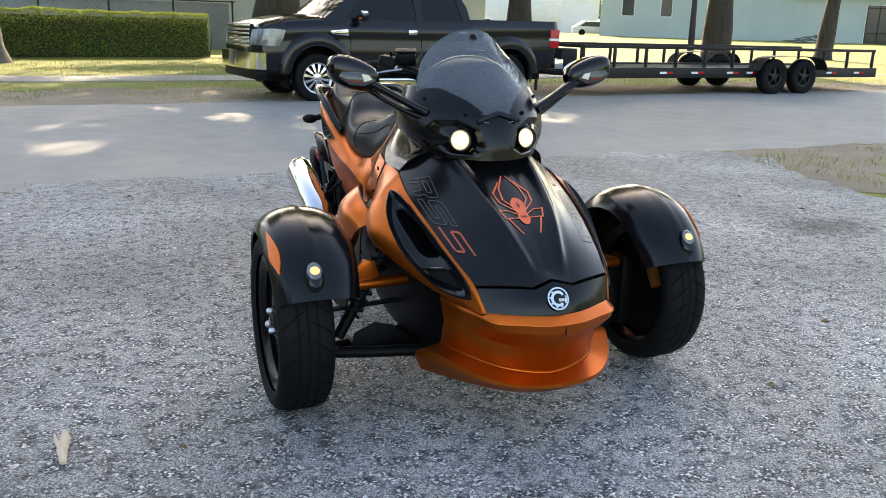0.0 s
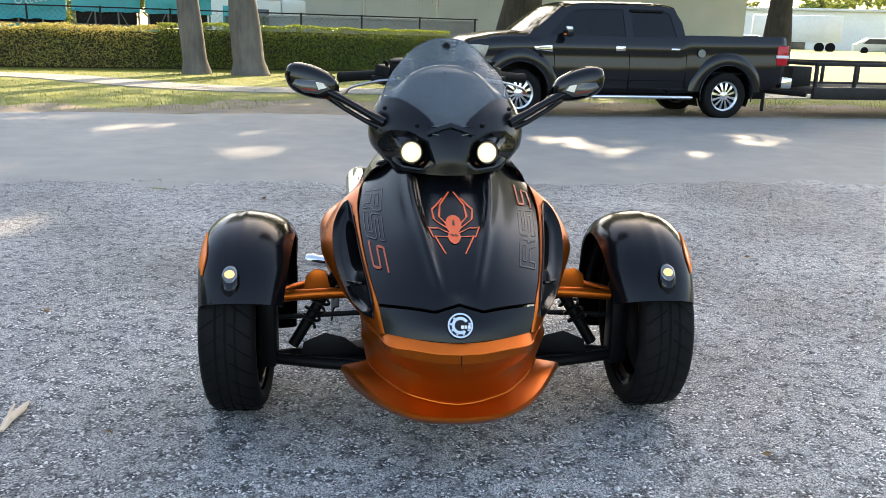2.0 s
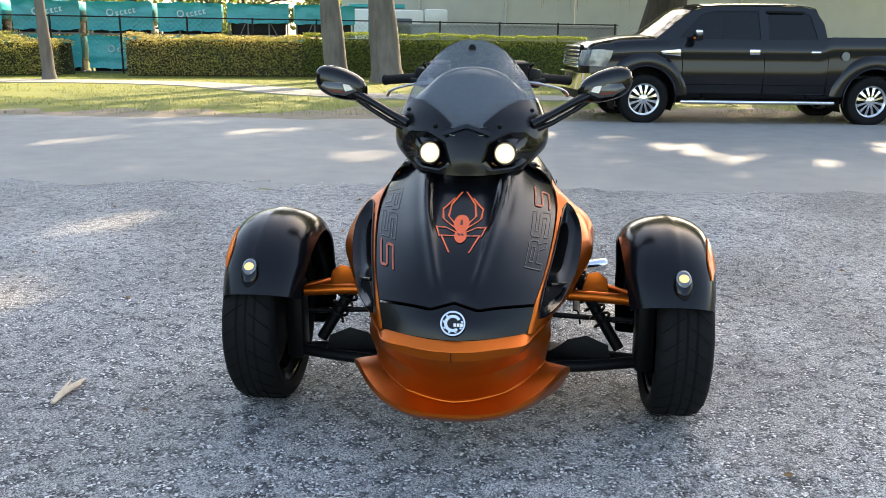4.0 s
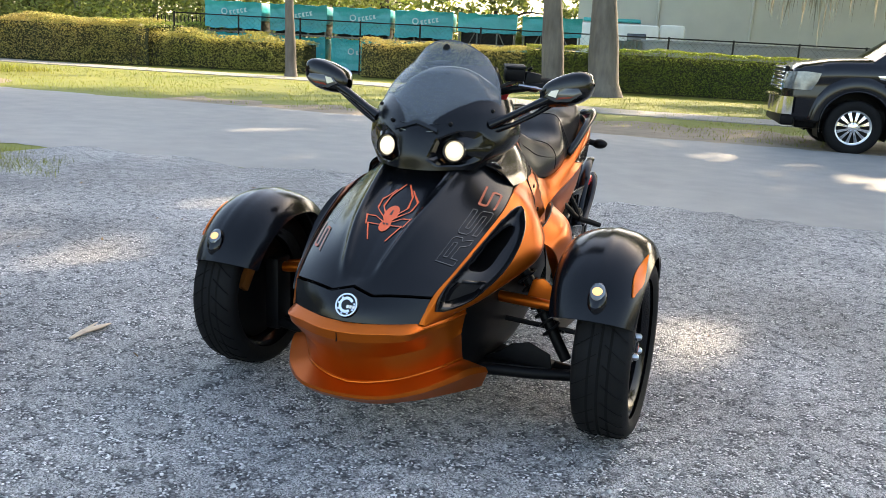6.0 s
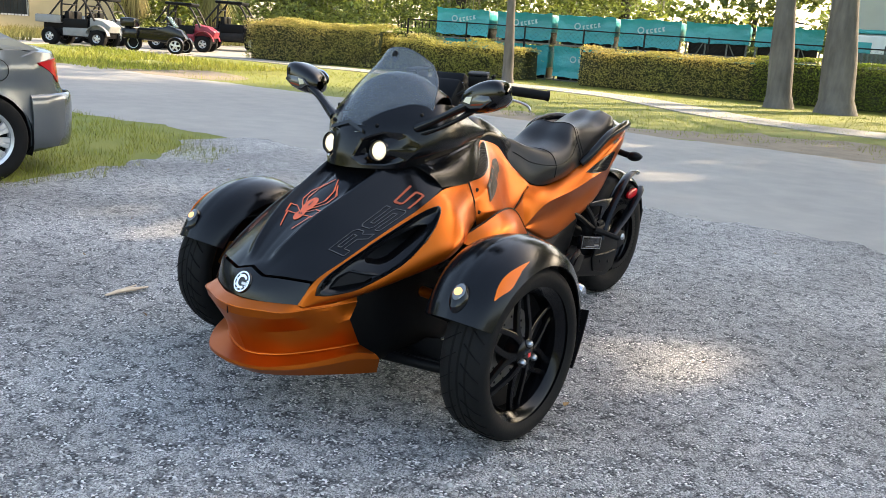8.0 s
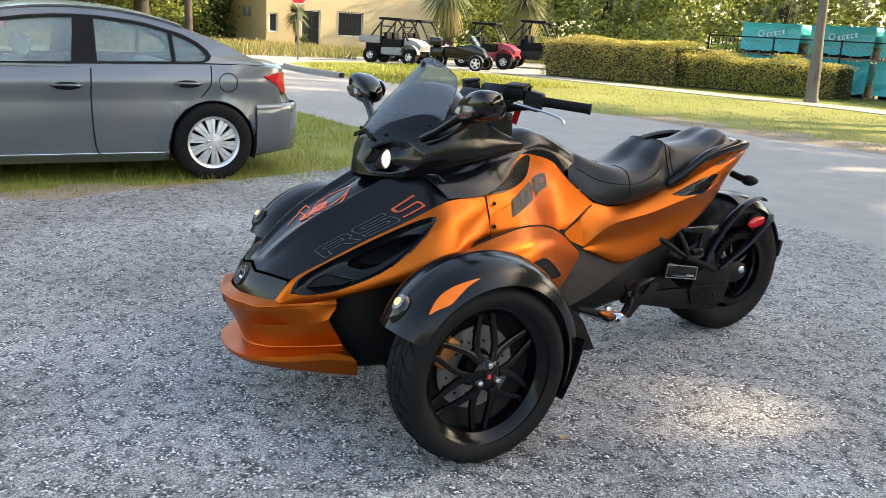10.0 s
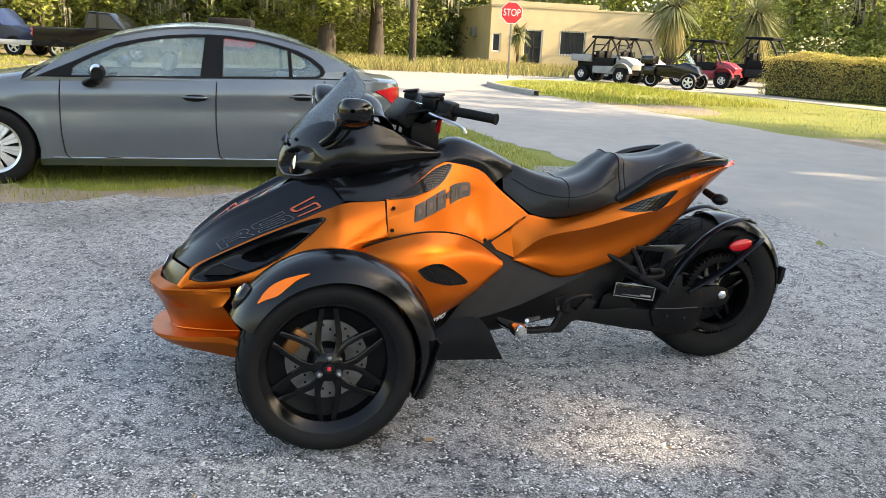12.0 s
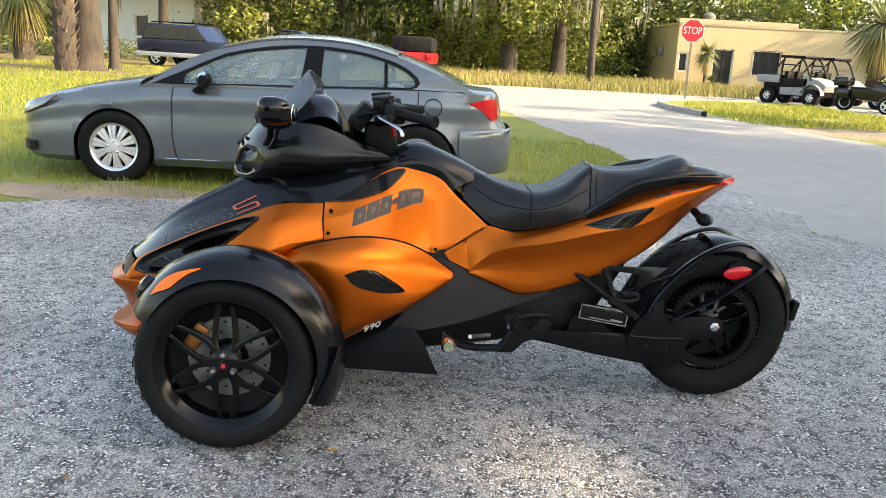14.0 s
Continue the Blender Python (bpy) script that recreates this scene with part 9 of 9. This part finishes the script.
part("axle_nut", tubebm([(0.12, *rc[1:]), (0.152, *rc[1:]), (0.160, *rc[1:])], [0.019, 0.019, 0.010], 6), M_STEEL, rw, "chrome axle nut")
rows = []
for t in np.linspace(0, 1, 30):
    a = radians(96 - 101 * t)
    rad = 0.326 + 0.008 * math.sin(math.pi * t) + 0.012 * t
    wdt = 0.128 - 0.03 * t * t
    rows.append([(wdt * u, rc[1] + 0.004 + (rad - 0.05 * abs(u) ** 3) * math.cos(a), rc[2] + 0.004 + (rad - 0.05 * abs(u) ** 3) * math.sin(a)) for u in np.linspace(-1, 1, 15)])
hug = part("rear_fender", sheet(bmesh.new(), np.array(rows), 0.007, True), M_SATIN, bike, "black rear fender hugging the tyre")
part("licence_bracket", boxbm(-0.09, 0.09, -0.012, 0.012, -0.05, 0.03, 0.008, m=pose(0, 2.055, 0.372, -12, 0, 0)), M_TRIM, hug)
for sgn in (1, -1):
    brace = crom([(sgn * 0.168, 1.44, 0.335), (sgn * 0.166, 1.497, 0.437), (sgn * 0.162, 1.58, 0.529), (sgn * 0.155, 1.677, 0.600), (sgn * 0.145, 1.779, 0.631), (sgn * 0.13, 1.855, 0.610)], 20).tolist()
    part("fender_brace", tubebm(brace, [0.028] * 10 + [0.024] * 8 + [0.018, 0.01], 10, flat=0.36), M_SATIN, hug)
    brace = crom([(sgn * 0.172, 1.545, 0.330), (sgn * 0.168, 1.70, 0.414), (sgn * 0.158, 1.82, 0.497), (sgn * 0.140, 1.895, 0.545)], 14).tolist()
    part("fender_brace", tubebm(brace, [0.024] * 12 + [0.02, 0.012], 10, flat=0.36), M_SATIN, hug)
    q = [np.array((sgn * 0.152, 1.787 + 0.052 * math.cos(a), 0.520 + 0.024 * math.sin(a) + 0.008 * math.cos(a))) for a in np.linspace(0, math.tau, 25)[:-1]]
    part("reflector_mount", tubebm([(sgn * 0.125, 1.787, 0.52), (sgn * 0.146, 1.787, 0.52)], 0.04, 16), M_TRIM, hug)
    rings_part("rear_reflector", [[p - np.array((sgn * 0.010, 0, 0)) for p in q], q, [p + np.array((sgn * 0.004, 0, 0)) for p in shrink(q, 0.8)]], M_TAIL, hug, "oval red reflector")
    beam = [(1.03, 0.272), (1.20, 0.262), (1.38, 0.254), (1.48, 0.250), (1.60, 0.205), (1.63, 0.175), (1.556, 0.134), (1.423, 0.156), (1.291, 0.176), (1.159, 0.202), (1.03, 0.222)]
    part("swing_arm", prismbm(beam, "x", sgn * 0.128, sgn * 0.168, 0.010), M_TRIM, bike, "black steel swing arm")
    gus = [(1.16, 0.262), (1.175, 0.318), (1.215, 0.336), (1.26, 0.322), (1.34, 0.262)]
    part("arm_gusset", prismbm(gus, "x", sgn * 0.150, sgn * 0.160, 0.003), M_TRIM, bike)
    guard = [(1.385, 0.245), (1.43, 0.335), (1.47, 0.40), (1.515, 0.405), (1.515, 0.350), (1.57, 0.346), (1.61, 0.335), (1.625, 0.30), (1.625, 0.245), (1.60, 0.178), (1.50, 0.165), (1.405, 0.185)]
    part("belt_guard", prismbm(guard, "x", sgn * 0.166, sgn * 0.178, 0.004), M_TRIM, bike, "black belt guard plate")
    axle = [(1.58, 0.335), (1.70, 0.345), (1.752, 0.328), (1.765, 0.29), (1.752, 0.262), (1.70, 0.250), (1.58, 0.240)]
    part("axle_block", prismbm(axle, "x", sgn * 0.132, sgn * 0.150, 0.006), M_TRIM, bike, "black axle block")
    part("guard_ridge", tubebm([(sgn * 0.179, 1.40, 0.262), (sgn * 0.180, 1.50, 0.258), (sgn * 0.180, 1.60, 0.262)], 0.004, 6), M_SATIN, bike)
    for y, z in ((1.46, 0.225), (1.54, 0.212), (1.48, 0.37)):
        bm = bmesh.new()
        ellipsoid(bm, (sgn * 0.178, y, z), (0.005, 0.009, 0.009), 10, 6)
        part("bolt", bm, M_TRIM, bike)
part("exhaust", tubebm(crom([(-0.22, 0.80, 0.22), (-0.27, 0.95, 0.26), (-0.30, 1.08, 0.34), (-0.30, 1.12, 0.37)], 10).tolist(), 0.03, 12), M_STEEL, bike, "steel exhaust pipe")
part("muffler", tubebm([(-0.30, 1.08, 0.34), (-0.30, 1.12, 0.36), (-0.315, 1.42, 0.505), (-0.318, 1.45, 0.52)], [0.045, 0.062, 0.066, 0.052], 20), M_CHROME, bike, "bright steel muffler")
part("tool_box", boxbm(-0.012, 0.012, -0.092, 0.092, -0.030, 0.030, 0.006, m=pose(0.205, 1.283, 0.350, -8.5, 0, 0)), M_GLOSS, bike, "small black box with a steel edge")
bm = bmesh.new()
for q in ((-0.090, 0.090, 0.025, 0.028), (-0.090, 0.090, -0.028, -0.025), (-0.090, -0.087, -0.027, 0.027), (0.087, 0.090, -0.027, 0.027), (-0.05, 0.03, -0.019, -0.016), (0.03, 0.075, -0.017, -0.009)):
    box(bm, 0.012, 0.0145, *q)
part("box_trim", bm, M_STEEL, bike).matrix_basis = pose(0.205, 1.283, 0.350, -8.5, 0, 0)

# frame and engine that fill the middle
CORE = [[(0, -0.36, 0.40), (0.12, -0.34, 0.38), (0.17, -0.30, 0.28), (0.15, -0.30, 0.15), (0, -0.32, 0.13)],
        [(0, -0.1, 0.62), (0.19, -0.1, 0.56), (0.25, -0.1, 0.36), (0.22, -0.1, 0.15), (0, -0.1, 0.12)],
        [(0, 0.25, 0.72), (0.20, 0.25, 0.68), (0.28, 0.25, 0.42), (0.25, 0.25, 0.17), (0, 0.25, 0.13)],
        [(0, 0.60, 0.74), (0.12, 0.60, 0.70), (0.21, 0.60, 0.44), (0.21, 0.60, 0.20), (0, 0.60, 0.15)],
        [(0, 0.95, 0.64), (0.12, 0.95, 0.60), (0.15, 0.95, 0.42), (0.16, 0.95, 0.24), (0, 0.95, 0.18)],
        [(0, 1.25, 0.62), (0.12, 1.25, 0.58), (0.12, 1.25, 0.48), (0.13, 1.22, 0.30), (0, 1.22, 0.26)],
        [(0, 1.52, 0.74), (0.08, 1.52, 0.73), (0.08, 1.50, 0.70), (0.05, 1.46, 0.66), (0, 1.44, 0.65)]]
shell("engine_block", CORE, M_TRIM, bike, 0.0, 40, 40, "dark engine and frame mass", mirror=True)
part("shock_rear", tubebm([(0.06, 1.10, 0.50), (0.07, 1.40, 0.36)], 0.028, 12), M_TRIM, bike)
part("hose", tubebm(crom([(0.17, 1.34, 0.42), (0.17, 1.45, 0.47), (0.15, 1.55, 0.50), (0.13, 1.62, 0.51)], 12).tolist(), 0.008, 8), M_TRIM, bike)
for sgn in (1, -1):
    for y, z, x in ((0.266, 0.628, 0.304), (0.272, 0.705, 0.284), (0.648, 0.563, 0.192), (0.758, 0.655, 0.135)):
        bm = lathebm([(0, 0.0075), (sgn * 0.003, 0.0065), (sgn * 0.003, 0.0001)], 12, "x", (sgn * x, y, z))
        part("panel_screw", bm, M_TRIM, bike)


# ---- prints on the bodywork ----
def ribbon_on(bm, f, pts, w0, w1):
    """A thin flat stroke along points given on a surface f(a, b)."""
    p = [np.array(q, float) for q in pts]
    L, R = [], []
    for i, q in enumerate(p):
        d = p[min(i + 1, len(p) - 1)] - p[max(i - 1, 0)]
        n = np.array((-d[1], d[0])) / (np.linalg.norm(d) + 1e-9)
        w = w0 + (w1 - w0) * i / max(1, len(p) - 1)
        L.append(bm.verts.new(f(*(q + n * w))))
        R.append(bm.verts.new(f(*(q - n * w))))
    for i in range(len(p) - 1):
        bm.faces.new((L[i], L[i + 1], R[i + 1], R[i]))


def hood_print(x, t):
    """Metres across and along the hood to a place just above it."""
    s = min(1, max(0, t))
    i = min(58, int(s * 59))
    return hood_at(x / HE[i][0], s, 0.0022)


bm = bmesh.new()
S0, K = 0.51, 0.80 * 1.25 / 0.64
for cx, cy, rx, ry in ((0, 0.034, 0.023, 0.036), (0, -0.016, 0.018, 0.028)):
    c = bm.verts.new(hood_print(cx, S0 + cy * K))
    ring = [bm.verts.new(hood_print(cx + rx * math.cos(a), S0 + (cy + ry * math.sin(a)) * K)) for a in np.linspace(0, math.tau, 25)[:-1]]
    for k in range(24):
        bm.faces.new((c, ring[k], ring[(k + 1) % 24]))
LEGS = [[(0.008, 0.02), (0.038, 0.060), (0.033, 0.105), (0.006, 0.150)], [(0.010, 0.012), (0.052, 0.045), (0.056, 0.085), (0.026, 0.128)], [(0.010, -0.002), (0.042, 0.012), (0.068, -0.004), (0.056, -0.040)], [(0.008, -0.014), (0.034, -0.022), (0.052, -0.030), (0.026, -0.092)]]
for leg in LEGS:
    for sgn in (1, -1):
        pts = [(sgn * x, S0 + y * K) for x, y in [(1.06 * x, y) for x, y in leg]]
        for a, b in zip(pts, pts[1:]):
            ribbon_on(bm, hood_print, np.linspace(a, b, 5), 0.0034, 0.0022)
part("crest_print", bm, M_DECAL, hood, "orange eight-legged crest print")
bm = bmesh.new()
for x0, x1 in ((-0.008, -0.002), (0.002, 0.008)):
    ribbon_on(bm, lambda a, b: tuple(np.array(hood_print(a, b)) + np.array((0, -0.0006, 0.001))), [(x0, S0 - 0.006 * K), (x1, S0 - 0.014 * K)], 0.003, 0.003)
ribbon_on(bm, lambda a, b: tuple(np.array(hood_print(a, b)) + np.array((0, -0.0006, 0.001))), [(0, S0 + 0.050 * K), (0, S0 + 0.030 * K)], 0.002, 0.004)
part("crest_detail", bm, M_DARKDECAL, hood)


GLYPH_R = [[(0, 0), (0, 1), (0.9, 1), (1, 0.88), (1, 0.56), (0.88, 0.46), (1, 0), (0.78, 0), (0.66, 0.38), (0.22, 0.38), (0.22, 0), (0, 0)], [(0.22, 0.60), (0.22, 0.80), (0.78, 0.80), (0.78, 0.60), (0.22, 0.60)]]
GLYPH_S = [[(1, 1), (0.1, 1), (0, 0.9), (0, 0.5), (0.1, 0.41), (0.78, 0.41), (0.78, 0.22), (0, 0.22), (0, 0), (0.9, 0), (1, 0.1), (1, 0.52), (0.9, 0.6), (0.22, 0.6), (0.22, 0.78), (1, 0.78), (1, 1)]]
GLYPH_BOLD = [[(1.02, 0.89), (0.13, 0.89), (0.11, 0.80), (0.11, 0.60), (0.15, 0.52), (0.85, 0.50), (0.89, 0.42), (0.89, 0.2), (0.85, 0.11), (-0.02, 0.11)]]
for sgn in (1, -1):
    starts = (0.235, 0.425, 0.615) if sgn > 0 else (0.615, 0.425, 0.235)
    for s0, glyph, mt, wd in zip(starts, (GLYPH_R, GLYPH_S, GLYPH_BOLD), (M_GREYLINE, M_GREYLINE, M_DECAL_DIM), (0.014, 0.014, 0.052)):
        bm = bmesh.new()
        for st in glyph:
            dense = []
            for a, b in zip(st, st[1:]):
                dense += np.linspace(a, b, 5)[:-1].tolist()
            dense.append(st[-1])
            dense = [(a + 0.12 * b, b) for a, b in dense]
            if sgn < 0:
                dense = [(1 - a, b) for a, b in dense]

            def f(a, b, s0=s0):
                return hood_at(sgn * (0.955 - 0.20 * b), s0 + 0.165 * a, 0.0025)
            ribbon_on(bm, f, dense, wd, wd)
        part("hood_mark", bm, mt, hood, "angular outlined mark")
    gg = SIDE["flank", sgn]
    # six heavy blocks of lettering along the flank, and the maker's blocks below
    at = 0.0
    for k, w in enumerate((1, 1, 1, 0.45, 1, 1.5)):
        bm, edge = bmesh.new(), bmesh.new()
        total = 5.95 + 5 * 0.10

        def spot(a, b, lift, at=at):
            s = (at + a) / total
            lo, hi = 0.75 + (0.575 - 0.75) * s, 0.46 + (0.40 - 0.46) * s
            return on(gg, lo + (hi - lo) * b, 0.185 + 0.465 * s + 0.012 * b, lift, sgn)

        def slab(target, a0, b0, a1, b1, lift):
            grid = [[spot(a, b, lift) for b in np.linspace(b0, b1, 3)] for a in np.linspace(a0, a1, 4)]
            sheet(target, np.array(grid))
        if w < 0.6:
            slab(bm, 0, 0.38, w, 0.66, 0.004)
        else:
            slab(edge, -0.03, 0.0, w + 0.03, 1.0, 0.0015)
            for a0, b0, a1, b1 in ((0.02, 0.04, w - 0.02, 0.34), (0.02, 0.66, w - 0.02, 0.96), (0.02, 0.30, 0.36, 0.70), (w - 0.32, 0.30, w - 0.02, 0.70)):
                slab(bm, a0, b0, a1, b1, 0.004)
        at += w + 0.10
        mark = part("flank_mark", bm, M_DARKDECAL, bike)
        if len(edge.verts):
            part("mark_edge", edge, M_GREYMARK, mark)
        else:
            edge.free()
    gl = SIDE["lower", sgn]
    bm = bmesh.new()
    for k in range(5):
        q = [(0.985 - 0.012 * k - a * 0.055, 0.13 + 0.044 * k + b * 0.034) for a, b in ((0, 0), (0, 1), (1, 1.15), (1, 0.15))]
        bm.faces.new([bm.verts.new(on(gl, min(0.999, p[0]), p[1], 0.003, sgn)) for p in q])
    part("lower_mark", bm, M_DARKDECAL, bike)
    gt = SIDE["tail", sgn]
    for k in range(10):
        q = [(0.20 + 0.006 * k - a * 0.07, 0.650 + 0.019 * k + b * 0.014) for a, b in ((0, 0), (0, 1), (1, 1.2), (1, 0.2))]
        bm = bmesh.new()
        bm.faces.new([bm.verts.new(on(gt, *p, 0.003, sgn)) for p in q])
        part("tail_mark", bm, M_RED if k in (3, 4) else M_DARKDECAL, bike)
cu = lettering("number_print", "990", 0.044, Matrix(), M_WHITE, bike, 0.0006, 0.25, 1.0, "white number print")
o, dx, dz = (Vector(on(SIDE["lower", 1], *p, 0.010, 1)) for p in ((0.945, 0.42), (0.915, 0.57), (0.84, 0.425)))
ex = (dx - o).normalized()
ez = (dz - o).normalized()
en = ex.cross(ez).normalized()
ez = en.cross(ex)
cu.matrix_basis = Matrix(((ex.x, ez.x, en.x, o.x), (ex.y, ez.y, en.y, o.y), (ex.z, ez.z, en.z, o.z), (0, 0, 0, 1)))
